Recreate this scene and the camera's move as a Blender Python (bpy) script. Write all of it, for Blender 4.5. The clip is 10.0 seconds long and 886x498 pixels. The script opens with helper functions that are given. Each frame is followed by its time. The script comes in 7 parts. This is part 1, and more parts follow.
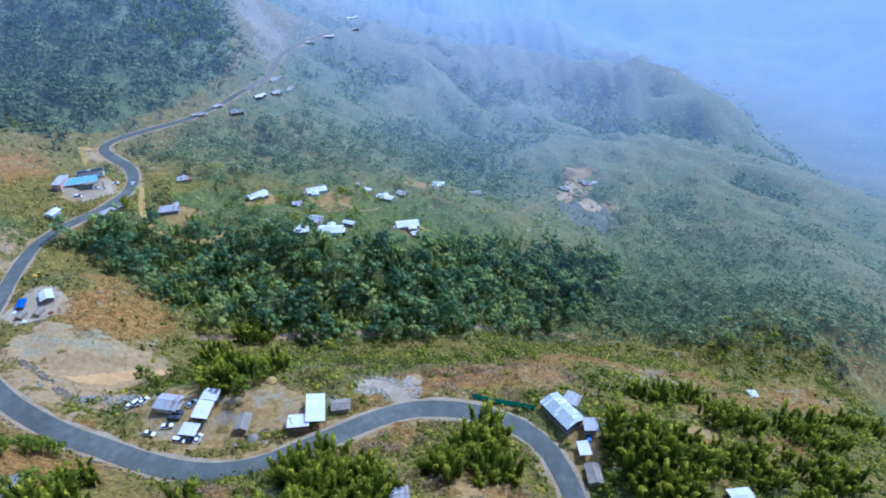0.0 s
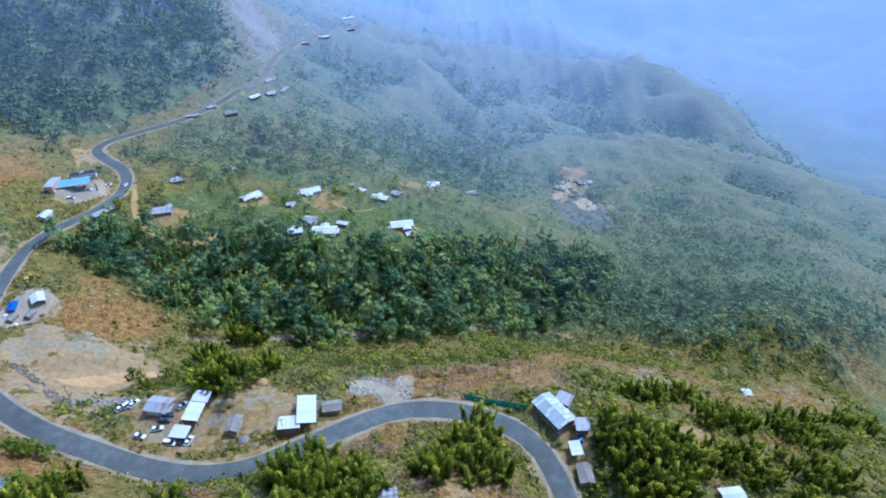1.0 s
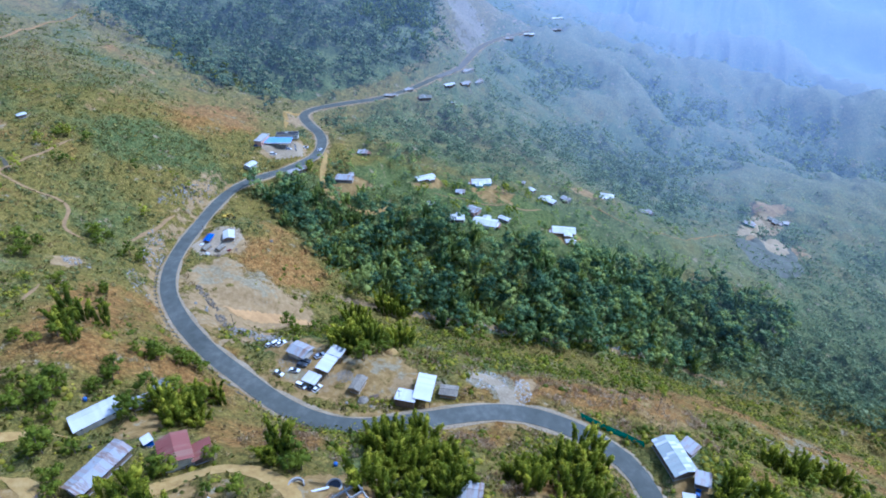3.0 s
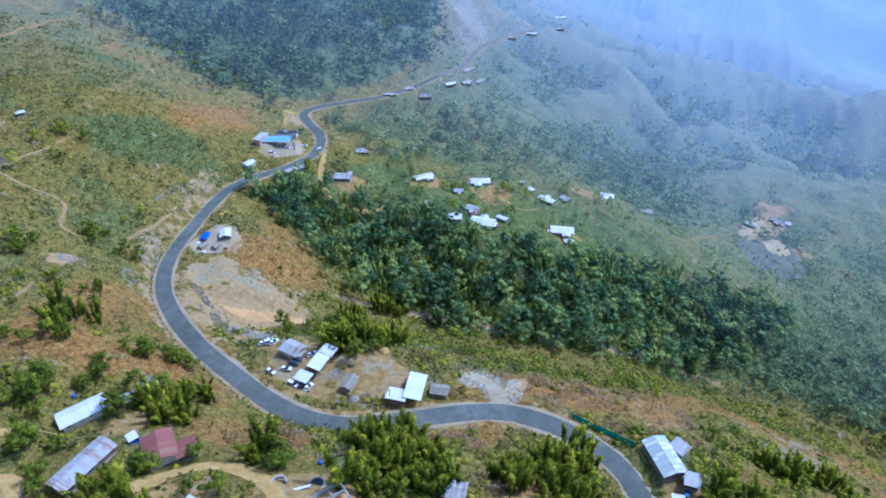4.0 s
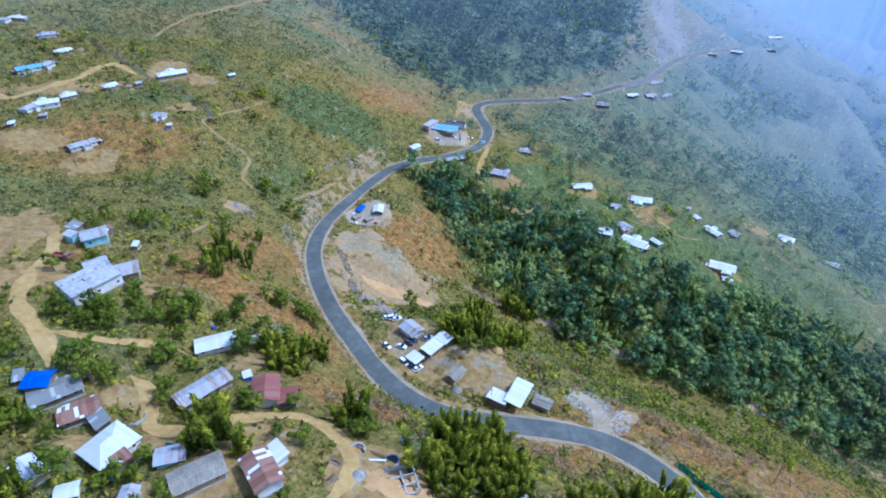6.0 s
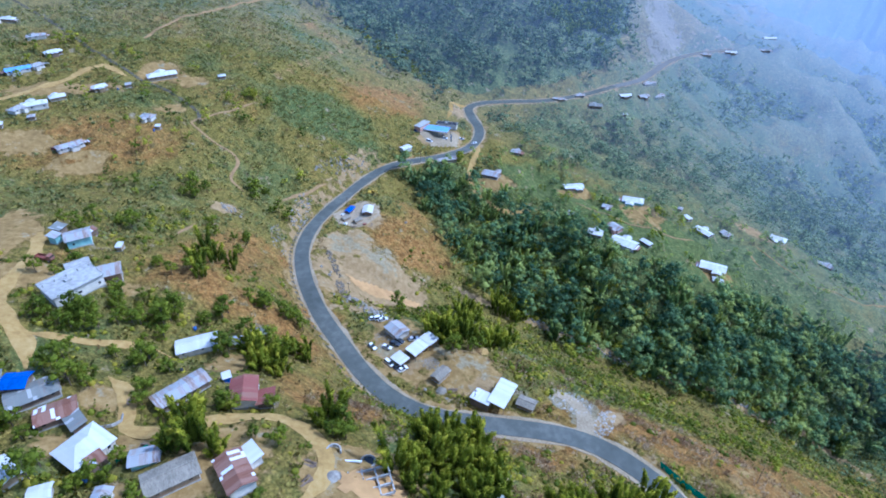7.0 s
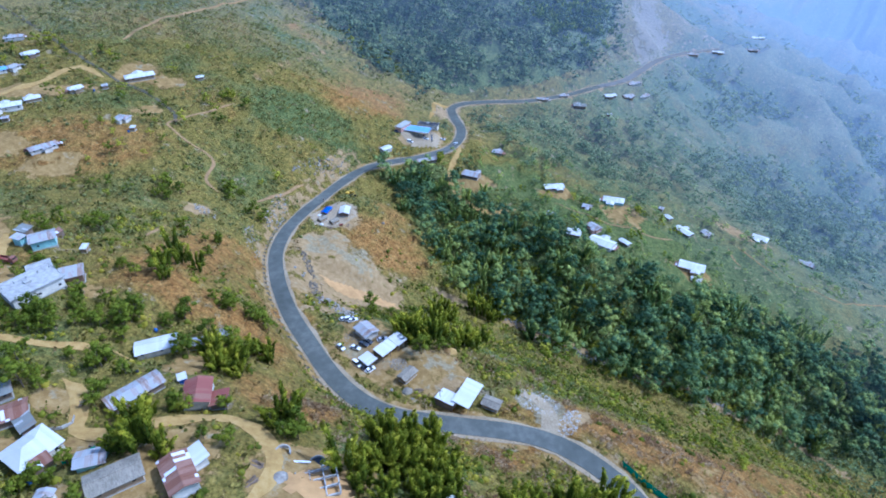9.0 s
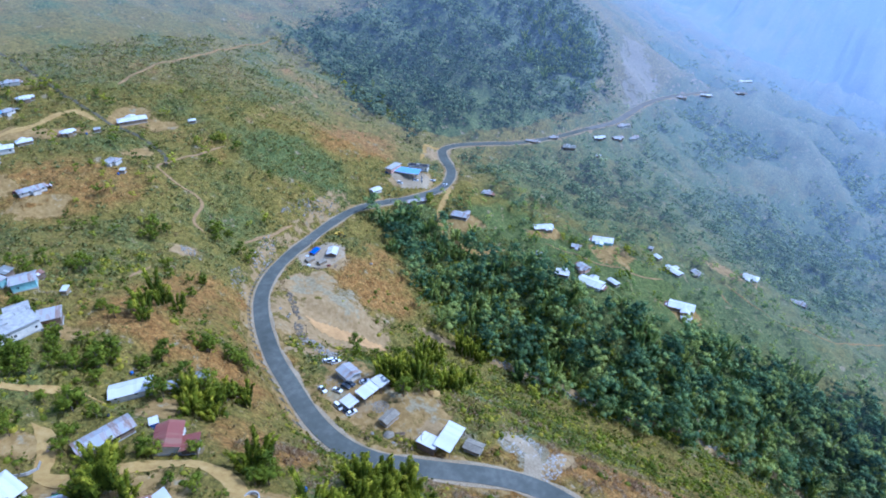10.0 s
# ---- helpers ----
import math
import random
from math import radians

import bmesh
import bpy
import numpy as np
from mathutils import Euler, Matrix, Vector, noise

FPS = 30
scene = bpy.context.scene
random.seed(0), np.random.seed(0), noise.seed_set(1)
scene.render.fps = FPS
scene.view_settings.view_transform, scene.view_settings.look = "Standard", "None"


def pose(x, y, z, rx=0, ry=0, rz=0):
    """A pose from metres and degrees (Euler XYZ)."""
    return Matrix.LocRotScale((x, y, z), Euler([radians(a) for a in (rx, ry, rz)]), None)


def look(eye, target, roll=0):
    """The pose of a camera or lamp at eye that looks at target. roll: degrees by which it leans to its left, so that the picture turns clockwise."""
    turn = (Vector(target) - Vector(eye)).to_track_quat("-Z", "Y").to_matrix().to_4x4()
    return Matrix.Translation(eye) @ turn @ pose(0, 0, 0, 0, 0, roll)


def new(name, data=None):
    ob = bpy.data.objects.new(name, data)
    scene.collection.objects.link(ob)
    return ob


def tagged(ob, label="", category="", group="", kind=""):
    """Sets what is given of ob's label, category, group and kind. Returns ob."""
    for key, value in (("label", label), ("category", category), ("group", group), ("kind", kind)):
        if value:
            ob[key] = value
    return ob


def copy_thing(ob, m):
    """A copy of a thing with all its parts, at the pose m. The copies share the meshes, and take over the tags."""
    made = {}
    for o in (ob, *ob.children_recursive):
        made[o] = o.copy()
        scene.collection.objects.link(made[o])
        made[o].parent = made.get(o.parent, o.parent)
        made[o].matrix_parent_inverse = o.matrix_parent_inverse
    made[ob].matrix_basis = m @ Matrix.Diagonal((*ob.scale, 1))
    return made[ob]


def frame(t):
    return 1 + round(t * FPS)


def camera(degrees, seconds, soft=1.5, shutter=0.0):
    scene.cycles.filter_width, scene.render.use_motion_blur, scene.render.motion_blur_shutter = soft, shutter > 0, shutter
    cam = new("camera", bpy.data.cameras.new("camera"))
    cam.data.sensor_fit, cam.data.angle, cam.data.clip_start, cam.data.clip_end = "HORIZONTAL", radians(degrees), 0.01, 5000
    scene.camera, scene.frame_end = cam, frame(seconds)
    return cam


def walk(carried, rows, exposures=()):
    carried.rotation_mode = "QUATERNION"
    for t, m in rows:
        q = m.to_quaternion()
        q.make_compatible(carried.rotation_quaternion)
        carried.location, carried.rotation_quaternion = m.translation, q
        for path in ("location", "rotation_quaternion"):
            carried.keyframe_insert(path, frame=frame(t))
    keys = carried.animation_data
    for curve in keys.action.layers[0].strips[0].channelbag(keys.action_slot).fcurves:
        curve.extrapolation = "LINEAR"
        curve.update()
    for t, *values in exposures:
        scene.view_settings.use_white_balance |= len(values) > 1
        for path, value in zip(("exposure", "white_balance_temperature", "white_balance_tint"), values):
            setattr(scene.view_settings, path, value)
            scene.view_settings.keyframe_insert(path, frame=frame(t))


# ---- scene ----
cam = camera(71.70, 10.0, soft=1.85)
# seconds, place in metres, yaw, pitch, roll
PATH = [
    (0.0, (-0.23, 0.10, 180.08), 0.24, -35.44, 0.09),
    (0.5, (0.83, 0.44, 179.97), 0.09, -35.45, 0.14),
    (1.0, (2.35, 0.58, 179.86), -0.07, -35.44, 0.23),
    (1.5, (4.20, 0.67, 179.76), -0.23, -35.44, 0.30),
    (1.8, (5.42, 0.74, 179.70), -0.30, -35.44, 0.30),
    (2.0, (6.26, 0.82, 179.66), 1.45, -35.45, 0.36),
    (2.2, (7.13, 0.91, 179.63), 6.72, -35.45, 0.23),
    (2.5, (8.46, 1.10, 179.57), 15.62, -35.45, 0.26),
    (2.7, (9.35, 1.27, 179.54), 18.41, -35.41, 0.25),
    (3.8, (14.35, 2.80, 179.39), 19.60, -35.40, 0.23),
    (4.0, (15.25, 3.19, 179.37), 19.64, -35.45, 0.29),
    (4.2, (16.15, 3.61, 179.35), 20.76, -35.45, 0.21),
    (4.5, (17.48, 4.30, 179.32), 29.95, -35.41, 0.15),
    (4.7, (18.37, 4.80, 179.31), 34.24, -35.46, 0.17),
    (5.0, (19.69, 5.60, 179.29), 37.32, -35.43, 0.10),
    (5.5, (21.86, 7.05, 179.27), 37.82, -35.44, 0.15),
    (7.0, (28.36, 11.89, 179.28), 37.66, -35.35, 0.19),
    (7.5, (30.58, 13.57, 179.32), 37.61, -35.35, 0.17),
    (8.0, (32.84, 15.25, 179.37), 37.49, -35.38, 0.19),
    (8.5, (35.16, 16.92, 179.44), 37.40, -35.38, 0.20),
    (9.0, (37.53, 18.62, 179.52), 37.32, -35.33, 0.19),
    (9.5, (39.96, 20.39, 179.63), 37.23, -35.32, 0.21),
    (9.7, (40.93, 21.14, 179.67), 37.20, -34.43, 0.20),
    (10.0, (42.40, 22.31, 179.75), 37.10, -31.59, 0.26),
]
walk(cam, [(t, pose(*eye, 90 + pitch, roll, yaw)) for t, eye, yaw, pitch, roll in PATH], exposures=[(0.0, 0.40, 4470, 13), (10.0, 0.40, 4470, 13)])


# ---- light: a hazy high sun ahead to the east, blue sky ----
SUN_TURN, SUN_HEIGHT = 48.0, 54.0          # degrees east of north, above the horizon
world = bpy.data.worlds.new("sky")
scene.world = world
world.use_nodes = True
wn = world.node_tree
sky = wn.nodes.new("ShaderNodeTexSky")
sky.sky_type, sky.sun_disc = "NISHITA", False
sky.sun_elevation, sky.sun_rotation = radians(SUN_HEIGHT), radians(SUN_TURN)
sky.air_density, sky.dust_density, sky.ozone_density = 1.3, 2.0, 2.0
wn.links.new(sky.outputs[0], wn.nodes["Background"].inputs[0])
wn.nodes["Background"].inputs[1].default_value = 0.15
lamp = bpy.data.lights.new("sun", "SUN")
lamp.energy, lamp.angle, lamp.color = 2.9, radians(6.0), (1.0, 0.965, 0.91)
sun = new("sun", lamp)
sun.matrix_world = look((0, 0, 400), (-math.sin(radians(SUN_TURN)) * 100, -math.cos(radians(SUN_TURN)) * 100, 400 - 100 * math.tan(radians(SUN_HEIGHT))))
tagged(sun, "late morning sun", "sun", kind="structure")


# ---- materials ----
def shader(name, roughness=0.85, metallic=0.0):
    m = bpy.data.materials.new(name)
    m.use_nodes = True
    t = m.node_tree
    b = t.nodes["Principled BSDF"]
    b.inputs["Roughness"].default_value, b.inputs["Metallic"].default_value = roughness, metallic
    b.inputs["Specular IOR Level"].default_value = 0.3
    return m, t, b


def noise_node(t, scale, detail=4.0, rough=0.6, coords="Object", stretch=None):
    tc = t.nodes.new("ShaderNodeTexCoord")
    n = t.nodes.new("ShaderNodeTexNoise")
    n.inputs["Scale"].default_value, n.inputs["Detail"].default_value, n.inputs["Roughness"].default_value = scale, detail, rough
    if stretch:
        mp = t.nodes.new("ShaderNodeMapping")
        mp.inputs["Scale"].default_value = stretch
        t.links.new(tc.outputs[coords], mp.inputs[0])
        t.links.new(mp.outputs[0], n.inputs[0])
    else:
        t.links.new(tc.outputs[coords], n.inputs[0])
    return n.outputs["Fac"]


def ramp(t, fac, stops):
    r = t.nodes.new("ShaderNodeValToRGB")
    e = r.color_ramp.elements
    while len(e) < len(stops):
        e.new(0.5)
    for el, (p, c) in zip(e, stops):
        el.position, el.color = p, (*c, 1)
    t.links.new(fac, r.inputs[0])
    return r.outputs[0]


def mix(t, fac, a, b, mode="MIX"):
    m = t.nodes.new("ShaderNodeMix")
    m.data_type, m.blend_type = "RGBA", mode
    for s, v in ((m.inputs[0], fac), (m.inputs[6], a), (m.inputs[7], b)):
        if isinstance(v, (int, float)):
            s.default_value = v
        elif isinstance(v, tuple):
            s.default_value = (*v, 1)
        else:
            t.links.new(v, s)
    return m.outputs[2]


def calc(t, op, a, b=0.5, clamp=False):
    m = t.nodes.new("ShaderNodeMath")
    m.operation, m.use_clamp = op, clamp
    for s, v in zip(m.inputs, (a, b)):
        if isinstance(v, (int, float)):
            s.default_value = v
        else:
            t.links.new(v, s)
    return m.outputs[0]


def attr(t, name):
    a = t.nodes.new("ShaderNodeAttribute")
    a.attribute_name = name
    return a.outputs["Fac"]


def bump(t, b, height, strength, distance):
    n = t.nodes.new("ShaderNodeBump")
    n.inputs["Strength"].default_value, n.inputs["Distance"].default_value = strength, distance
    t.links.new(height, n.inputs["Height"])
    t.links.new(n.outputs[0], b.inputs["Normal"])


def speckled(name, stops, scale=1.0, big=0.08, roughness=0.85, relief=0.3, metallic=0.0, stretch=None):
    """Two scales of variation between the stops, with fine relief."""
    m, t, b = shader(name, roughness, metallic)
    fine, broad = noise_node(t, scale, 5, 0.65, stretch=stretch), noise_node(t, big, 3)
    f = calc(t, "ADD", calc(t, "MULTIPLY", fine, 0.6), calc(t, "MULTIPLY", broad, 0.4))
    t.links.new(ramp(t, f, stops), b.inputs["Base Color"])
    if relief:
        bump(t, b, fine, relief, 0.3 / scale)
    return m


def spread(c, k=0.25):
    """Three stops round one colour."""
    return [(0.36, tuple(v * (1 - k) for v in c)), (0.5, c), (0.64, tuple(min(1, v * (1 + k)) for v in c))]


def tin(name, colour, rust=0.0, shine=0.5, rust_colour=(0.20, 0.085, 0.045), odd=0.0, odd_colour=(0.66, 0.67, 0.70)):
    """Corrugated sheet: ribs across, sheet to sheet changes, rust in streaks."""
    m, t, b = shader(name, shine, 0.0)
    tc = t.nodes.new("ShaderNodeTexCoord")
    sep = t.nodes.new("ShaderNodeSeparateXYZ")
    t.links.new(tc.outputs["Object"], sep.inputs[0])
    sheet = calc(t, "FLOOR", calc(t, "DIVIDE", sep.outputs[0], 0.9))
    wn2 = t.nodes.new("ShaderNodeTexWhiteNoise")
    wn2.noise_dimensions = "1D"
    t.links.new(sheet, wn2.inputs["W"])
    info = t.nodes.new("ShaderNodeObjectInfo")
    streak = noise_node(t, 1.0, 4, 0.6, stretch=(2.2, 0.35, 1))
    r = calc(t, "ADD", calc(t, "MULTIPLY", streak, 0.8), calc(t, "MULTIPLY", wn2.outputs[0], 0.35))
    r = calc(t, "MULTIPLY", calc(t, "SUBTRACT", r, 0.95 - rust), 5.0, clamp=True)
    light = mix(t, wn2.outputs[0], tuple(v * 0.86 for v in colour), colour)
    light = mix(t, calc(t, "MULTIPLY", info.outputs["Random"], 0.2), light, tuple(v * 0.7 for v in colour))
    dirt = noise_node(t, 0.5, 5, 0.7)
    light = mix(t, calc(t, "MULTIPLY", calc(t, "SUBTRACT", dirt, 0.5), 1.2, clamp=True), light, tuple(v * 0.6 for v in colour))
    whole = mix(t, r, light, rust_colour)
    if odd:
        pick = t.nodes.new("ShaderNodeTexWhiteNoise")
        pick.noise_dimensions = "3D"
        cell = t.nodes.new("ShaderNodeVectorMath")
        cell.operation = "SNAP"
        cell.inputs[1].default_value = (0.9, 2.6, 50.0)
        t.links.new(tc.outputs["Object"], cell.inputs[0])
        t.links.new(cell.outputs[0], pick.inputs[0])
        whole = mix(t, calc(t, "LESS_THAN", pick.outputs[0], odd), whole, odd_colour)
    t.links.new(whole, b.inputs["Base Color"])
    rib = calc(t, "SINE", calc(t, "MULTIPLY", sep.outputs[0], 6.283 / 0.25))
    bump(t, b, rib, 0.35, 0.03)
    return m


def leaf(name, a, b2, c, distant=False):
    m, t, b = shader(name, 0.62)
    b.inputs["Specular IOR Level"].default_value = 0.12
    g = t.nodes.new("ShaderNodeNewGeometry")
    info = t.nodes.new("ShaderNodeObjectInfo")
    patch = calc(t, "ADD", calc(t, "MULTIPLY", calc(t, "SUBTRACT", noise_node(t, 0.2, 3), 0.5), 1.8), calc(t, "MULTIPLY", calc(t, "SUBTRACT", noise_node(t, 0.05, 2), 0.5), 1.5))
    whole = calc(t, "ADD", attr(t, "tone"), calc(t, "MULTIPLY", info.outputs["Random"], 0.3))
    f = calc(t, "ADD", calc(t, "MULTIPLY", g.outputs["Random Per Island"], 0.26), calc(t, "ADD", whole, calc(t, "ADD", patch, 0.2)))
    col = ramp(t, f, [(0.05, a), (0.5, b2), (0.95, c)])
    t.links.new(col, b.inputs["Base Color"])
    tr = t.nodes.new("ShaderNodeBsdfTranslucent")
    t.links.new(col, tr.inputs[0])
    ms = t.nodes.new("ShaderNodeMixShader")
    ms.inputs[0].default_value = 0.42
    t.links.new(b.outputs[0], ms.inputs[1])
    t.links.new(tr.outputs[0], ms.inputs[2])
    t.links.new(ms.outputs[0], t.nodes["Material Output"].inputs[0])
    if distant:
        # growth on far slopes: haze put into the colour and a blue glow
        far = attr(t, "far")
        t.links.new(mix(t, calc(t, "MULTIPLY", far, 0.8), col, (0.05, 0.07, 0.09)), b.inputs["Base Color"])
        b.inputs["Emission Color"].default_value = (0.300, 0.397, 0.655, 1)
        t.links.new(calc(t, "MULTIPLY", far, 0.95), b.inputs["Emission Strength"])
    return m


def tussocks(t, scale):
    """Distance from the middle of the nearest tussock, 0 to about 1, on a slightly warped lattice."""
    tc = t.nodes.new("ShaderNodeTexCoord")
    warp = t.nodes.new("ShaderNodeTexNoise")
    warp.inputs["Scale"].default_value = 0.4
    add = t.nodes.new("ShaderNodeVectorMath")
    add.operation = "MULTIPLY_ADD"
    add.inputs[1].default_value = (1.6, 1.6, 1.6)
    v = t.nodes.new("ShaderNodeTexVoronoi")
    v.inputs["Scale"].default_value = scale
    t.links.new(tc.outputs["Object"], warp.inputs[0])
    t.links.new(warp.outputs["Color"], add.inputs[0])
    t.links.new(tc.outputs["Object"], add.inputs[2])
    t.links.new(add.outputs[0], v.inputs["Vector"])
    return v.outputs["Distance"]


def ground_material(name="hillside"):
    m, t, b = shader(name, 0.95)
    b.inputs["Specular IOR Level"].default_value = 0.1
    n1, n2, n3, n4 = noise_node(t, 0.9, 6, 0.7), noise_node(t, 0.11, 5, 0.65), noise_node(t, 0.025, 4, 0.6), noise_node(t, 0.35, 5, 0.7)
    rust = ramp(t, n4, [(0.3, (0.165, 0.082, 0.022)), (0.5, (0.31, 0.165, 0.046)), (0.7, (0.44, 0.27, 0.09))])
    dry = ramp(t, n4, [(0.3, (0.11, 0.092, 0.022)), (0.46, (0.187, 0.152, 0.034)), (0.58, (0.258, 0.198, 0.047)), (0.75, (0.355, 0.268, 0.082))])
    wet = ramp(t, n4, [(0.3, (0.07, 0.092, 0.028)), (0.5, (0.125, 0.152, 0.047)), (0.68, (0.20, 0.21, 0.068))])
    g = calc(t, "ADD", calc(t, "MULTIPLY", n2, 1.0), calc(t, "ADD", calc(t, "MULTIPLY", n3, 0.5), calc(t, "MULTIPLY", n1, 0.3)))
    g = calc(t, "ADD", g, calc(t, "SUBTRACT", attr(t, "green"), 0.5))
    cover = mix(t, calc(t, "MULTIPLY", calc(t, "SUBTRACT", g, 0.90), 3.0, clamp=True), dry, wet)
    cover = mix(t, calc(t, "MULTIPLY", calc(t, "SUBTRACT", 0.74, g), 3.0, clamp=True), cover, rust)
    pale = ramp(t, n4, [(0.3, (0.10, 0.112, 0.044)), (0.5, (0.185, 0.188, 0.078)), (0.7, (0.30, 0.275, 0.128))])
    cover = mix(t, attr(t, "pale"), cover, pale)
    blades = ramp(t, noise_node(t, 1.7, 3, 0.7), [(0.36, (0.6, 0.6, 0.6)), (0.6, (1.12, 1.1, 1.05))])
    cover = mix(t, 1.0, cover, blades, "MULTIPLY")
    # tussocks: rounded heads, lit tops and shaded gaps painted into the colour
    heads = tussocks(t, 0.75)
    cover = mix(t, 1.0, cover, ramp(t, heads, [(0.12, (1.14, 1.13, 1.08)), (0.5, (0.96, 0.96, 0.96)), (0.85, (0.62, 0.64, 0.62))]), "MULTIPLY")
    soil = ramp(t, n4, [(0.3, (0.165, 0.102, 0.034)), (0.5, (0.26, 0.168, 0.058)), (0.7, (0.35, 0.243, 0.098))])
    stone = ramp(t, n4, [(0.28, (0.195, 0.13, 0.056)), (0.5, (0.285, 0.194, 0.088)), (0.72, (0.36, 0.258, 0.13))])
    edge = calc(t, "ADD", calc(t, "MULTIPLY", calc(t, "SUBTRACT", n2, 0.5), 3.0), calc(t, "MULTIPLY", calc(t, "SUBTRACT", n4, 0.5), 1.2))
    s = calc(t, "MULTIPLY", calc(t, "SUBTRACT", calc(t, "ADD", attr(t, "soil"), edge), 0.4), 5.0, clamp=True)
    r = calc(t, "MULTIPLY", calc(t, "SUBTRACT", calc(t, "ADD", attr(t, "stone"), edge), 0.4), 5.0, clamp=True)
    col = mix(t, s, cover, soil)
    col = mix(t, r, col, stone)
    grit = ramp(t, noise_node(t, 0.7, 6, 0.75), [(0.3, (0.15, 0.12, 0.066)), (0.5, (0.245, 0.202, 0.117)), (0.7, (0.335, 0.283, 0.175))])
    q = calc(t, "MULTIPLY", calc(t, "SUBTRACT", calc(t, "ADD", attr(t, "grey"), edge), 0.4), 5.0, clamp=True)
    col = mix(t, q, col, grit)
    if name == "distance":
        # far slopes: air haze painted in, as blue emission and a faded base colour
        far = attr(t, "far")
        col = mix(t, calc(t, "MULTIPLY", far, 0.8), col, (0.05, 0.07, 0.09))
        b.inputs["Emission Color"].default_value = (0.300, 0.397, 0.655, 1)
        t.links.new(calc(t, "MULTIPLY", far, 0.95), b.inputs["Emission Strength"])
    t.links.new(col, b.inputs["Base Color"])
    bare = calc(t, "SUBTRACT", 1.0, calc(t, "MULTIPLY", calc(t, "MAXIMUM", s, r), 0.82))
    bump(t, b, calc(t, "MULTIPLY", calc(t, "SUBTRACT", calc(t, "ADD", n1, n4), calc(t, "MULTIPLY", heads, 0.6)), bare), 0.9, 0.8)
    return m


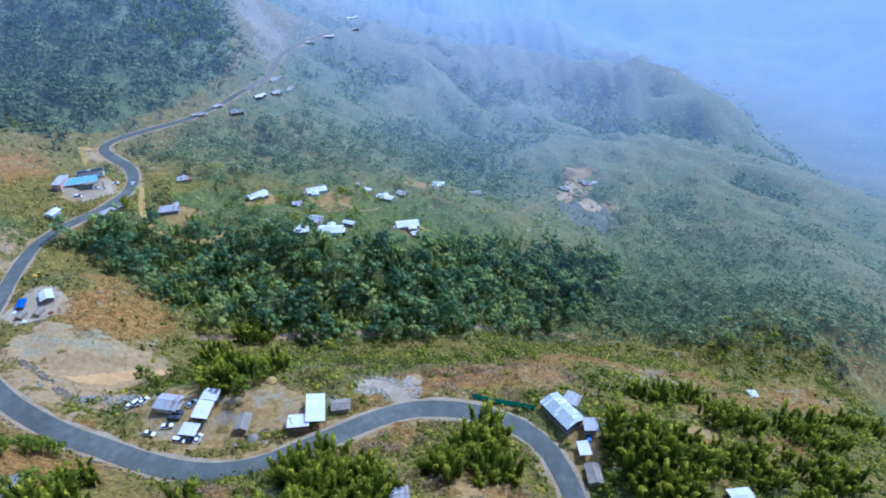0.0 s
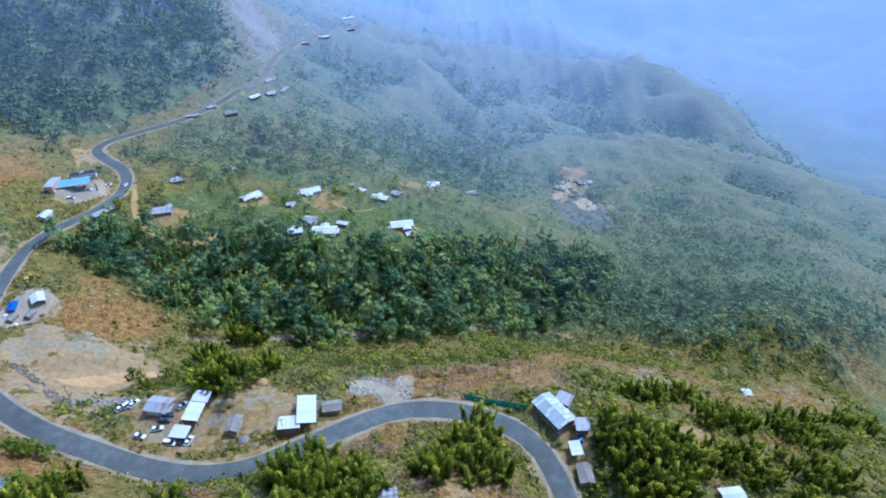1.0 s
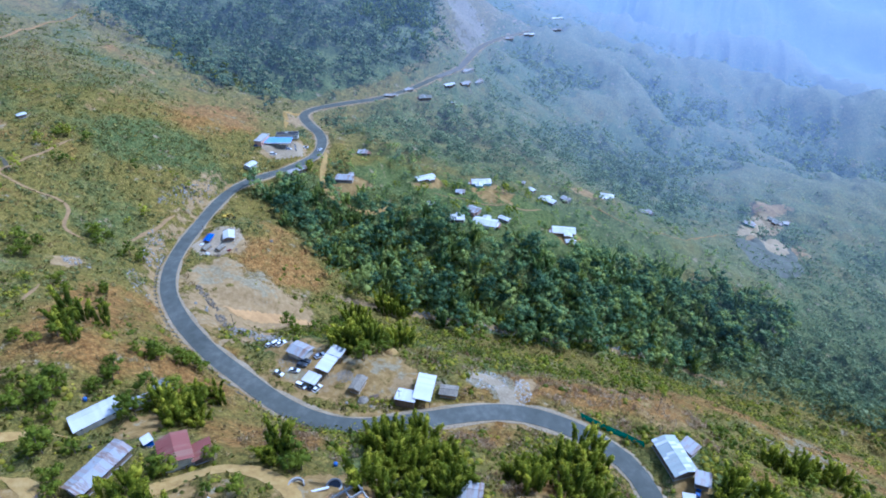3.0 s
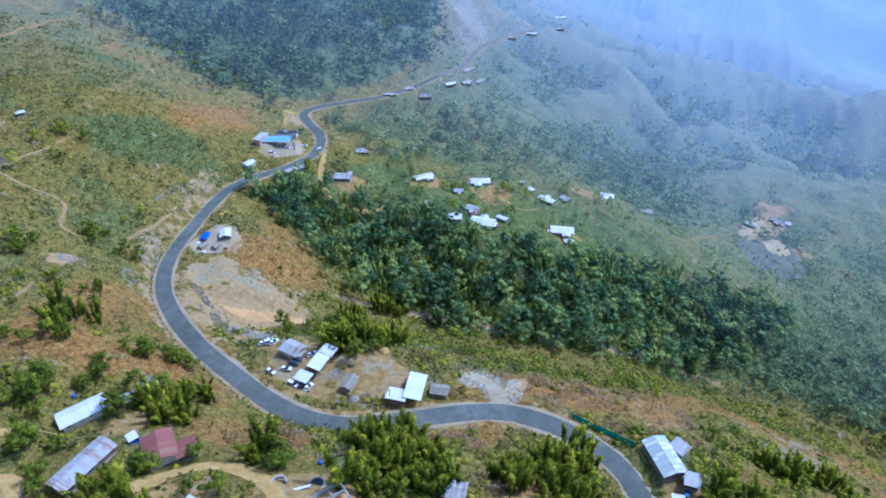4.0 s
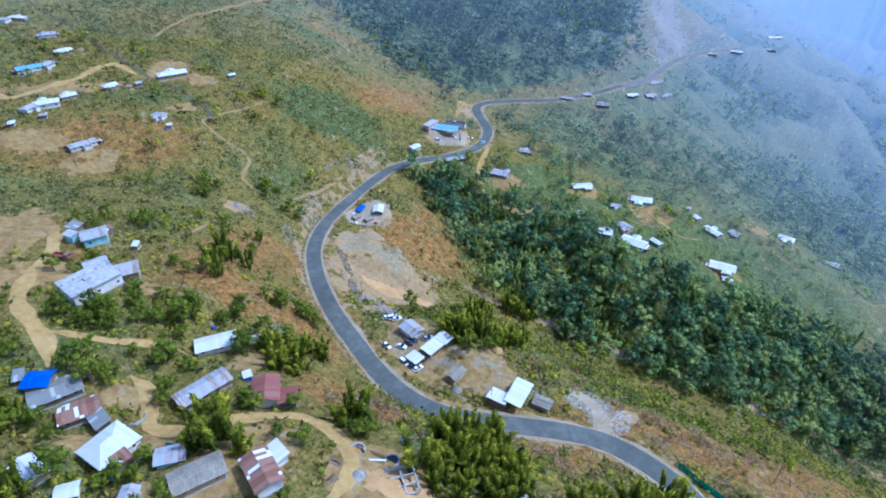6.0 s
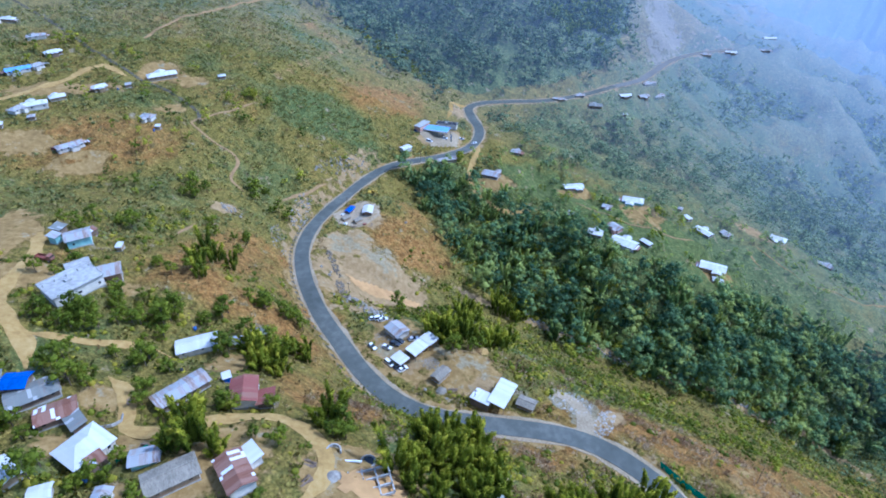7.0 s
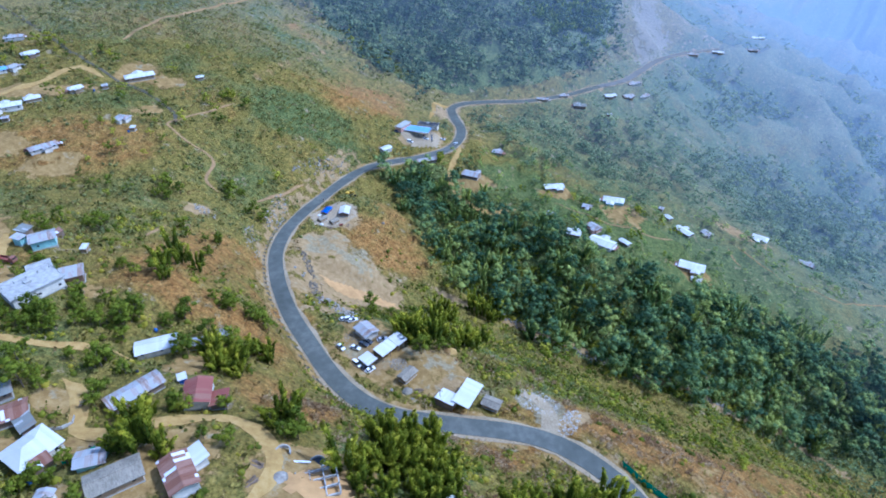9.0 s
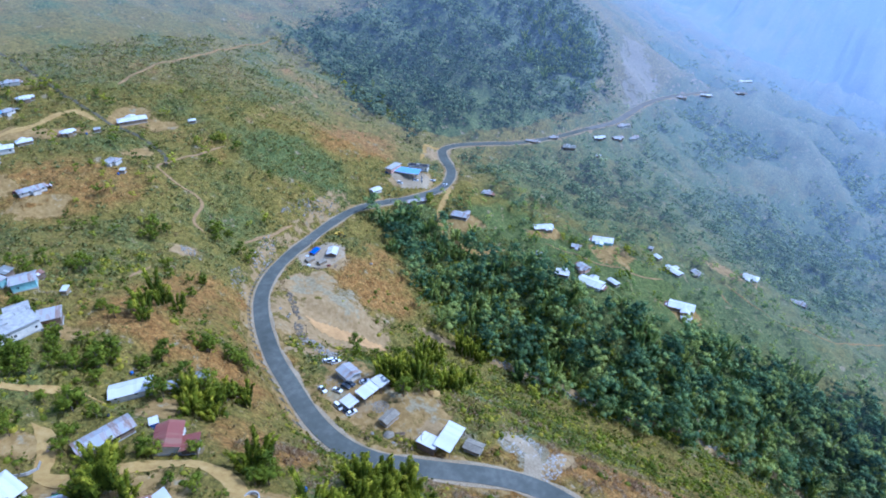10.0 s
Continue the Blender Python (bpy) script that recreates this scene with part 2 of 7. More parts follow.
M = {
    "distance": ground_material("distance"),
    "clay": speckled("orange_clay", spread((0.41, 0.245, 0.095), 0.2), 0.3, 0.08, 0.95, 0.1),
    "mud": speckled("grey_mud", spread((0.115, 0.122, 0.098), 0.25), 0.5, 0.08, 0.9, 0.3),
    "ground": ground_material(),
    "asphalt": speckled("asphalt", [(0.34, (0.068, 0.073, 0.062)), (0.52, (0.093, 0.099, 0.085)), (0.68, (0.148, 0.149, 0.129))], 0.25, 0.05, 0.85, 0.1),
    "gravel": speckled("gravel", [(0.35, (0.20, 0.152, 0.09)), (0.5, (0.30, 0.237, 0.148)), (0.66, (0.40, 0.325, 0.22))], 1.6, 0.1, 0.95, 0.25),
    "dirt": speckled("dirt_track", [(0.32, (0.235, 0.14, 0.043)), (0.5, (0.35, 0.225, 0.068)), (0.68, (0.44, 0.305, 0.115))], 0.5, 0.09, 0.95, 0.3),
    "concrete": speckled("concrete", spread((0.37, 0.36, 0.335), 0.3), 0.8, 0.15, 0.85, 0.2),
    "plaster": speckled("plaster", spread((0.62, 0.58, 0.50), 0.2), 0.7, 0.2, 0.85, 0.1),
    "mint": speckled("mint_paint", spread((0.30, 0.52, 0.50), 0.2), 0.8, 0.2, 0.8, 0.1),
    "peach": speckled("peach_paint", spread((0.62, 0.36, 0.26), 0.2), 0.8, 0.2, 0.8, 0.1),
    "bamboo_wall": speckled("woven_bamboo", spread((0.30, 0.22, 0.13), 0.35), 2.0, 0.3, 0.9, 0.3, stretch=(1, 1, 4)),
    "timber": speckled("weathered_timber", spread((0.20, 0.145, 0.10), 0.35), 2.0, 0.3, 0.85, 0.3, stretch=(4, 4, 0.6)),
    "white_tin": tin("white_tin", (0.62, 0.615, 0.605), 0.0),
    "worn_tin": tin("worn_tin", (0.40, 0.405, 0.41), 0.40, rust_colour=(0.25, 0.17, 0.13), odd=0.25, odd_colour=(0.33, 0.29, 0.27)),
    "grey_tin": tin("grey_tin", (0.22, 0.225, 0.205), 0.30, rust_colour=(0.22, 0.165, 0.125), odd=0.12, odd_colour=(0.36, 0.36, 0.35)),
    "patch_tin": tin("patch_tin", (0.40, 0.43, 0.40), 0.22, rust_colour=(0.30, 0.22, 0.17), odd=0.3, odd_colour=(0.56, 0.56, 0.56)),
    "rust_tin": tin("rust_tin", (0.30, 0.165, 0.115), 0.5, rust_colour=(0.19, 0.085, 0.05), odd=0.16),
    "red_tin": tin("red_tin", (0.27, 0.088, 0.065), 0.42, rust_colour=(0.24, 0.125, 0.085)),
    "blue_tin": tin("blue_tin", (0.20, 0.38, 0.72), 0.0),
    "thatch": speckled("thatch", spread((0.245, 0.215, 0.165), 0.4), 1.5, 0.3, 0.95, 0.6, stretch=(4, 0.8, 1)),
    "tarp": speckled("blue_tarpaulin", spread((0.015, 0.08, 0.38), 0.35), 1.0, 0.3, 0.45, 0.5),
    "dark": speckled("dark_opening", spread((0.03, 0.03, 0.035), 0.3), 2, 0.3, 0.6, 0),
    "bark": speckled("bark", spread((0.14, 0.105, 0.075), 0.35), 3, 0.4, 0.9, 0.5),
    "rock": speckled("rock", [(0.3, (0.15, 0.135, 0.11)), (0.5, (0.27, 0.245, 0.205)), (0.7, (0.40, 0.37, 0.32))], 0.8, 0.2, 0.9, 0.6),
    "car_white": speckled("car_white", spread((0.75, 0.76, 0.78), 0.06), 1, 0.3, 0.25, 0),
    "car_dark": speckled("car_dark", spread((0.06, 0.07, 0.09), 0.2), 1, 0.3, 0.25, 0),
    "car_blue": speckled("car_blue", spread((0.05, 0.12, 0.35), 0.2), 1, 0.3, 0.25, 0),
    "glass": speckled("dark_glass", spread((0.03, 0.035, 0.04), 0.2), 1, 0.3, 0.08, 0),
    "rubber": speckled("rubber", spread((0.03, 0.03, 0.03), 0.2), 3, 0.3, 0.8, 0),
    "yellow": speckled("yellow_paint", spread((0.55, 0.36, 0.04), 0.2), 1.5, 0.3, 0.5, 0.1),
    "green_net": speckled("green_netting", spread((0.02, 0.26, 0.14), 0.3), 2, 0.4, 0.8, 0.3),
    "bamboo_leaf": leaf("bamboo_leaf", (0.065, 0.09, 0.007), (0.255, 0.28, 0.015), (0.64, 0.58, 0.043)),
    "tree_leaf": leaf("tree_leaf", (0.075, 0.105, 0.009), (0.21, 0.25, 0.018), (0.44, 0.42, 0.036)),
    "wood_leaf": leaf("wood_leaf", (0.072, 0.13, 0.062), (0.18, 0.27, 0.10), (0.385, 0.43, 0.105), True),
    "slope_leaf": leaf("slope_leaf", (0.13, 0.145, 0.046), (0.21, 0.22, 0.07), (0.30, 0.285, 0.09)),
    "shrub_leaf": leaf("shrub_leaf", (0.155, 0.155, 0.036), (0.255, 0.24, 0.054), (0.37, 0.31, 0.075)),
    "dry_leaf": leaf("dry_leaf", (0.20, 0.13, 0.05), (0.31, 0.215, 0.08), (0.45, 0.34, 0.14)),
    "plume_leaf": leaf("plume_leaf", (0.24, 0.14, 0.065), (0.37, 0.245, 0.125), (0.52, 0.40, 0.24)),
    "grove_leaf": leaf("grove_leaf", (0.09, 0.115, 0.010), (0.22, 0.235, 0.018), (0.42, 0.36, 0.035)),
    # distant and hill leaves: base colours lifted and cooled in place of haze
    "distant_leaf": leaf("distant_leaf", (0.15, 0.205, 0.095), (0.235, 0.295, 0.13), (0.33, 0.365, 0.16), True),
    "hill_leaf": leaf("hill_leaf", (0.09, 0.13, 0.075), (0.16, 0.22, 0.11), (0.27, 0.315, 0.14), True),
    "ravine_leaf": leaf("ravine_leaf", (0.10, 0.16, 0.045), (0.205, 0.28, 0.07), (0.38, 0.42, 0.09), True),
    # road surface paled to carry the haze of its far stretch
    "hazed_road": speckled("hazed_road", [(0.34, (0.115, 0.115, 0.108)), (0.52, (0.16, 0.158, 0.148)), (0.68, (0.215, 0.21, 0.195))], 0.3, 0.05, 0.95, 0.1),
    "dark_rock": speckled("brown_rock", [(0.3, (0.085, 0.07, 0.05)), (0.5, (0.15, 0.122, 0.085)), (0.7, (0.24, 0.20, 0.145))], 0.8, 0.2, 0.9, 0.6),
    "pale_rock": speckled("crushed_stone", [(0.3, (0.26, 0.245, 0.215)), (0.5, (0.40, 0.38, 0.34)), (0.7, (0.54, 0.515, 0.47))], 1.2, 0.3, 0.9, 0.5),
    "path": speckled("trodden_path", spread((0.27, 0.17, 0.075), 0.25), 0.5, 0.09, 0.95, 0.2),
    "ditch": speckled("dark_ditch", spread((0.085, 0.075, 0.05), 0.3), 0.8, 0.1, 0.95, 0.3),
}


# ---- the lie of the land: feature lines, metres east, north, up ----
ROAD = [(-171, 930, -86), (-196, 840, -74), (-203, 760, -64), (-197, 694, -56), (-192, 634, -49), (-198, 578, -41), (-204, 525, -34), (-216, 476, -27),
        (-237, 450, -24.6), (-252, 430, -23.3), (-253.5, 412, -22), (-240, 396, -21), (-221.5, 380, -19.8), (-210, 363, -18.6), (-204.3, 346, -17.5),
        (-204, 332, -16.2), (-209, 314, -15), (-218, 295, -13.2), (-222.4, 279, -11.7), (-221.5, 264, -10), (-216.7, 243, -8), (-211, 225, -6),
        (-204.5, 205, -4), (-196.4, 187, -2), (-186, 172, 0), (-175, 161, 1.8), (-160, 150, 3.5)]
ROAD_NEAR = [(-145, 141.2, 5.2), (-130, 133.7, 6.8), (-114.5, 127.7, 7.9), (-100, 122.2, 8.8), (-89.5, 119, 9.4), (-80, 117.3, 9.7), (-71, 117.3, 9.8), (-61, 119.2, 9.9),
             (-50.3, 124.3, 9.8), (-38.5, 131, 9.4), (-28.7, 137, 8.8), (-19, 142, 8.1), (-9.8, 144.8, 7.4), (0.2, 145.4, 6.8), (10.4, 144.2, 6.3),
             (19, 141.5, 5.9), (26, 138, 5.7), (31, 133.8, 5.4), (35.2, 128.2, 5), (38, 121.5, 4.5), (40.3, 113.6, 4), (42, 104, 3.4), (43, 94, 3)]
STREAM = [(-175, 262, -30), (-150, 232, -31), (-118, 232, -42), (-86, 250, -59), (-45, 262, -66), (-12, 268, -70), (26, 291, -88), (64, 318, -118),
          (103, 301, -112), (132, 282, -109), (163, 269, -105), (201, 271, -110), (253, 277, -119), (286, 273, -126), (330, 300, -150), (480, 330, -190)]
NEAR_SLOPE = [(-116, 83, 43), (-165, 69, 54), (-150, 74, 53), (-92, 55, 57), (-77, 69, 54.5), (-90, 35, 59), (-62, 44, 65), (-50, 45, 64), (-47, 64, 59.5), (-36, 63, 59),
              (-30, 84, 46), (-14, 95, 37), (-3, 108, 26), (11, 104, 30), (4, 84, 44), (-125, 106, 38), (-139, 93, 49), (-134, 39, 62), (-184, 135, 23), (-68, 100, 28),
              (-100, 103, 30), (-40, 108, 28), (-62, 84, 44), (40, 60, 48), (20, 10, 74), (-120, -20, 74), (-20, 40, 66), (-158, 130, 22)]
WEST_SLOPE = [(-206, 155, 19), (-220, 166, 18), (-282, 123, 46), (-331, 110, 53), (-333, 160, 51), (-385, 133, 56), (-416, 166, 64), (-374, 184, 56), (-334, 198, 48),
              (-287, 160, 45), (-311, 224, 44), (-276, 179, 39), (-257, 162, 38.5), (-242, 122, 37), (-269, 107, 40), (-249, 242, 15), (-322, 272, 41), (-373, 231, 57),
              (-411, 333, 47), (-315, 338, 18), (-262, 320, 2), (-220, 95, 47), (-240, 40, 58), (-500, 150, 82), (-520, 330, 70), (-245, 272, 4)]
NORTH_HILL = [(-324, 467, 2), (-306, 556, 14), (-247, 570, -18), (-387, 469, 17), (-278, 440, -12), (-225, 740, -52), (-262, 740, -10), (-280, 860, -20), (-240, 930, -50),
              (-330, 680, 40), (-450, 620, 75), (-420, 900, 60), (-600, 480, 75), (-700, 800, 150)]
TERRACE = [(-170, 327, -22), (-135, 290, -38), (-133, 377, -41.5), (-96, 400, -50), (-65, 323, -40), (-27, 372, -66), (-4, 477, -91), (27, 364, -82), (-1, 391, -79),
           (50, 440, -98), (58, 352, -103), (0, 298, -68), (-169, 391, -29), (-159, 231, -24), (110, 517, -137), (136, 390, -126), (25, 516, -123), (150, 590, -166),
           (-190, 340, -19), (-86, 285, -44), (-120, 245, -42)]
FAR_SLOPE = [(-159, 497, -62), (-141, 591, -76), (-85, 542, -86), (-48, 616, -128), (14, 656, -158), (29, 765, -182), (-48, 765, -140), (-129, 830, -122), (-21, 874, -130),
             (-180, 985, -112), (-140, 965, -95), (-118, 1020, -100), (-60, 985, -122), (-58, 1422, -215), 
             (222, 317, -104), (187, 310, -111), (271, 299, -116), (339, 370, -149), (321, 440, -157), (406, 514, -185), (376, 453, -160), (259, 430, -149), (181, 388, -141), (289, 639, -183), (391, 650, -204), (304, 314, -120), (244, 303, -109), (158, 305, -111)]
EAST_SLOPE = [(85, 183, -30), (106, 154, -13), (69, 117, 9), (108, 127, -12), (169, 229, -82), (196, 216, -84), (192, 173, -58), (143, 254, -88),
              (37, 171, -3), (41, 146, 7), (60, 175, -14), (0, 170, -2), (-3, 226, -52), (68, 226, -48), (176, 350, -140), (-52, 218, -40), (300, 150, -95), (420, 250, -165), (120, 60, 10), (250, 60, -40)]
RIDGES = [(-183, 1386, -165), (-59, 1425, -195), (150, 1516, -225), (291, 1543, -240), (378, 1320, -245), (482, 1085, -255), (-81, 988, -130), (10, 1061, -148), (111, 1088, -162),
          (200, 1073, -175), (351, 1111, -188), (388, 985, -203), (479, 962, -225), (155, 685, -170), (209, 732, -180), (281, 772, -188), (347, 779, -198), (412, 756, -210), (510, 734, -233), (587, 706, -253)]
VALES = [(60, 1330, -250), (230, 1300, -275), (330, 1220, -275), (-90, 1250, -200), (243, 925, -232), (378, 880, -250), (519, 870, -275), (90, 870, -190), (150, 1750, -350), (-100, 1650, -310), (420, 1500, -340), (600, 1000, -330), (30, 940, -172)]
YARD = [(-98, 146, 9.2), (-80, 152, 9), (-64, 146, 9.3), (-42, 147, 9.2), (-69, 165, 2), (-110, 150, 7), (-140, 180, -14), (-120, 190, -24), (-160, 195, -9), (-176, 200, -6),
        (-186, 222, -5.5), (-165, 240, -18), (-180, 250, -14), (-14, 158, 4), (-22, 180, -10)]
RIM = [(900, 300, -260), (1100, 900, -300), (600, 1500, -330), (100, 1800, -300), (500, 2300, -250), (-500, 1500, -60), (-900, 500, 180), (-800, -200, 150), (0, -500, 60),
       (700, -300, -150), (-1500, 1800, 200), (-400, 2600, 40), (1500, 2600, 150), (1800, 1000, 50), (300, 3400, 350)]
LAND = np.array([p for line in (ROAD[::2], ROAD_NEAR[::2], STREAM, NEAR_SLOPE, WEST_SLOPE, NORTH_HILL, TERRACE, FAR_SLOPE, EAST_SLOPE, RIDGES, VALES, YARD, RIM) for p in line], float)


def kernel(a, b):
    r2 = ((a[:, None, :2] - b[None, :, :2]) ** 2).sum(-1) / 1e4
    return r2 * np.log(r2 + 1e-9) * 0.5


def solve_land():
    n = len(LAND)
    a = np.zeros((n + 3, n + 3))
    a[:n, :n] = kernel(LAND, LAND) + np.eye(n) * 0.01
    lin = np.c_[np.ones(n), LAND[:, :2] / 100]
    a[:n, n:], a[n:, :n] = lin, lin.T
    return np.linalg.solve(a, np.r_[LAND[:, 2], 0, 0, 0])


LAND_WEIGHTS = solve_land()


def smooth_land(xy):
    out = []
    for part_xy in np.array_split(xy, max(1, len(xy) // 20000)):
        out.append(kernel(part_xy, LAND) @ LAND_WEIGHTS[:-3] + np.c_[np.ones(len(part_xy)), part_xy / 100] @ LAND_WEIGHTS[-3:])
    return np.concatenate(out)


def spline(points, step=3.0):
    """Catmull-Rom through the points, at about even steps."""
    p = np.array(points, float)
    p = np.vstack([2 * p[0] - p[1], p, 2 * p[-1] - p[-2]])
    out = []
    for i in range(1, len(p) - 2):
        a, b, c, d = p[i - 1:i + 3]
        n = max(1, int(np.linalg.norm(c - b) / step))
        for u in np.arange(n) / n:
            out.append(0.5 * (2 * b + (c - a) * u + (2 * a - 5 * b + 4 * c - d) * u * u + (3 * b - a - 3 * c + d) * u ** 3))
    return np.array(out + [p[-2]])


def near_line(xy, line):
    """Distance of each place to a line, the line's height there, and the side (+1: left of its run)."""
    best, level, side = np.full(len(xy), 1e9), np.zeros(len(xy)), np.ones(len(xy))
    for a, b in zip(line[:-1], line[1:]):
        d = b[:2] - a[:2]
        u = np.clip(((xy - a[:2]) @ d) / (d @ d), 0, 1)
        off = xy - a[:2] - u[:, None] * d
        r = np.hypot(off[:, 0], off[:, 1])
        m = r < best
        best[m], level[m] = r[m], (a[2] + u * (b[2] - a[2]))[m] if len(a) > 2 else 0
        side[m] = np.sign(d[0] * off[:, 1] - d[1] * off[:, 0])[m]
    return best, level, side


def ease(lo, hi, v):
    u = np.clip((v - lo) / (hi - lo), 0, 1)
    return u * u * (3 - 2 * u)


ROAD_LINE = spline(ROAD + ROAD_NEAR, 4.0)
ROAD_HALF = 3.7
STREAM_LINE = spline(STREAM, 8.0)


def wave(x, y, scale, seed):
    """Smooth uneven relief from a sum of slanted waves, about -1 to 1."""
    rng = np.random.RandomState(seed)
    v = np.zeros_like(x)
    for k in range(9):
        a, ph, s = rng.uniform(0, 2 * np.pi), rng.uniform(0, 6.28), scale * rng.uniform(0.6, 1.7)
        v = v + np.sin((x * np.cos(a) + y * np.sin(a)) * 6.283 / s + ph + 0.9 * np.sin((x * np.sin(a) - y * np.cos(a)) * 3.9 / s + ph * 2))
    return v / 4.5


def land(xy):
    """Height of the ground before pads are cut into it."""
    x, y = xy[:, 0], xy[:, 1]
    z = smooth_land(xy)
    far = ease(420, 900, np.hypot(x, y))
    z = z + wave(x, y, 26, 3) * 0.9 + wave(x, y, 9, 4) * 0.25 + far * ((0.45 - np.abs(wave(x, y, 150, 5))) * 24 + (0.45 - np.abs(wave(x, y, 60, 6))) * 8)
    z = z + ease(230, 330, y + 0.2 * x) * (1 - far) * (0.45 - np.abs(wave(x, y, 55, 8))) * 5
    z = z + ease(1500, 2300, np.hypot(x, y)) * (0.45 - np.abs(wave(x, y, 700, 9))) * 80
    d, zr, side = near_line(xy, ROAD_LINE)
    w = ease(ROAD_HALF + 1.6, np.where(z > zr, ROAD_HALF + 8, ROAD_HALF + 13), d)
    return (zr - 0.25) * (1 - w) + z * w


# ---- plan of the ground cover: ellipses (x, y, half width, half depth, turn) ----
SOIL = [(-88, 140, 24, 13, -15), (-62, 144, 14, 12, 10), (-150, 176, 22, 17, 60), (-172, 190, 12, 12, 60), (-140, 174, 16, 10, 74), (-190, 214, 10, 12, 55), (-150, 152, 10, 5, -30)]
SOIL += [(-211, 58, 14, 24, 52), (-305, 102, 16, 11, 52), (-269, 113, 11, 5, 47), (-338, 199, 14, 13, 36), (-321, 206, 13, 6, 52), (-295, 178, 8, 5, 77), (-352, 142, 32, 9, 53)]
SOIL += [(-62, 47, 11, 11, 43), (-38, 62, 9, 8, 61), (-167, 321, 13, 9, 50), (-83, 381, 16, 15, 59), (-18, 468, 20, 12, 30), (-127, 364, 17, 7, 69), (-99, 74, 6, 5, 60), (-176, 50, 16, 9, 40)]
SOIL += [(95, 146, 10, 4, 24), (8, 97, 8, 4, 38), (150, 548, 30, 22, 38), (155, 640, 18, 14, 28), (-26, 366, 14, 8, 20), (-205, 352, 5, 14, 10), (47, 130, 6, 8, 0), (-38, 68, 13, 12, 60), (-84, 38, 6, 5, 40), (-97, 27, 5, 4, 40), (-66, 30, 8, 5, 40), (-104, 42, 6, 4, 20), (-152, 68, 12, 5, 50)]
STONE = [(-14, 152, 7, 6, 56), (-12, 164, 4, 9, 10), (-127, 158, 15, 3.5, 73), (-223, 333, 22, 9, 69), (-250, 400, 8, 20, 10)]
STONE += [(-211, 148, 7, 4, 97), (-88, 135, 10, 6, 0), (-192, 210, 8, 8, 40), (-205, 350, 8, 5, 0), (-52, 142, 8, 5, 0), (-150, 180, 30, 21, 60), (-174, 192, 14, 13, 60), (-187, 214, 12, 10, 50)]
GREEN = [(-268, 266, 40, 26, 84), (-70, 182, 50, 13, 30), (-20, 205, 40, 14, 10), (60, 120, 26, 40, 0), (-120, 330, 60, 50, 0), (-30, 92, 26, 14, 70), (-90, 350, 90, 55, 10), (0, 400, 70, 45, 20), (-180, 300, 30, 24, 0), (230, 400, 160, 90, 25), (60, 330, 80, 30, 25)]
DRY = [(-163, 118, 35, 18, 116), (-163, 232, 24, 16, 81), (-5, 162, 30, 10, 30), (25, 180, 34, 10, 50), (-285, 130, 42, 26, 58), (-75, 86, 13, 14, 87), (-275, 336, 42, 25, 87), (-24, 124, 18, 10, 46), (-130, 95, 30, 10, 30), (8, 100, 16, 10, 30)]
DRY += [(70, 155, 9, 7, 30), (92, 140, 8, 6, 0), (110, 172, 12, 6, 20), (140, 158, 12, 6, 20), (150, 205, 20, 8, 20), (120, 205, 24, 8, 20), (40, 186, 16, 12, 32), (196, 236, 36, 14, 29), (60, 222, 40, 12, 20), (130, 232, 40, 12, 20), (-63, 87, 12, 8, 60), (-25, 136, 14, 6, 30), (-167, 217, 14, 16, 60), (-150, 228, 16, 12, 60), (-180, 252, 12, 10, 60), (14, 176, 18, 10, 20), (36, 172, 14, 10, 30), (-10, 170, 14, 9, 20), (-133, 132, 14, 8, 30), (-180, 146, 14, 9, 50), (-110, 100, 20, 8, 0), (46, 205, 16, 9, 20), (-44, 133, 9, 4, 30)]
# dirt tracks and footpaths: (half width, places)
TRACKS = [(2.0, [(-41, 50), (-41, 57), (-46, 64), (-56, 67.5), (-64, 66), (-70, 62), (-74, 55), (-78, 48), (-85, 43), (-90, 40.5), (-95, 43), (-103, 47), (-112, 47)]),
          (2.3, [(-205, 70), (-186, 60), (-171, 46), (-161, 41), (-146, 39), (-136, 38), (-126, 34)]), (1.4, [(-142, 40), (-129, 50), (-121, 59), (-112, 65)]),
          (1.7, [(-200, 350), (-194, 338), (-188, 322), (-181, 312), (-169, 305), (-154, 306), (-144, 311), (-134, 322)]), (0.7, [(-118, 345), (-100, 352), (-80, 362), (-62, 372), (-48, 392)]),
          (1.0, [(-20, 430), (-5, 419)]), (0.7, [(-18, 440), (16, 430), (54, 447), (76, 481), (102, 532), (114, 544)]),
          (0.9, [(-283, 226), (-281, 200), (-278, 179), (-261, 179), (-244, 181), (-233, 168), (-223, 168)]),
          (1.3, [(-381, 217), (-396, 249), (-409, 286), (-434, 347), (-449, 400)]), (2.2, [(-400, 120), (-357, 113), (-355, 128), (-359, 151), (-365, 177), (-345, 182)]),
          (1.0, [(-222, 222), (-219, 200), (-218, 182)]), (0.8, [(-184, 108), (-196, 124)]), (1.6, [(-256, 418), (-262, 400), (-252, 385), (-246, 372)])]
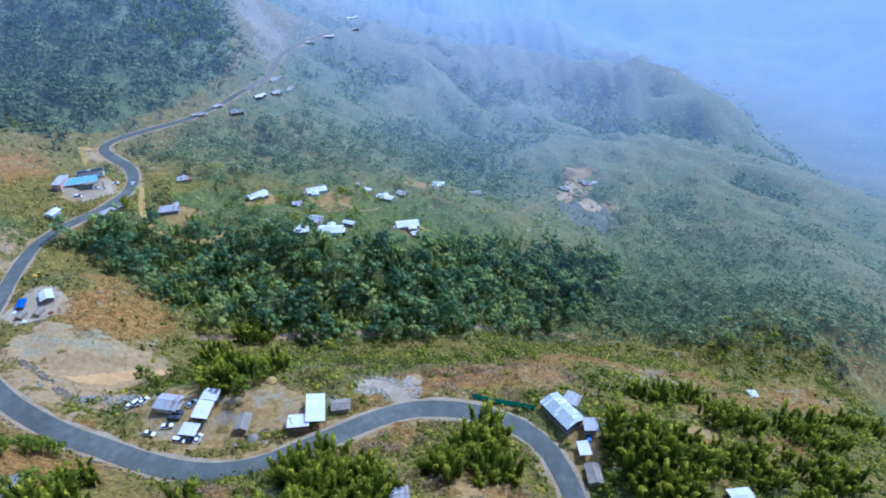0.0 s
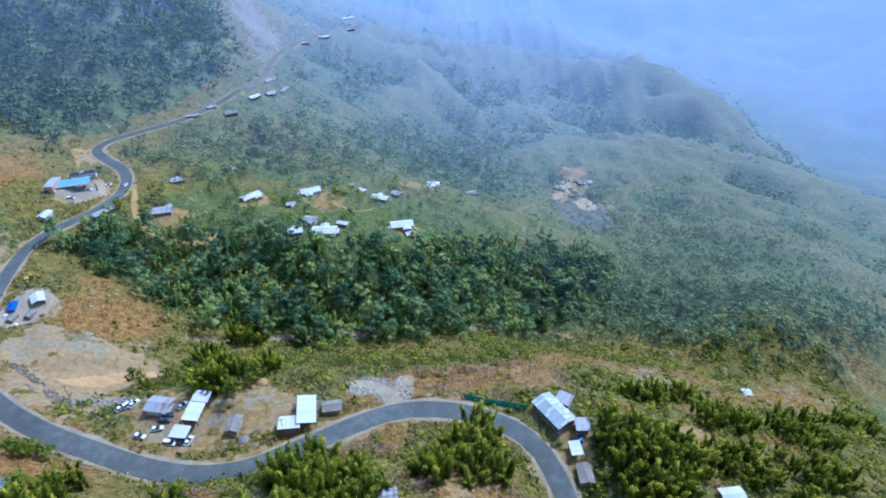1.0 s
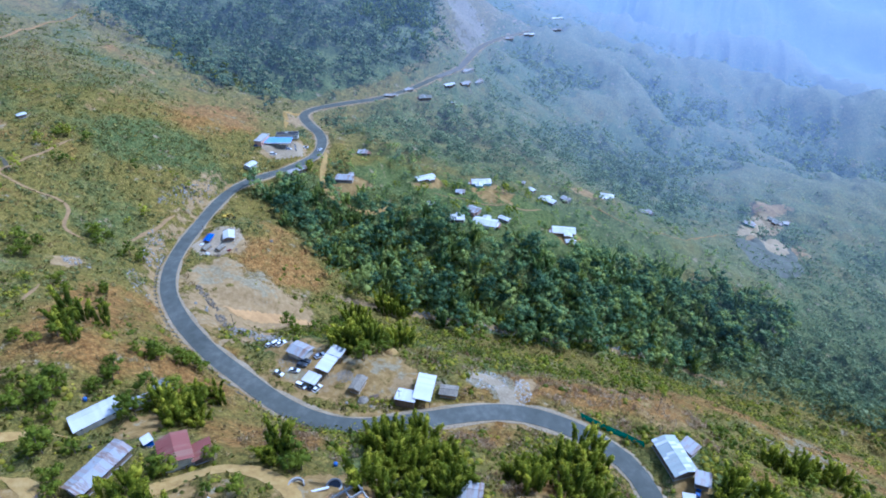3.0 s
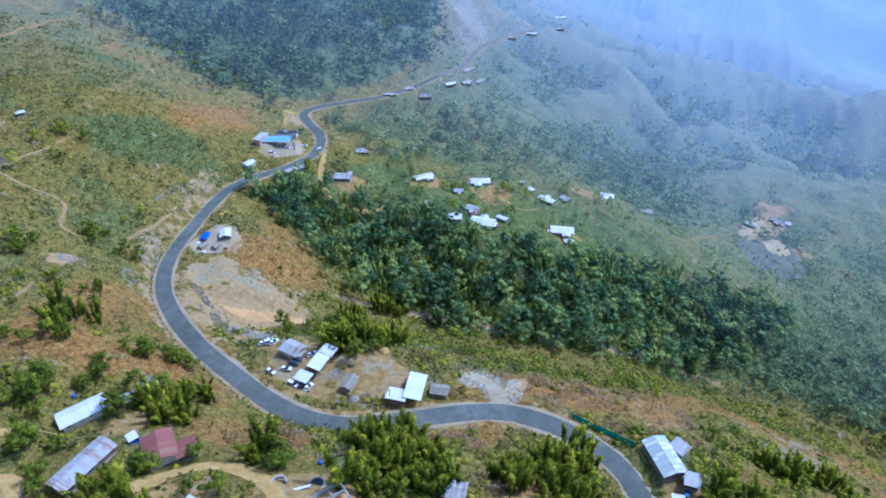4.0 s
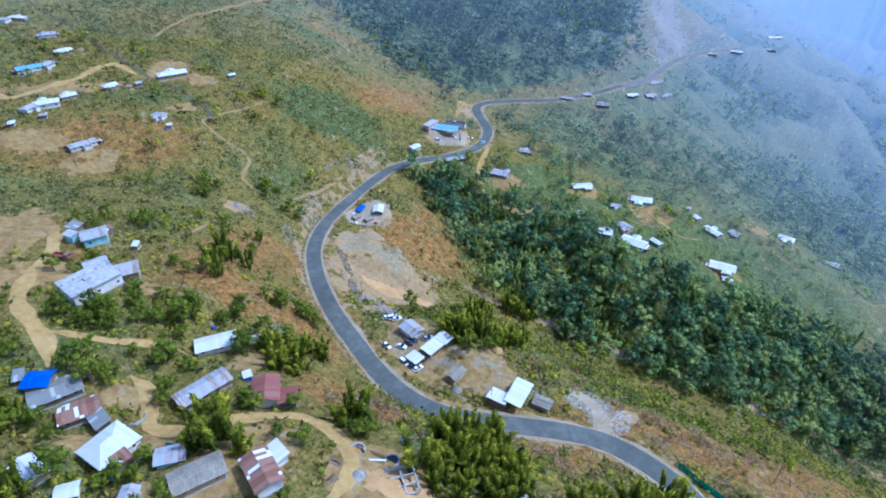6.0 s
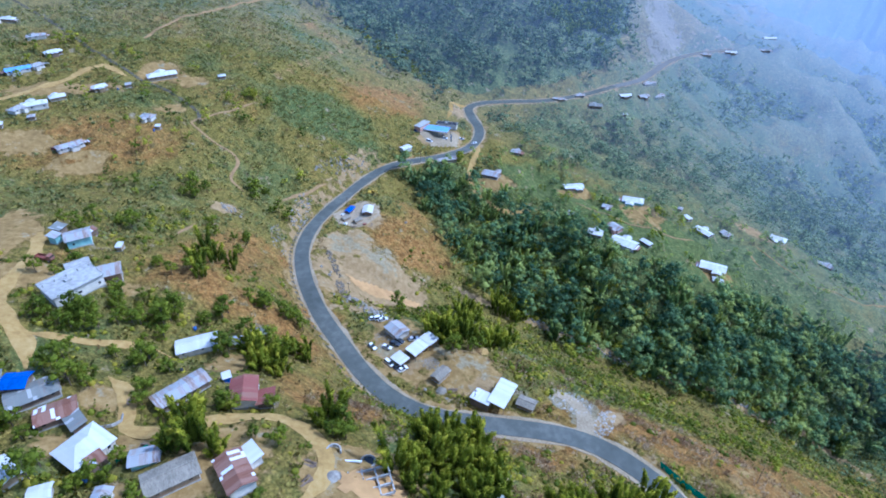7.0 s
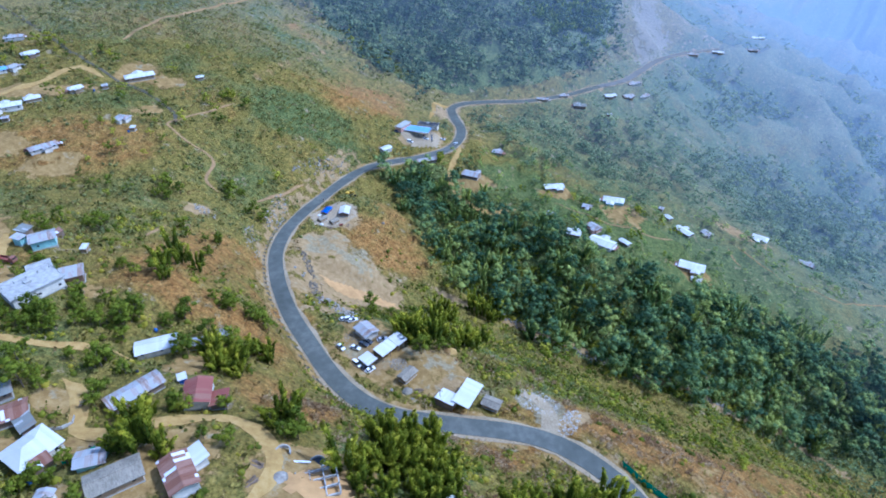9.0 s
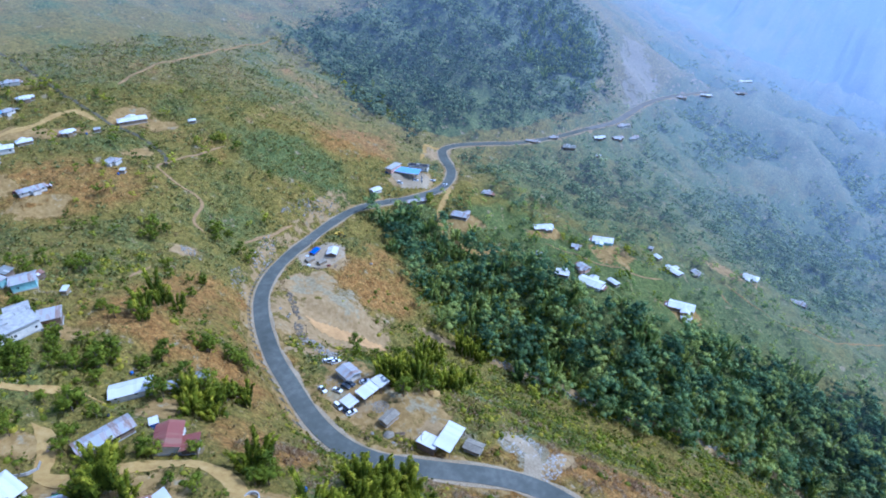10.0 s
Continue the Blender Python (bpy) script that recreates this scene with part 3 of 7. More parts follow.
# groves: (kind, x, y, half width, half depth, turn, how many)
GROVES = [
    ("bamboo", -75, 50, 4, 5, 42, 4), ("bamboo", -92, 84, 4, 5, 87, 3), ("bamboo", -116, 19, 3, 8, 52, 4), ("bamboo", -88, 168, 20, 5, 106, 9), ("bamboo", -98, 243, 10, 6, 50, 5), ("bamboo", -89, 12, 3, 3, 43, 2),
    ("bamboo", 66, 112, 9, 12, 0, 14), ("bamboo", 80, 126, 10, 12, 0, 12), ("bamboo", 84, 176, 14, 8, 30, 9), ("bamboo", 112, 161, 14, 7, 20, 8), ("bamboo", 158, 170, 22, 9, 20, 14), ("bamboo", 120, 130, 20, 16, 0, 14),
    ("tree", -90, 20, 2, 2, 50, 1), ("tree", -75, 178, 34, 7, 98, 14), ("tree", -138, 57, 14, 7, 59, 11), ("tree", -205, 84, 8, 9, 78, 4), ("tree", -190, 99, 9, 9, 96, 4), ("tree", -214, 174, 9, 12, 93, 10),
    ("tree", -148, 84, 5, 9, 57, 3), ("tree", -112, 43, 5, 4, 54, 3), ("tree", -125, 38, 5, 4, 47, 3), ("tree", -101, 97, 6, 4, 89, 2), ("tree", -57, 258, 19, 6, 42, 9), ("tree", -108, 77, 7, 4, 58, 3),
    ("tree", -345, 412, 17, 40, 69, 14), ("tree", -280, 230, 6, 6, 78, 3), ("tree", -292, 223, 7, 10, 76, 5), ("tree", -100, 22, 4, 5, 48, 2), ("tree", -199, 318, 4, 7, 62, 6), ("tree", 15, 249, 22, 8, 66, 6),
    ("tree", -133, 28, 3, 4, 41, 2), ("tree", -53, 72, 5, 3, 59, 4), ("tree", -121, 64, 6, 3, 52, 2), ("tree", 62, 160, 6, 14, 10, 7), ("tree", 100, 190, 30, 12, 20, 14), ("tree", 219, 209, 40, 16, 30, 14),
    ("tree", 20, 222, 30, 12, 20, 10), ("tree", -110, 372, 12, 8, 0, 6), ("tree", -60, 400, 24, 8, 30, 9), ("tree", -135, 340, 14, 10, 0, 6), ("tree", -105, 62, 14, 5, 40, 4), ("tree", -84, 26, 12, 6, 60, 5),
    ("tree", -66, 31, 8, 4, 40, 3), ("tree", -130, 48, 8, 7, 40, 4), ("tree", -96, 50, 8, 5, 30, 3), ("tree", -60, 60, 6, 3, 30, 2), ("tree", -112, 24, 8, 6, 30, 4), ("tree", -148, 46, 8, 5, 40, 3),
    ("tree", -310, 200, 110, 60, 20, 46), ("tree", -250, 140, 50, 30, 20, 18), ("tree", -400, 160, 30, 14, 60, 12), ("tree", -150, 110, 40, 14, -30, 8), ("tree", -100, 170, 24, 10, 0, 8), ("tree", 10, 200, 40, 14, 20, 12),
    ("bamboo", -150, 100, 20, 10, -30, 5), ("tree", -345, 160, 40, 20, 30, 6), ("tree", -70, 350, 40, 14, 20, 12), ("bamboo", 63, 134, 8, 9, 0, 9), ("bamboo", 103, 184, 12, 8, 20, 8), ("bamboo", 120, 163, 12, 8, 20, 8),
    ("bamboo", 165, 182, 16, 9, 20, 9), ("bamboo", 223, 215, 14, 8, 20, 6), ("bamboo", 74, 116, 10, 7, 0, 9), ("bamboo", 108, 132, 14, 8, 0, 9), ("bamboo", 140, 140, 16, 8, 0, 9), ("bamboo", -110, 212, 6, 7, 40, 7),
    ("bamboo", -102, 238, 8, 5, 30, 5), ("bamboo", -103, 85, 4, 3, 0, 3), ("bamboo", -80, 50, 5, 5, 0, 4), ("tree", 90, 150, 26, 14, 20, 10), ("tree", 148, 163, 30, 14, 20, 12), ("tree", 190, 301, 40, 20, 30, 10),
    ("tree", 173, 287, 14, 9, 20, 6), ("tree", -90, 210, 20, 8, 20, 8), ("tree", -60, 232, 20, 8, 20, 8), ("tree", -190, 130, 14, 7, 60, 7), ("tree", -228, 142, 12, 9, 60, 12), ("tree", -140, 70, 26, 8, 20, 6),
    ("tree", -170, 64, 14, 8, 20, 4), ("tree", -72, 40, 10, 8, 40, 4), ("tree", -118, 58, 14, 5, 10, 3), ("bamboo", -26, 84, 14, 10, 65, 22), ("bamboo", 7, 116, 22, 7, 62, 18), ("bamboo", -57, 76, 3, 3, 69, 3),
    ("bamboo", -68, 45, 6, 4, 41, 8), ("bamboo", -92, 83, 4, 6, 73, 4), ("bamboo", -79, 157, 12, 5, 84, 5), ("bamboo", -72, 171, 22, 8, 94, 6),
    ("bamboo", -34, 97, 11, 8, 2, 16), ("bamboo", 9, 105, 14, 6, 36, 12), ("bamboo", -21, 88, 8, 5, -1, 8),
    ("bamboo", -99, 97, 5, 6, 18, 5), ("tree", -116, 106, 7, 6, 48, 9), ("tree", -109, 91, 4, 4, 19, 6), ("tree", -74, 63, 7, 4, 48, 6), ("tree", -126, 80, 10, 5, 61, 7), ("tree", -131, 67, 9, 5, 65, 8), ("tree", -141, 52, 9, 4, 50, 7), 
]
# woods: outlines
WOODS = [(-216, 275), (-201, 279), (-158, 257), (-132, 247), (-119, 240), (-92, 248), (-64, 255), (-29, 255), (7, 268), (50, 302), (101, 342), (140, 370), (130, 410), (82, 401), (36, 375), (3, 361), (-25, 337), (-45, 330), (-73, 314), (-105, 316), (-123, 313), (-146, 308), (-174, 303), (-191, 306), (-204, 297)]
HILL_WOODS = [(-470, 440), (-420, 640), (-300, 800), (-256, 738), (-232, 660), (-221, 590), (-228, 505), (-272, 424), (-292, 400), (-335, 395)]
VILLAGE_WOODS = [(-200, 318), (-190, 372), (-150, 415), (-95, 425), (-40, 470), (30, 500), (90, 470), (130, 425), (60, 395), (0, 372), (-60, 330), (-120, 322), (-170, 308)]
EAST_WOODS = [(44, 326), (72, 360), (133, 391), (210, 404), (278, 382), (361, 384), (293, 291), (232, 301), (186, 281), (169, 304), (127, 329), (77, 323)]
VALLEY_WOODS = [(-232, 415), (-206, 470), (-165, 560), (-82, 620), (40, 740), (90, 640), (-14, 564), (-60, 448), (-110, 420), (-152, 384), (-188, 384)]
# bare ground by outline: (cover, how bare, outline)
BARE = [
    ("grey", 0.85, [(-277, 853), (-269, 876), (-236, 848), (-212, 838), (-208, 763), (-203, 690), (-234, 761), (-264, 810)]),
    ("stone", 0.22, [(-254, 889), (-238, 1072), (-149, 937), (-173, 888), (-200, 840), (-223, 849)]),
    ("grey", 0.6, [(-325, 894), (-294, 816), (-257, 726), (-252, 728), (-288, 816), (-319, 895)]),
    ("soil", 0.55, [(26, 168), (34, 190), (46, 190), (50, 167), (41, 158), (30, 158)]),
    ("soil", 0.40, [(169, 240), (200, 266), (234, 267), (248, 259), (236, 238), (191, 208), (166, 216)]),
    ("grey", 0.35, [(195, 253), (204, 263), (226, 262), (232, 246), (207, 233)]),
    ("soil", 0.80, [(-1, 92), (2, 102), (11, 101), (13, 92), (0, 86)]),
    ("soil", 0.55, [(82, 141), (90, 149), (96, 145), (91, 138)]),
    ("soil", 0.55, [(113, 137), (122, 147), (132, 146), (124, 137)]),
    ("grey", 0.40, [(73, 213), (87, 229), (122, 236), (136, 214), (110, 188), (91, 199)]),
    ("grey", 0.75, [(-36, 152), (-34, 160), (-26, 170), (-17, 168), (-15, 154), (-12, 147), (-21, 145), (-24, 151), (-32, 149)]),
    ("soil", 0.70, [(-281, 101), (-284, 117), (-272, 130), (-267, 127), (-264, 102)]),
    ("stone", 0.55, [(-222, 227), (-239, 250), (-240, 271), (-231, 282), (-226, 257)]),
    ("stone", 0.60, [(-193, 165), (-219, 195), (-224, 225), (-212, 204), (-196, 174)]),
    ("grey", 0.5, [(-186, 184), (-185, 195), (-175, 204), (-159, 207), (-141, 198), (-147, 190), (-162, 191), (-173, 182)]),
    ("soil", 0.80, [(-176, 172), (-166, 182), (-150, 190), (-132, 200), (-122, 194), (-124, 180), (-136, 164), (-146, 156), (-160, 160)]),
    ("grey", 0.30, [(-114, 150), (-84, 156), (-60, 156), (-38, 150), (-46, 134), (-70, 127), (-104, 130)]),
    ("grey", 0.50, [(-104, 134), (-96, 146), (-88, 145), (-90, 133)]),
    ("soil", 0.45, [(-309, 260), (-327, 305), (-350, 361), (-340, 360), (-310, 290), (-300, 257)]),
]
PIT = [(-170, 176), (-156, 186), (-138, 194), (-126, 204), (-121, 190), (-134, 168), (-143, 167), (-154, 174)]
DITCH = [(-500, 176), (-449, 183), (-410, 184), (-370, 185), (-337, 187), (-293, 190), (-278, 184)]
PADS = []


# ---- lots: one call a house ----
LOTS = []


def lot(name, label, x, y, z, turn, length, width, high, roof, tin_kind, wall, group="village houses"):
    LOTS.append((name, label, x, y, z, turn, length, width, high, roof, tin_kind, wall, group))


lot("concrete_house", "large unfinished concrete house with a flat grey roof slab", -153.6, 59.1, 58.9, 89, 16.0, 11.5, 4.1, "flat", "concrete", "plaster", "roadside settlement")
lot("tin_shed", "worn tin shed beside the concrete house", -156.9, 71.5, 53.9, 62, 7.6, 6.0, 3.5, "shed", "worn_tin", "timber", "roadside settlement")
lot("concrete_wing", "rear wing of the unfinished concrete house with a pale slab", -160.7, 64.6, 57.8, 74, 7.5, 6.5, 4.1, "flat", "concrete", "plaster", "roadside settlement")
lot("lean_to", "dark grey tin lean-to against the mint-painted house", -198.4, 74.3, 53.1, 116, 4.7, 4.5, 3.6, "shed", "grey_tin", "timber", "roadside settlement")
lot("lean_to", "low patched tin lean-to against the mint-painted house", -192.3, 70.2, 54.5, 113, 3.8, 4.0, 3.2, "shed", "worn_tin", "mint", "roadside settlement")
lot("small_shed", "small rusty shed behind the mint-painted house", -190.9, 81.9, 51.4, 96, 3.6, 3.0, 3.0, "shed", "rust_tin", "timber", "roadside settlement")
lot("hill_house", "mint-painted house with patched worn tin roofs", -185.7, 75.4, 54.3, 68, 8.8, 7.5, 4.0, "gable", "worn_tin", "mint", "roadside settlement")
lot("long_house", "long house with a bright white tin roof", -112.2, 72.4, 48.0, 59, 12.2, 6.5, 2.8, "gable", "white_tin", "plaster", "roadside settlement")
lot("small_house", "small house with a pale tin roof", -107.5, 82.3, 44.4, 49, 5.5, 4.0, 2.4, "gable", "worn_tin", "bamboo_wall", "roadside settlement")
lot("small_shed", "small shed with a grey tin roof in bushes", -110.5, 92.6, 38.8, 55, 5.5, 3.5, 2.1, "shed", "grey_tin", "timber", "roadside settlement")
lot("long_house", "long low house with a patched grey tin roof", -92.2, 56.1, 55.9, 83, 14.4, 6.2, 2.8, "gable", "worn_tin", "timber", "roadside settlement")
lot("red_house", "house with a faded red tin gable roof", -78.8, 65.8, 55.6, -41, 9.0, 7.4, 3.2, "gable", "red_tin", "plaster", "roadside settlement")
lot("red_shed", "red tin lean-to beside the red-roofed house", -73.6, 68.4, 54.7, -44, 5.3, 5.0, 2.4, "shed", "red_tin", "timber", "roadside settlement")
lot("tank_hut", "small dark blue tank hut with a white roof sheet", -88.8, 67.2, 53.6, 65, 2.5, 2.5, 2.4, "shed", "white_tin", "tarp", "roadside settlement")
lot("long_house", "long weathered house with a dull grey tin roof", -115.6, 31.3, 61.0, 73, 12.2, 7.2, 2.8, "gable", "grey_tin", "timber", "roadside settlement")
lot("tarpaulin_shelter", "shelter covered with a bright blue tarpaulin", -120.7, 30.1, 62.6, 44, 6.9, 6.0, 2.6, "gable", "tarp", "timber", "roadside settlement")
lot("small_shed", "small grey tin shed beside a blue tarpaulin", -124.8, 27.5, 63.6, 58, 2.8, 4.0, 2.1, "shed", "grey_tin", "timber", "roadside settlement")
lot("rusty_house", "house with a rusty streaked tin roof", -105.5, 32.1, 60.3, 68, 9.7, 6.5, 2.8, "gable", "rust_tin", "timber", "roadside settlement")
lot("lean_to", "grey lean-to at the rusty-roofed house", -99.4, 33.6, 60.1, -5, 6.3, 4.0, 2.4, "shed", "grey_tin", "timber", "roadside settlement")
lot("hip_house", "house with a bright white hipped tin roof", -89.3, 31.1, 60.7, 96, 10.6, 9.4, 3.6, "hip", "white_tin", "plaster", "roadside settlement")
lot("lean_to", "rusty brown lean-to beside the white-roofed house", -83.6, 30.6, 61.4, 89, 4.5, 3.5, 2.4, "shed", "rust_tin", "timber", "roadside settlement")
lot("small_house", "small house with blue-white tin sheets", -74.6, 37.7, 63.0, 53, 6.8, 5.0, 2.4, "gable", "worn_tin", "mint", "roadside settlement")
lot("thatched_house", "bamboo house with a grey thatched roof", -64.0, 37.9, 65.0, 70, 11.3, 6.5, 3.0, "gable", "thatch", "bamboo_wall", "roadside settlement")
lot("rusty_house", "gabled house with a striped rusty tin roof", -54.0, 46.6, 64.5, -17, 10.2, 6.5, 3.6, "gable", "rust_tin", "plaster", "roadside settlement")
lot("lean_to", "lean-to with a new white tin roof", -56.5, 52.1, 62.7, -9, 5.5, 4.0, 2.8, "shed", "white_tin", "plaster", "roadside settlement")
lot("village_house", "bamboo village house with a white tin roof", -93.0, 16.8, 65.2, 3, 8.1, 5.0, 2.4, "gable", "white_tin", "bamboo_wall", "roadside settlement")
lot("small_shed", "small plastered shed with a worn grey tin roof", -71.4, 26.8, 64.7, 129, 3.6, 4.0, 2.4, "gable", "worn_tin", "plaster", "roadside settlement")
lot("village_house", "bamboo village house with a white tin roof", -82.5, 19.4, 64.4, 57, 4.8, 4.0, 2.1, "gable", "white_tin", "bamboo_wall", "roadside settlement")
lot("hill_house", "bamboo house with a white tin roof on the hillside", -443.4, 163.2, 70.8, 24, 11.2, 5.0, 2.8, "hip", "white_tin", "bamboo_wall", "hillside houses")
lot("hill_house", "plastered house with a worn grey tin roof on the hillside", -444.7, 154.8, 71.2, 21, 9.0, 5.0, 2.8, "hip", "worn_tin", "plaster", "hillside houses")
lot("hill_house", "plastered house with a worn grey tin roof on the hillside", -417.2, 166.8, 63.9, 64, 11.5, 6.0, 2.8, "hip", "worn_tin", "plaster", "hillside houses")
lot("hill_house", "timber house with a white tin roof on the hillside", -393.8, 164.4, 58.7, 79, 10.4, 6.0, 2.8, "hip", "white_tin", "timber", "hillside houses")
lot("blue_house", "hillside house with a blue tin roof", -384.4, 139.3, 56.8, 74, 13.5, 7.0, 2.8, "gable", "blue_tin", "plaster", "hillside houses")
lot("hill_house", "plastered house with a worn grey tin roof on the hillside", -383.3, 149.4, 56.7, 94, 7.5, 6.0, 2.8, "hip", "worn_tin", "plaster", "hillside houses")
lot("hill_house", "bamboo house with a white tin roof on the hillside", -333.0, 197.7, 47.8, 66, 17.3, 8.0, 3.2, "hip", "white_tin", "bamboo_wall", "hillside houses")
lot("hill_house", "bamboo house with a white tin roof on the hillside", -335.1, 160.5, 51.0, 80, 8.2, 6.0, 2.8, "hip", "white_tin", "bamboo_wall", "hillside houses")
lot("small_shed", "small timber shed with a worn grey tin roof", -331.1, 175.0, 49.1, 68, 3.7, 3.0, 2.1, "shed", "worn_tin", "timber", "hillside houses")
lot("hill_house", "bamboo house with a white tin roof on the hillside", -336.5, 137.7, 52.3, 75, 8.5, 6.0, 2.4, "hip", "white_tin", "bamboo_wall", "hillside houses")
lot("hill_house", "plastered house with a white tin roof on the hillside", -331.7, 124.0, 52.6, 68, 12.8, 7.0, 3.6, "hip", "white_tin", "plaster", "hillside houses")
lot("hill_house", "plastered house with a worn grey tin roof on the hillside", -331.8, 115.2, 53.4, 111, 8.0, 6.0, 2.8, "hip", "worn_tin", "plaster", "hillside houses")
lot("hill_house", "timber house with a worn grey tin roof on the hillside", -321.3, 117.3, 51.5, 59, 4.1, 4.0, 2.4, "hip", "worn_tin", "timber", "hillside houses")
lot("hill_house", "plastered house with a worn grey tin roof on the hillside", -284.7, 117.3, 45.7, 81, 13.3, 6.0, 2.8, "hip", "worn_tin", "plaster", "hillside houses")
lot("hill_house", "plastered house with a worn grey tin roof on the hillside", -289.7, 161.1, 44.5, 27, 8.0, 6.0, 2.8, "hip", "worn_tin", "plaster", "hillside houses")
lot("small_shed", "small bamboo shed with a white tin roof", -276.6, 159.0, 43.3, 38, 3.0, 2.5, 2.1, "shed", "white_tin", "bamboo_wall", "hillside houses")
lot("hill_house", "timber house with a white tin roof on the hillside", -312.5, 225.2, 44.0, 63, 4.9, 4.0, 2.4, "hip", "white_tin", "timber", "hillside houses")
lot("hill_house", "timber house with a white tin roof on the hillside", -321.8, 102.3, 52.4, 62, 3.5, 5.0, 2.4, "hip", "white_tin", "timber", "hillside houses")
lot("small_shed", "small bamboo shed with a white tin roof", -174.5, 83.5, 51.4, 38, 2.5, 3.0, 2.1, "shed", "white_tin", "bamboo_wall", "hillside houses")
lot("roadside_shed", "roadside work shed with a white tin roof", -186.6, 219.8, -5.2, 125, 8.0, 6.0, 2.8, "gable", "white_tin", "timber", "roadside settlement")
lot("tarpaulin_shelter", "roadside shelter under a blue tarpaulin", -195.4, 214.2, -5.1, 105, 6.7, 4.0, 2.1, "gable", "tarp", "timber", "roadside settlement")
lot("tent_hut", "small grey roadside hut", -191.2, 206.7, -5.1, 84, 4.9, 3.5, 2.1, "gable", "thatch", "bamboo_wall", "roadside settlement")
lot("tent_hut", "small grey roadside hut", -185.3, 210.0, -5.9, 84, 4.9, 3.5, 2.1, "gable", "thatch", "bamboo_wall", "roadside settlement")
lot("fuel_station_canopy", "fuel station canopy with a blue roof", -227.8, 335.5, -11.2, 19, 18.7, 8.0, 5.0, "canopy", "blue_tin", "plaster", "roadside settlement")
lot("station_store", "long store with a dark flat roof behind the fuel station", -229.2, 349.6, -11.3, 23, 15.9, 5.0, 4.0, "flat", "dark", "plaster", "roadside settlement")
lot("station_office", "peach-painted fuel station office with a flat roof", -238.2, 331.4, -7.9, 95, 13.1, 6.0, 4.0, "flat", "concrete", "peach", "roadside settlement")
lot("small_house", "white roadside house beside the tarred road", -227.3, 300.0, -9.7, 80, 7.6, 6.0, 2.8, "gable", "white_tin", "plaster", "roadside settlement")
lot("roadside_shed", "long roadside stall with a tin roof", -200.7, 312.1, -15.5, 57, 14.1, 4.0, 2.4, "shed", "worn_tin", "timber", "roadside settlement")
lot("workshop", "white workshop with a rust-streaked tin roof", -97.8, 144.3, 8.7, -10, 8.6, 7.0, 3.2, "gable", "worn_tin", "plaster", "roadside settlement")
lot("open_shed", "open-sided long shed with a white tin roof", -84.4, 141.1, 8.5, 87, 8.5, 5.5, 3.2, "shed2", "white_tin", "timber", "roadside settlement")
lot("open_shed", "open-sided shed with a white tin roof at its end", -83.7, 147.4, 8.3, 87, 5.2, 5.8, 3.6, "shed2", "white_tin", "timber", "roadside settlement")
lot("carport", "carport with a flat white tin roof and parked cars", -87.0, 133.6, 7.4, -7, 6.0, 5.0, 2.8, "canopy2", "white_tin", "timber", "roadside settlement")
lot("thatched_hut", "small bamboo hut with a grey thatched roof", -69.5, 136.4, 8.6, 88, 7.2, 4.5, 2.6, "gable", "thatch", "bamboo_wall", "roadside settlement")
lot("roadside_hall", "roadside hall with a long white tin roof", -45.1, 140.6, 9.0, 99, 12.2, 6.5, 4.0, "shed2", "white_tin", "timber", "roadside settlement")
lot("roadside_annexe", "annexe with a white tin roof beside the road", -50.0, 135.3, 9.1, -174, 7.5, 6.0, 3.4, "shed2", "white_tin", "timber", "roadside settlement")
lot("thatched_hut", "low hut with a brown thatched roof", -37.1, 143.9, 8.7, 9, 6.7, 5.0, 2.4, "gable", "thatch", "bamboo_wall", "roadside settlement")
lot("patchwork_house", "timber house with a greenish patchwork tin roof", 40.6, 142.4, 6.8, -57, 14.5, 8.5, 3.6, "gable", "patch_tin", "timber", "roadside settlement")
lot("porch_shed", "tin porch at the patchwork house", 45.4, 148.9, 5.4, -33, 5.7, 5.0, 3.0, "shed", "worn_tin", "timber", "roadside settlement")
lot("porch_shed", "low tin-roofed shed at the patchwork house", 49.4, 136.2, 7.1, 0, 5.0, 5.0, 2.8, "shed", "worn_tin", "timber", "roadside settlement")
lot("carport", "small carport with a white tin roof by the road", 46.0, 128.4, 5.0, -85, 5.7, 4.0, 2.6, "canopy2", "white_tin", "timber", "roadside settlement")
lot("thatched_hut", "small hut with a grey thatched roof by the road", 47.8, 119.8, 4.0, -87, 7.4, 5.0, 2.4, "gable", "thatch", "bamboo_wall", "roadside settlement")
lot("village_house", "timber village house with a worn grey tin roof", -171.7, 323.9, -21.8, 13, 12.0, 8.0, 2.8, "gable", "worn_tin", "timber", "village houses")
lot("village_house", "timber village house with a worn grey tin roof", -181.8, 372.4, -27.0, 13, 7.4, 6.0, 2.4, "gable", "worn_tin", "timber", "village houses")
lot("village_house", "bamboo village house with a white tin roof", -131.5, 369.4, -38.5, 43, 14.0, 7.0, 2.8, "gable", "white_tin", "bamboo_wall", "village houses")
lot("village_house", "village house with a pale hipped tin roof", -95.9, 394.7, -48.7, 20, 15.1, 8.0, 2.8, "hip", "white_tin", "mint", "village houses")
lot("village_house", "timber village house with a worn grey tin roof", -104.3, 368.6, -44.3, 13, 7.0, 5.0, 2.4, "gable", "worn_tin", "timber", "village houses")
lot("hut", "small dark hut at the village edge", -114.0, 331.8, -36.2, 0, 5.1, 6.0, 2.8, "gable", "grey_tin", "timber", "village houses")
lot("village_house", "timber village house with a white tin roof", -91.3, 321.8, -36.0, 17, 9.2, 7.0, 2.8, "gable", "white_tin", "timber", "village houses")
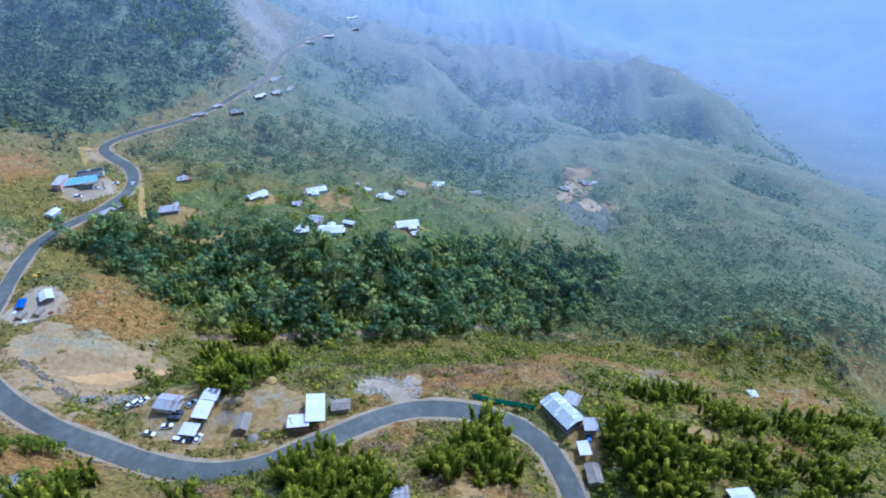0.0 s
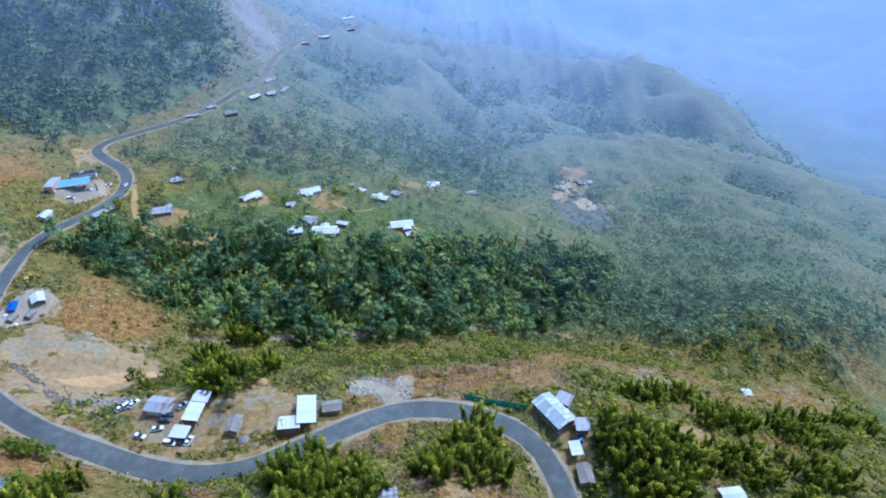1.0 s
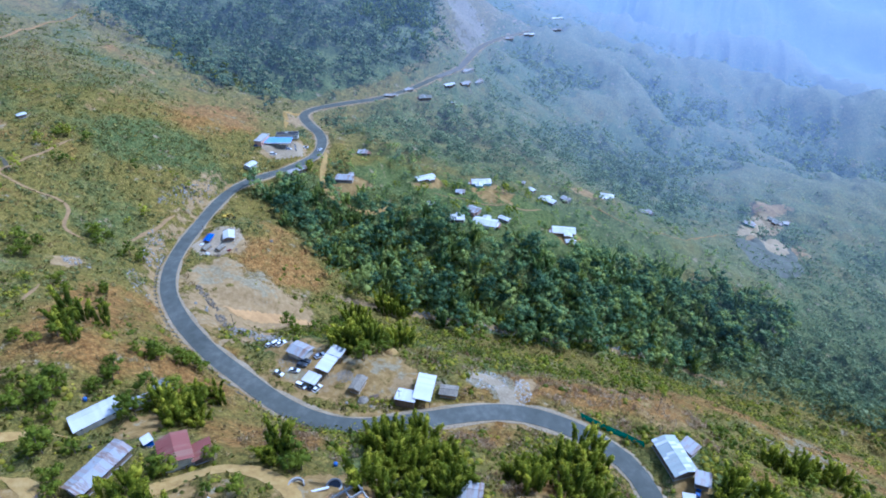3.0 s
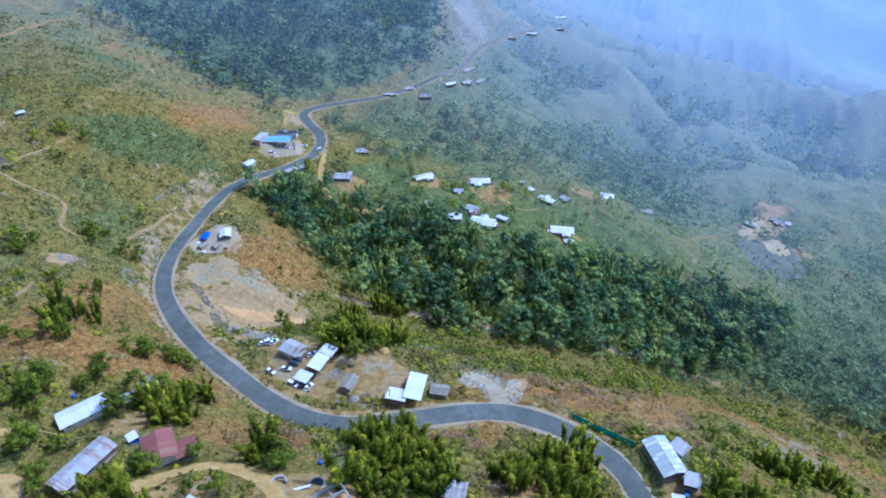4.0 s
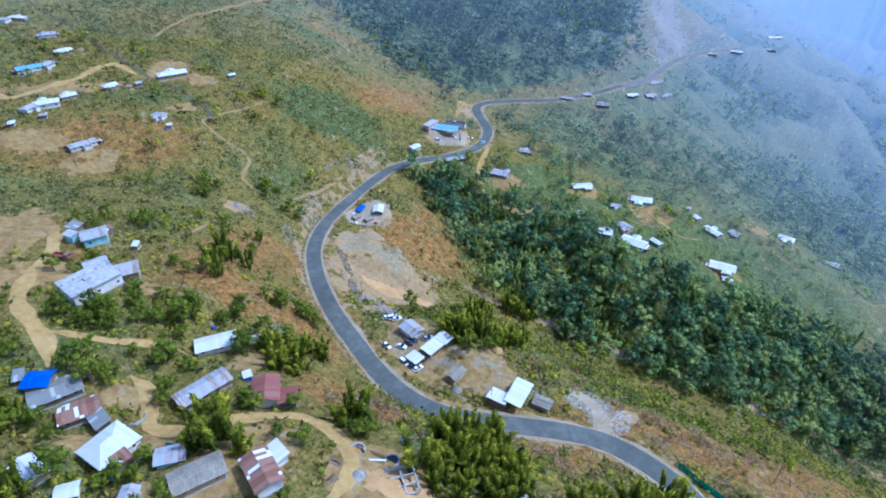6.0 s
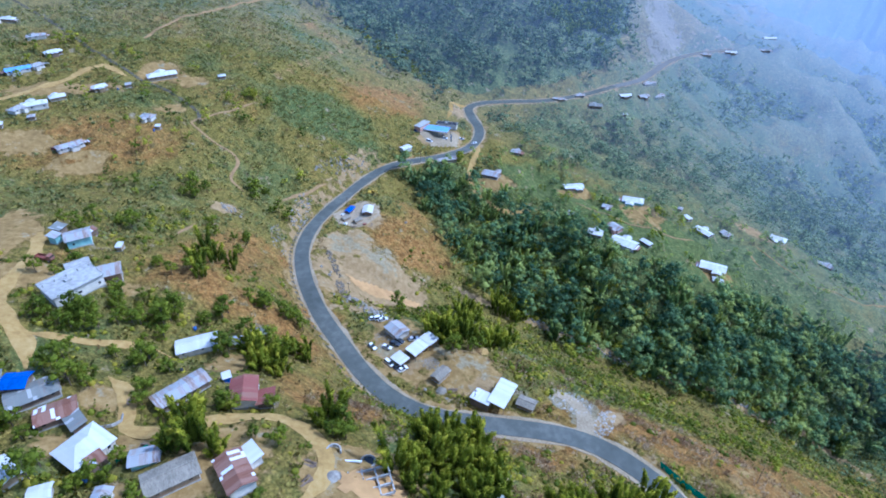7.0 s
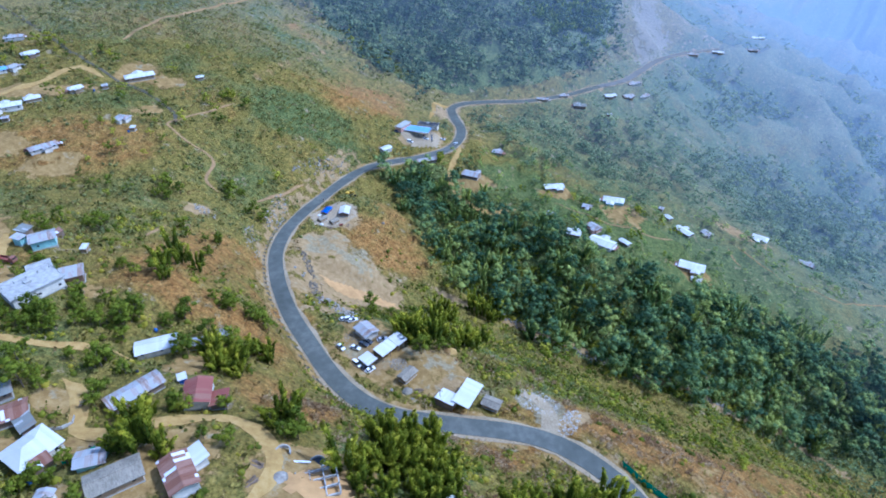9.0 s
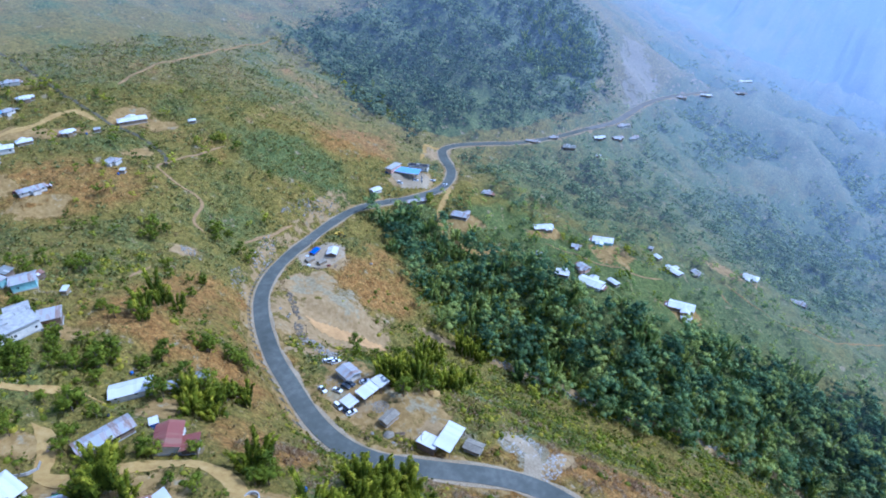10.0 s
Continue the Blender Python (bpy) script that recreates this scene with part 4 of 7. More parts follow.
lot("hill_house", "peach-walled village house with a worn tin roof", -84.3, 336.3, -37.1, -17, 8.9, 6.0, 3.2, "gable", "worn_tin", "peach", "village houses")
lot("village_house", "plastered village house with a white tin roof", -73.3, 324.5, -37.7, 0, 15.8, 9.0, 3.2, "gable", "white_tin", "plaster", "village houses")
lot("village_house", "timber village house with a white tin roof", -64.2, 339.4, -41.7, -19, 8.2, 4.0, 2.4, "gable", "white_tin", "timber", "village houses")
lot("village_house", "timber village house with a white tin roof", -47.3, 412.8, -65.5, -22, 13.7, 6.0, 2.4, "gable", "white_tin", "timber", "village houses")
lot("village_house", "timber village house with a worn grey tin roof", -36.4, 436.9, -75.9, -25, 8.4, 6.0, 2.4, "gable", "worn_tin", "timber", "village houses")
lot("small_shed", "small timber shed with a worn grey tin roof", -70.8, 429.7, -63.6, 0, 3.6, 4.0, 2.4, "gable", "worn_tin", "timber", "village houses")
lot("village_house", "bamboo village house with a white tin roof", -61.0, 415.8, -60.7, -32, 6.6, 4.0, 2.4, "gable", "white_tin", "bamboo_wall", "village houses")
lot("village_house", "village house with a white hipped roof on a cleared yard", -7.7, 499.2, -103.1, 0, 12.6, 8.0, 3.2, "hip", "white_tin", "plaster", "village houses")
lot("village_house", "bamboo village house with a white tin roof", -27.9, 370.8, -63.6, 11, 16.5, 9.0, 3.2, "gable", "white_tin", "bamboo_wall", "village houses")
lot("village_house", "bamboo village house with a white tin roof", -21.4, 361.0, -64.5, 25, 6.9, 5.0, 2.4, "gable", "white_tin", "bamboo_wall", "village houses")
lot("village_house", "timber village house with a worn grey tin roof", 29.4, 527.3, -128.7, -9, 13.5, 5.0, 2.4, "gable", "worn_tin", "timber", "village houses")
lot("village_house", "house with a bluish tin roof by a bare field", 131.1, 590.4, -159.7, -23, 12.6, 6.0, 2.8, "gable", "worn_tin", "mint", "village houses")
lot("village_house", "grey-roofed house by a bare field", 158.0, 616.7, -166.1, -38, 12.8, 6.0, 2.4, "gable", "grey_tin", "timber", "village houses")
lot("village_house", "plastered village house with a worn grey tin roof", 169.5, 618.4, -167.7, 21, 7.5, 5.0, 2.4, "gable", "worn_tin", "plaster", "village houses")
lot("village_house", "bamboo village house with a white tin roof", 167.2, 227.7, -80.8, 0, 4.9, 5.0, 2.8, "gable", "white_tin", "bamboo_wall", "roadside settlement")
lot("village_house", "grey two-storey roadside house", -188.0, 520.6, -41.5, 26, 12.0, 7.0, 3.6, "gable", "grey_tin", "timber", "far roadside houses")
lot("roadside_house", "timber roadside house with a white tin roof", -181.8, 573.3, -46.8, 49, 11.8, 6.0, 3.2, "gable", "white_tin", "timber", "far roadside houses")
lot("roadside_house", "bamboo roadside house with a worn grey tin roof", -173.2, 600.9, -53.5, 53, 11.8, 7.0, 2.8, "gable", "worn_tin", "bamboo_wall", "far roadside houses")
lot("roadside_house", "plastered roadside house with a worn grey tin roof", -171.5, 632.9, -62.1, 37, 17.0, 8.0, 2.8, "gable", "worn_tin", "plaster", "far roadside houses")
lot("roadside_house", "timber roadside house with a worn grey tin roof", -202.7, 515.6, -33.0, 39, 8.3, 5.0, 2.4, "gable", "worn_tin", "timber", "far roadside houses")
lot("roadside_house", "bamboo roadside house with a worn grey tin roof", -209.2, 486.9, -28.8, 26, 11.0, 4.0, 2.4, "gable", "worn_tin", "bamboo_wall", "far roadside houses")
lot("roadside_house", "plastered roadside house with a worn grey tin roof", -181.2, 634.3, -52.1, 61, 15.8, 5.0, 2.8, "gable", "worn_tin", "plaster", "far roadside houses")
lot("roadside_house", "bamboo roadside house with a worn grey tin roof", -186.9, 845.3, -77.3, 22, 14.0, 6.0, 3.2, "gable", "worn_tin", "bamboo_wall", "far roadside houses")
lot("roadside_house", "bamboo roadside house with a white tin roof", -167.6, 890.9, -82.2, 22, 14.8, 6.0, 3.2, "gable", "white_tin", "bamboo_wall", "far roadside houses")
lot("roadside_house", "timber roadside house with a worn grey tin roof", -140.9, 956.6, -91.0, 21, 17.6, 6.0, 3.2, "gable", "worn_tin", "timber", "far roadside houses")
lot("roadside_house", "plastered roadside house with a white tin roof", -163.1, 1098.7, -111.7, 43, 21.6, 7.0, 3.2, "gable", "white_tin", "plaster", "far roadside houses")
lot("village_house", "timber village house with a white tin roof", -168.0, 543.6, -52.1, 37, 4.5, 4.0, 2.4, "gable", "white_tin", "timber", "village houses")
lot("village_house", "timber village house with a worn grey tin roof", -11.9, 85.7, 44.5, 9, 6.0, 5.0, 2.4, "gable", "worn_tin", "timber", "roadside settlement")
lot("village_house", "timber village house with a white tin roof", 95.1, 115.3, -1.9, 6, 7.7, 6.0, 2.8, "gable", "white_tin", "timber", "roadside settlement")

PADS = PADS + [(q[2], q[3], q[4], max(q[6], q[7]) / 2 + 0.6) for q in LOTS]


# ---- mesh helpers ----
def mesh_object(name, verts, faces, material, parent=None, label="", smooth=False):
    me = bpy.data.meshes.new(name)
    me.from_pydata([tuple(v) for v in verts], [], [tuple(f) for f in faces])
    me.materials.append(M[material])
    if smooth:
        me.shade_smooth()
    ob = new(name, me)
    if parent:
        ob.parent = parent
    if label:
        ob["label"] = label
    return ob


def part(name, bm, material, parent=None, label="", smooth=False):
    bmesh.ops.recalc_face_normals(bm, faces=bm.faces)
    me = bpy.data.meshes.new(name)
    bm.to_mesh(me)
    bm.free()
    me.materials.append(M[material])
    if smooth:
        me.shade_smooth()
    ob = new(name, me)
    if parent:
        ob.parent = parent
    if label:
        ob["label"] = label
    return ob


def box(bm, lo, hi, m=None):
    """Adds a box between two corners, turned by m."""
    r = bmesh.ops.create_cube(bm, size=1.0)
    s, c = [h - l for l, h in zip(lo, hi)], [(h + l) / 2 for l, h in zip(lo, hi)]
    bmesh.ops.transform(bm, matrix=(m or Matrix()) @ Matrix.LocRotScale(c, None, s), verts=r["verts"])
    return r["verts"]


def boxed(lo, hi, bevel=0.0, m=None):
    bm = bmesh.new()
    box(bm, lo, hi, m)
    if bevel:
        bmesh.ops.bevel(bm, geom=bm.edges[:], offset=bevel, segments=1, affect="EDGES")
    return bm


def thing(name, x, y, z, turn=0.0, label="", category="", group=""):
    ob = new(name)
    ob.empty_display_size = 0.5
    ob.matrix_world = pose(x, y, z, 0, 0, turn)
    return tagged(ob, label, category, group)


# ---- ground: one sheet, fine where the camera passes, to the horizon ----
def steps(lo, hi, fine, far, grow=1.16):
    v = list(np.arange(lo, hi + 0.1, fine))
    s = fine
    while v[-1] < far[1]:
        s *= grow
        v.append(v[-1] + min(s, 160))
    s = fine
    while v[0] > far[0]:
        s *= grow
        v.insert(0, v[0] - min(s, 160))
    return np.array(v)


GX, GY = steps(-460, 270, 2.5, (-3800, 4600), 1.07), steps(12, 560, 2.5, (-1500, 5200), 1.045)


def blob(x, y, cx, cy, rx, ry, turn=0.0, soft=0.35):
    """1 inside an ellipse, easing to 0 at its edge."""
    c, s = math.cos(radians(turn)), math.sin(radians(turn))
    u, v = ((x - cx) * c + (y - cy) * s) / rx, (-(x - cx) * s + (y - cy) * c) / ry
    return 1 - ease(1 - soft, 1 + soft, np.hypot(u, v))


def inside(px, py, poly):
    r = np.zeros(len(px), bool)
    for (x0, y0), (x1, y1) in zip(poly, poly[1:] + poly[:1]):
        r ^= ((y0 > py) != (y1 > py)) & (px < (x1 - x0) * (py - y0) / (y1 - y0 + 1e-9) + x0)
    return r


def within(x, y, poly, soft=1.8):
    """1 inside an outline, easing to 0 across its edge."""
    ring = [(soft * math.cos(a), soft * math.sin(a)) for a in np.arange(8) * math.pi / 4]
    return sum(inside(x + p, y + q, poly).astype(float) for p, q in ring) / 8


gx, gy = np.meshgrid(GX, GY)
GROUND_XY = np.c_[gx.ravel(), gy.ravel()]
GROUND_Z = land(GROUND_XY)
GROUND_Z -= 2.6 * within(GROUND_XY[:, 0], GROUND_XY[:, 1], PIT, 1.5)
for hx, hy, hz, hr in PADS:
    d = np.hypot(GROUND_XY[:, 0] - hx, GROUND_XY[:, 1] - hy)
    m = d < hr * 2
    w = 1 - ease(hr * 0.9, hr * 1.7, d[m])
    keep = ease(ROAD_HALF + 1, ROAD_HALF + 3, near_line(GROUND_XY[m], ROAD_LINE)[0])
    w = w * keep
    GROUND_Z[m] = GROUND_Z[m] * (1 - w) + (hz - 0.15) * w
GROUND_GRID = GROUND_Z.reshape(len(GY), len(GX))


def height(x, y):
    """Height of the finished ground sheet at one place."""
    i, j = min(max(np.searchsorted(GX, x) - 1, 0), len(GX) - 2), min(max(np.searchsorted(GY, y) - 1, 0), len(GY) - 2)
    u, v = (x - GX[i]) / (GX[i + 1] - GX[i]), (y - GY[j]) / (GY[j + 1] - GY[j])
    a, b, c, d = GROUND_GRID[j, i], GROUND_GRID[j, i + 1], GROUND_GRID[j + 1, i], GROUND_GRID[j + 1, i + 1]
    return float(a * (1 - u) * (1 - v) + b * u * (1 - v) + c * (1 - u) * v + d * u * v)


def painted_haze(x, y):
    """How much haze is painted onto the far slopes, 0 to 1, from 345 m out."""
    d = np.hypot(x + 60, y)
    # painted haze is tuned thinner east of north, out to 1700 m
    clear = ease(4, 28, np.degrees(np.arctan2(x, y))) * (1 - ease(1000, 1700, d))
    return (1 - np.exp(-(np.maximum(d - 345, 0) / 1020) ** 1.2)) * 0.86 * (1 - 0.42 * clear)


def build_ground():
    nx, ny = len(GX), len(GY)
    i, j = np.meshgrid(np.arange(nx - 1), np.arange(ny - 1))
    a = (j * nx + i).ravel()
    faces = np.c_[a, a + 1, a + nx + 1, a + nx]
    verts = np.c_[GROUND_XY, GROUND_Z].tolist()
    ax, ay = GROUND_XY[a, 0], GROUND_XY[a, 1]
    # from about 400 m out the ground glows with painted haze
    far_off = (painted_haze(ax, ay) > 0.02) | (np.hypot(ax, ay) > 1500)
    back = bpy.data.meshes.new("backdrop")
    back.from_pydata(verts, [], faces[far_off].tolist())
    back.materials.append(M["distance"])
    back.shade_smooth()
    back.attributes.new("far", "FLOAT", "POINT").data.foreach_set("value", painted_haze(GROUND_XY[:, 0], GROUND_XY[:, 1]).astype(np.float32))
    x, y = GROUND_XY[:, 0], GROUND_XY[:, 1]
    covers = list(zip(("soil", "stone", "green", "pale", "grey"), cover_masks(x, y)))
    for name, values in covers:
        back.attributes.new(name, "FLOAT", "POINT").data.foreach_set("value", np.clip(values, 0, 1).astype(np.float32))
    tagged(new("backdrop", back), "hillsides and mountain ridges across the valley with blue haze painted on", "mountains", kind="structure")
    me = bpy.data.meshes.new("ground")
    me.from_pydata(verts, [], faces[~far_off].tolist())
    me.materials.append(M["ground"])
    me.shade_smooth()
    for name, values in covers:
        me.attributes.new(name, "FLOAT", "POINT").data.foreach_set("value", np.clip(values, 0, 1).astype(np.float32))
    ob = new("ground", me)
    return tagged(ob, "steep hillside of dry grass, scrub and bare soil", "hillside", kind="structure")


DELL_X, DELL_Y = np.arange(-700, 1700, 12.0), np.arange(60, 2400, 12.0)


def lie_of_land():
    """How far each place on a coarse plan stands above (+) or below (-) the land round it."""
    px, py = np.meshgrid(DELL_X, DELL_Y)
    z = land(np.c_[px.ravel(), py.ravel()]).reshape(px.shape)
    k = np.exp(-0.5 * (np.arange(-12, 13) / 4.5) ** 2)
    k /= k.sum()
    wide = np.pad(z, 12, mode="edge")
    wide = np.apply_along_axis(lambda r: np.convolve(r, k, "valid"), 0, wide)
    return z - np.apply_along_axis(lambda r: np.convolve(r, k, "valid"), 1, wide)


DELL = lie_of_land()


def stand(x, y):
    """Metres above (crest) or below (dell) the land round about."""
    i, j = np.clip((x - DELL_X[0]) / 12, 0, len(DELL_X) - 1.001), np.clip((y - DELL_Y[0]) / 12, 0, len(DELL_Y) - 1.001)
    a, b = i.astype(int), j.astype(int)
    u, v = i - a, j - b
    return (DELL[b, a] * (1 - u) + DELL[b, a + 1] * u) * (1 - v) + (DELL[b + 1, a] * (1 - u) + DELL[b + 1, a + 1] * u) * v


def cover_masks(x, y):
    d, zr, side = near_line(np.c_[x, y], ROAD_LINE)
    soil = (1 - ease(ROAD_HALF + 1.0, ROAD_HALF + 5, d)) * 0.6
    for c in SOIL:
        soil = np.maximum(soil, blob(x, y, *c, 0.55))
    stone = np.zeros_like(x)
    for c in STONE:
        stone = np.maximum(stone, blob(x, y, *c, 0.55))
    # the rock face cut above the road where it swings round the spur
    stone = np.maximum(stone, 0.45 * (side < 0) * ease(148, 160, y) * (1 - ease(262, 285, y)) * ease(3.5, 5, d) * (1 - ease(9, 20, d)))
    ds = near_line(np.c_[x, y], STREAM_LINE)[0]
    stone = np.maximum(stone, (1 - ease(1.0, 4.0, ds)) * ease(-150, -120, x) * (1 - ease(60, 130, x)))
    grey = np.zeros_like(x)
    for cover, much, poly in BARE:
        m = within(x, y, poly, 2.5 if poly[0][1] < 600 else 9.0) * much
        if cover == "soil":
            soil = np.maximum(soil, m)
        elif cover == "stone":
            stone = np.maximum(stone, m)
        else:
            grey = np.maximum(grey, m)
    # trodden strip beside the drain
    soil = np.maximum(soil, 0.62 * (side < 0) * (x > -206) * (x < -46) * (y < 205) * (1 - ease(ROAD_HALF + 3.5, ROAD_HALF + 8, d)))
    green = 0.52 + 0.22 * wave(x, y, 60, 11)
    for poly in (WOODS, HILL_WOODS):
        green = np.where(inside(x, y, poly), 1.0, green)
    for c in GREEN:
        green = np.maximum(green, blob(x, y, *c) * 0.95)
    for c in DRY:
        green = green * (1 - 0.9 * blob(x, y, *c, 0.6))
    green = np.maximum(green, 0.72 * ease(340, 420, y) * ease(-235, -205, x))
    across = ease(360, 520, y + 0.3 * x) * (1 - ease(-170, -230, x) * (1 - ease(900, 1000, y)))
    rise = stand(x, y) + 5 * wave(x, y, 38, 12)
    pale = across * np.clip(0.10 + rise / 15, 0.0, 0.85)
    green = np.maximum(green, across * np.clip(0.62 - rise / 14, 0, 1))
    return soil, stone, green, pale, grey


ground = build_ground()


def ribbon(name, line, half, material, lift, label, category, crown=0.0, widths=None, draped=True):
    """A strip along a line, three or more places across, lying on the ground."""
    p = np.array(line, float)
    tan = np.gradient(p[:, :2], axis=0)
    tan /= np.linalg.norm(tan, axis=1)[:, None]
    nrm = np.c_[-tan[:, 1], tan[:, 0]]
    verts, faces, k = [], [], 5
    for i, (q, n) in enumerate(zip(p, nrm)):
        for s in np.linspace(-1, 1, k):
            h = half * (1 + (widths[i] if widths is not None else 0))
            x, y = q[:2] + n * s * h
            z = (height(x, y) if draped else q[2]) + lift + crown * (1 - s * s)
            verts.append((x, y, z))
    for i in range(len(p) - 1):
        for j in range(k - 1):
            a = i * k + j
            faces.append((a, a + k, a + k + 1, a + 1))
    # turned-down edges give the strip its thickness
    n0 = len(verts)
    for i in range(len(p)):
        for j in (0, k - 1):
            x, y, z = verts[i * k + j]
            verts.append((x, y, z - 0.5))
    for i in range(len(p) - 1):
        faces.append((n0 + 2 * i, n0 + 2 * i + 2, (i + 1) * k, i * k))
        faces.append((i * k + k - 1, (i + 1) * k + k - 1, n0 + 2 * i + 3, n0 + 2 * i + 1))
    return tagged(mesh_object(name, verts, faces, material, smooth=False), label, category, kind="structure")


rng = np.random.RandomState(7)
shoulder = ribbon("road_shoulder", ROAD_LINE, ROAD_HALF + 1.0, "gravel", -0.12, "pale gravel shoulder along the tarred mountain road", "road shoulder",
                  widths=0.10 * np.sin(np.arange(len(ROAD_LINE)) * 0.7) + rng.uniform(-0.10, 0.10, len(ROAD_LINE)), draped=False)
turn_off = int(np.argmax(ROAD_LINE[:, 1] < 585))
road = ribbon("road", ROAD_LINE[turn_off:], ROAD_HALF - 0.2, "asphalt", 0.02, "winding grey tarred mountain road", "road", crown=0.06, draped=False)
# beyond the split the road's colour is paled in place of haze
ribbon("dusty_road", ROAD_LINE[:turn_off + 1], ROAD_HALF + 0.4, "hazed_road", 0.02, "far stretch of road below the landslip with haze painted into its grey", "road", crown=0.06, draped=False)

TRACK_LINES = [(half, spline([(*q, 0.0) for q in places], 2.5)) for half, places in TRACKS]
for half, line in TRACK_LINES:
    wide = rng.uniform(-0.12, 0.12, len(line)) + 0.12 * np.sin(np.arange(len(line)) * 0.9)
    ends = np.minimum(np.arange(len(line)), np.arange(len(line))[::-1])
    wide = wide - 0.75 * (1 - ease(0, 3, ends.astype(float)))
    name, what = ("dirt_track", "pale dirt track worn into the hillside") if half >= 1.4 else ("footpath", "narrow trodden earth footpath")
    ribbon(name, line, half if half >= 1.4 else half * 0.8, "dirt" if half >= 1.4 else "path", 0.16, what, "track", crown=0.05, widths=wide)
ribbon("side_road", spline([(-15, 146, 0), (-18, 152, 0), (-22, 158, 0), (-28, 161, 0), (-34, 159, 0)], 2.0), 3.0, "gravel", 0.2, "short side road of pale crushed stone", "track", crown=0.05)
ribbon("ditch", spline([(*q, 0.0) for q in DITCH], 3.0), 1.0, "ditch", 0.12, "narrow dark ditch running straight down the grassy hillside", "ditch")


# ---- houses ----
def slab(bm, pts, thick):
    """A plate under the given corner points, that thick straight down."""
    top = [bm.verts.new(p) for p in pts]
    low = [bm.verts.new((p[0], p[1], p[2] - thick)) for p in pts]
    n = len(pts)
    bm.faces.new(top)
    bm.faces.new(low[::-1])
    for i in range(n):
        bm.faces.new((top[i], low[i], low[(i + 1) % n], top[(i + 1) % n]))


def plate(pts, thick=0.1):
    bm = bmesh.new()
    slab(bm, pts, thick)
    return bm


def openings(ob, rng2, lx, wy, base, top, side):
    """Door and shuttered windows, set 3 cm proud of a long wall."""
    n = max(1, int(lx / 2.6))
    door = rng2.randint(n)
    for i in range(n):
        x = -lx / 2 + (i + 0.5) * lx / n
        y0, y1 = sorted((side * (wy / 2 - 0.06), side * (wy / 2 + 0.05)))
        if i == door:
            d = part("door", boxed((x - 0.45, y0, base), (x + 0.45, y1, min(base + 2.0, top - 0.15))), "timber", ob, "brown plank door")
            part("handle", boxed((x + 0.3, y0 - 0.03, base + 0.95), (x + 0.36, y1 + 0.04, base + 1.1)), "dark", d)
        else:
            w = part("window", boxed((x - 0.5, y0, base + 0.9), (x + 0.5, y1, min(base + 1.9, top - 0.2))), "timber", ob, "timber window frame")
            part("pane", boxed((x - 0.4, y0 - 0.015, base + 1.0), (x + 0.4, y1 + 0.015, min(base + 1.8, top - 0.3))), "glass", w)


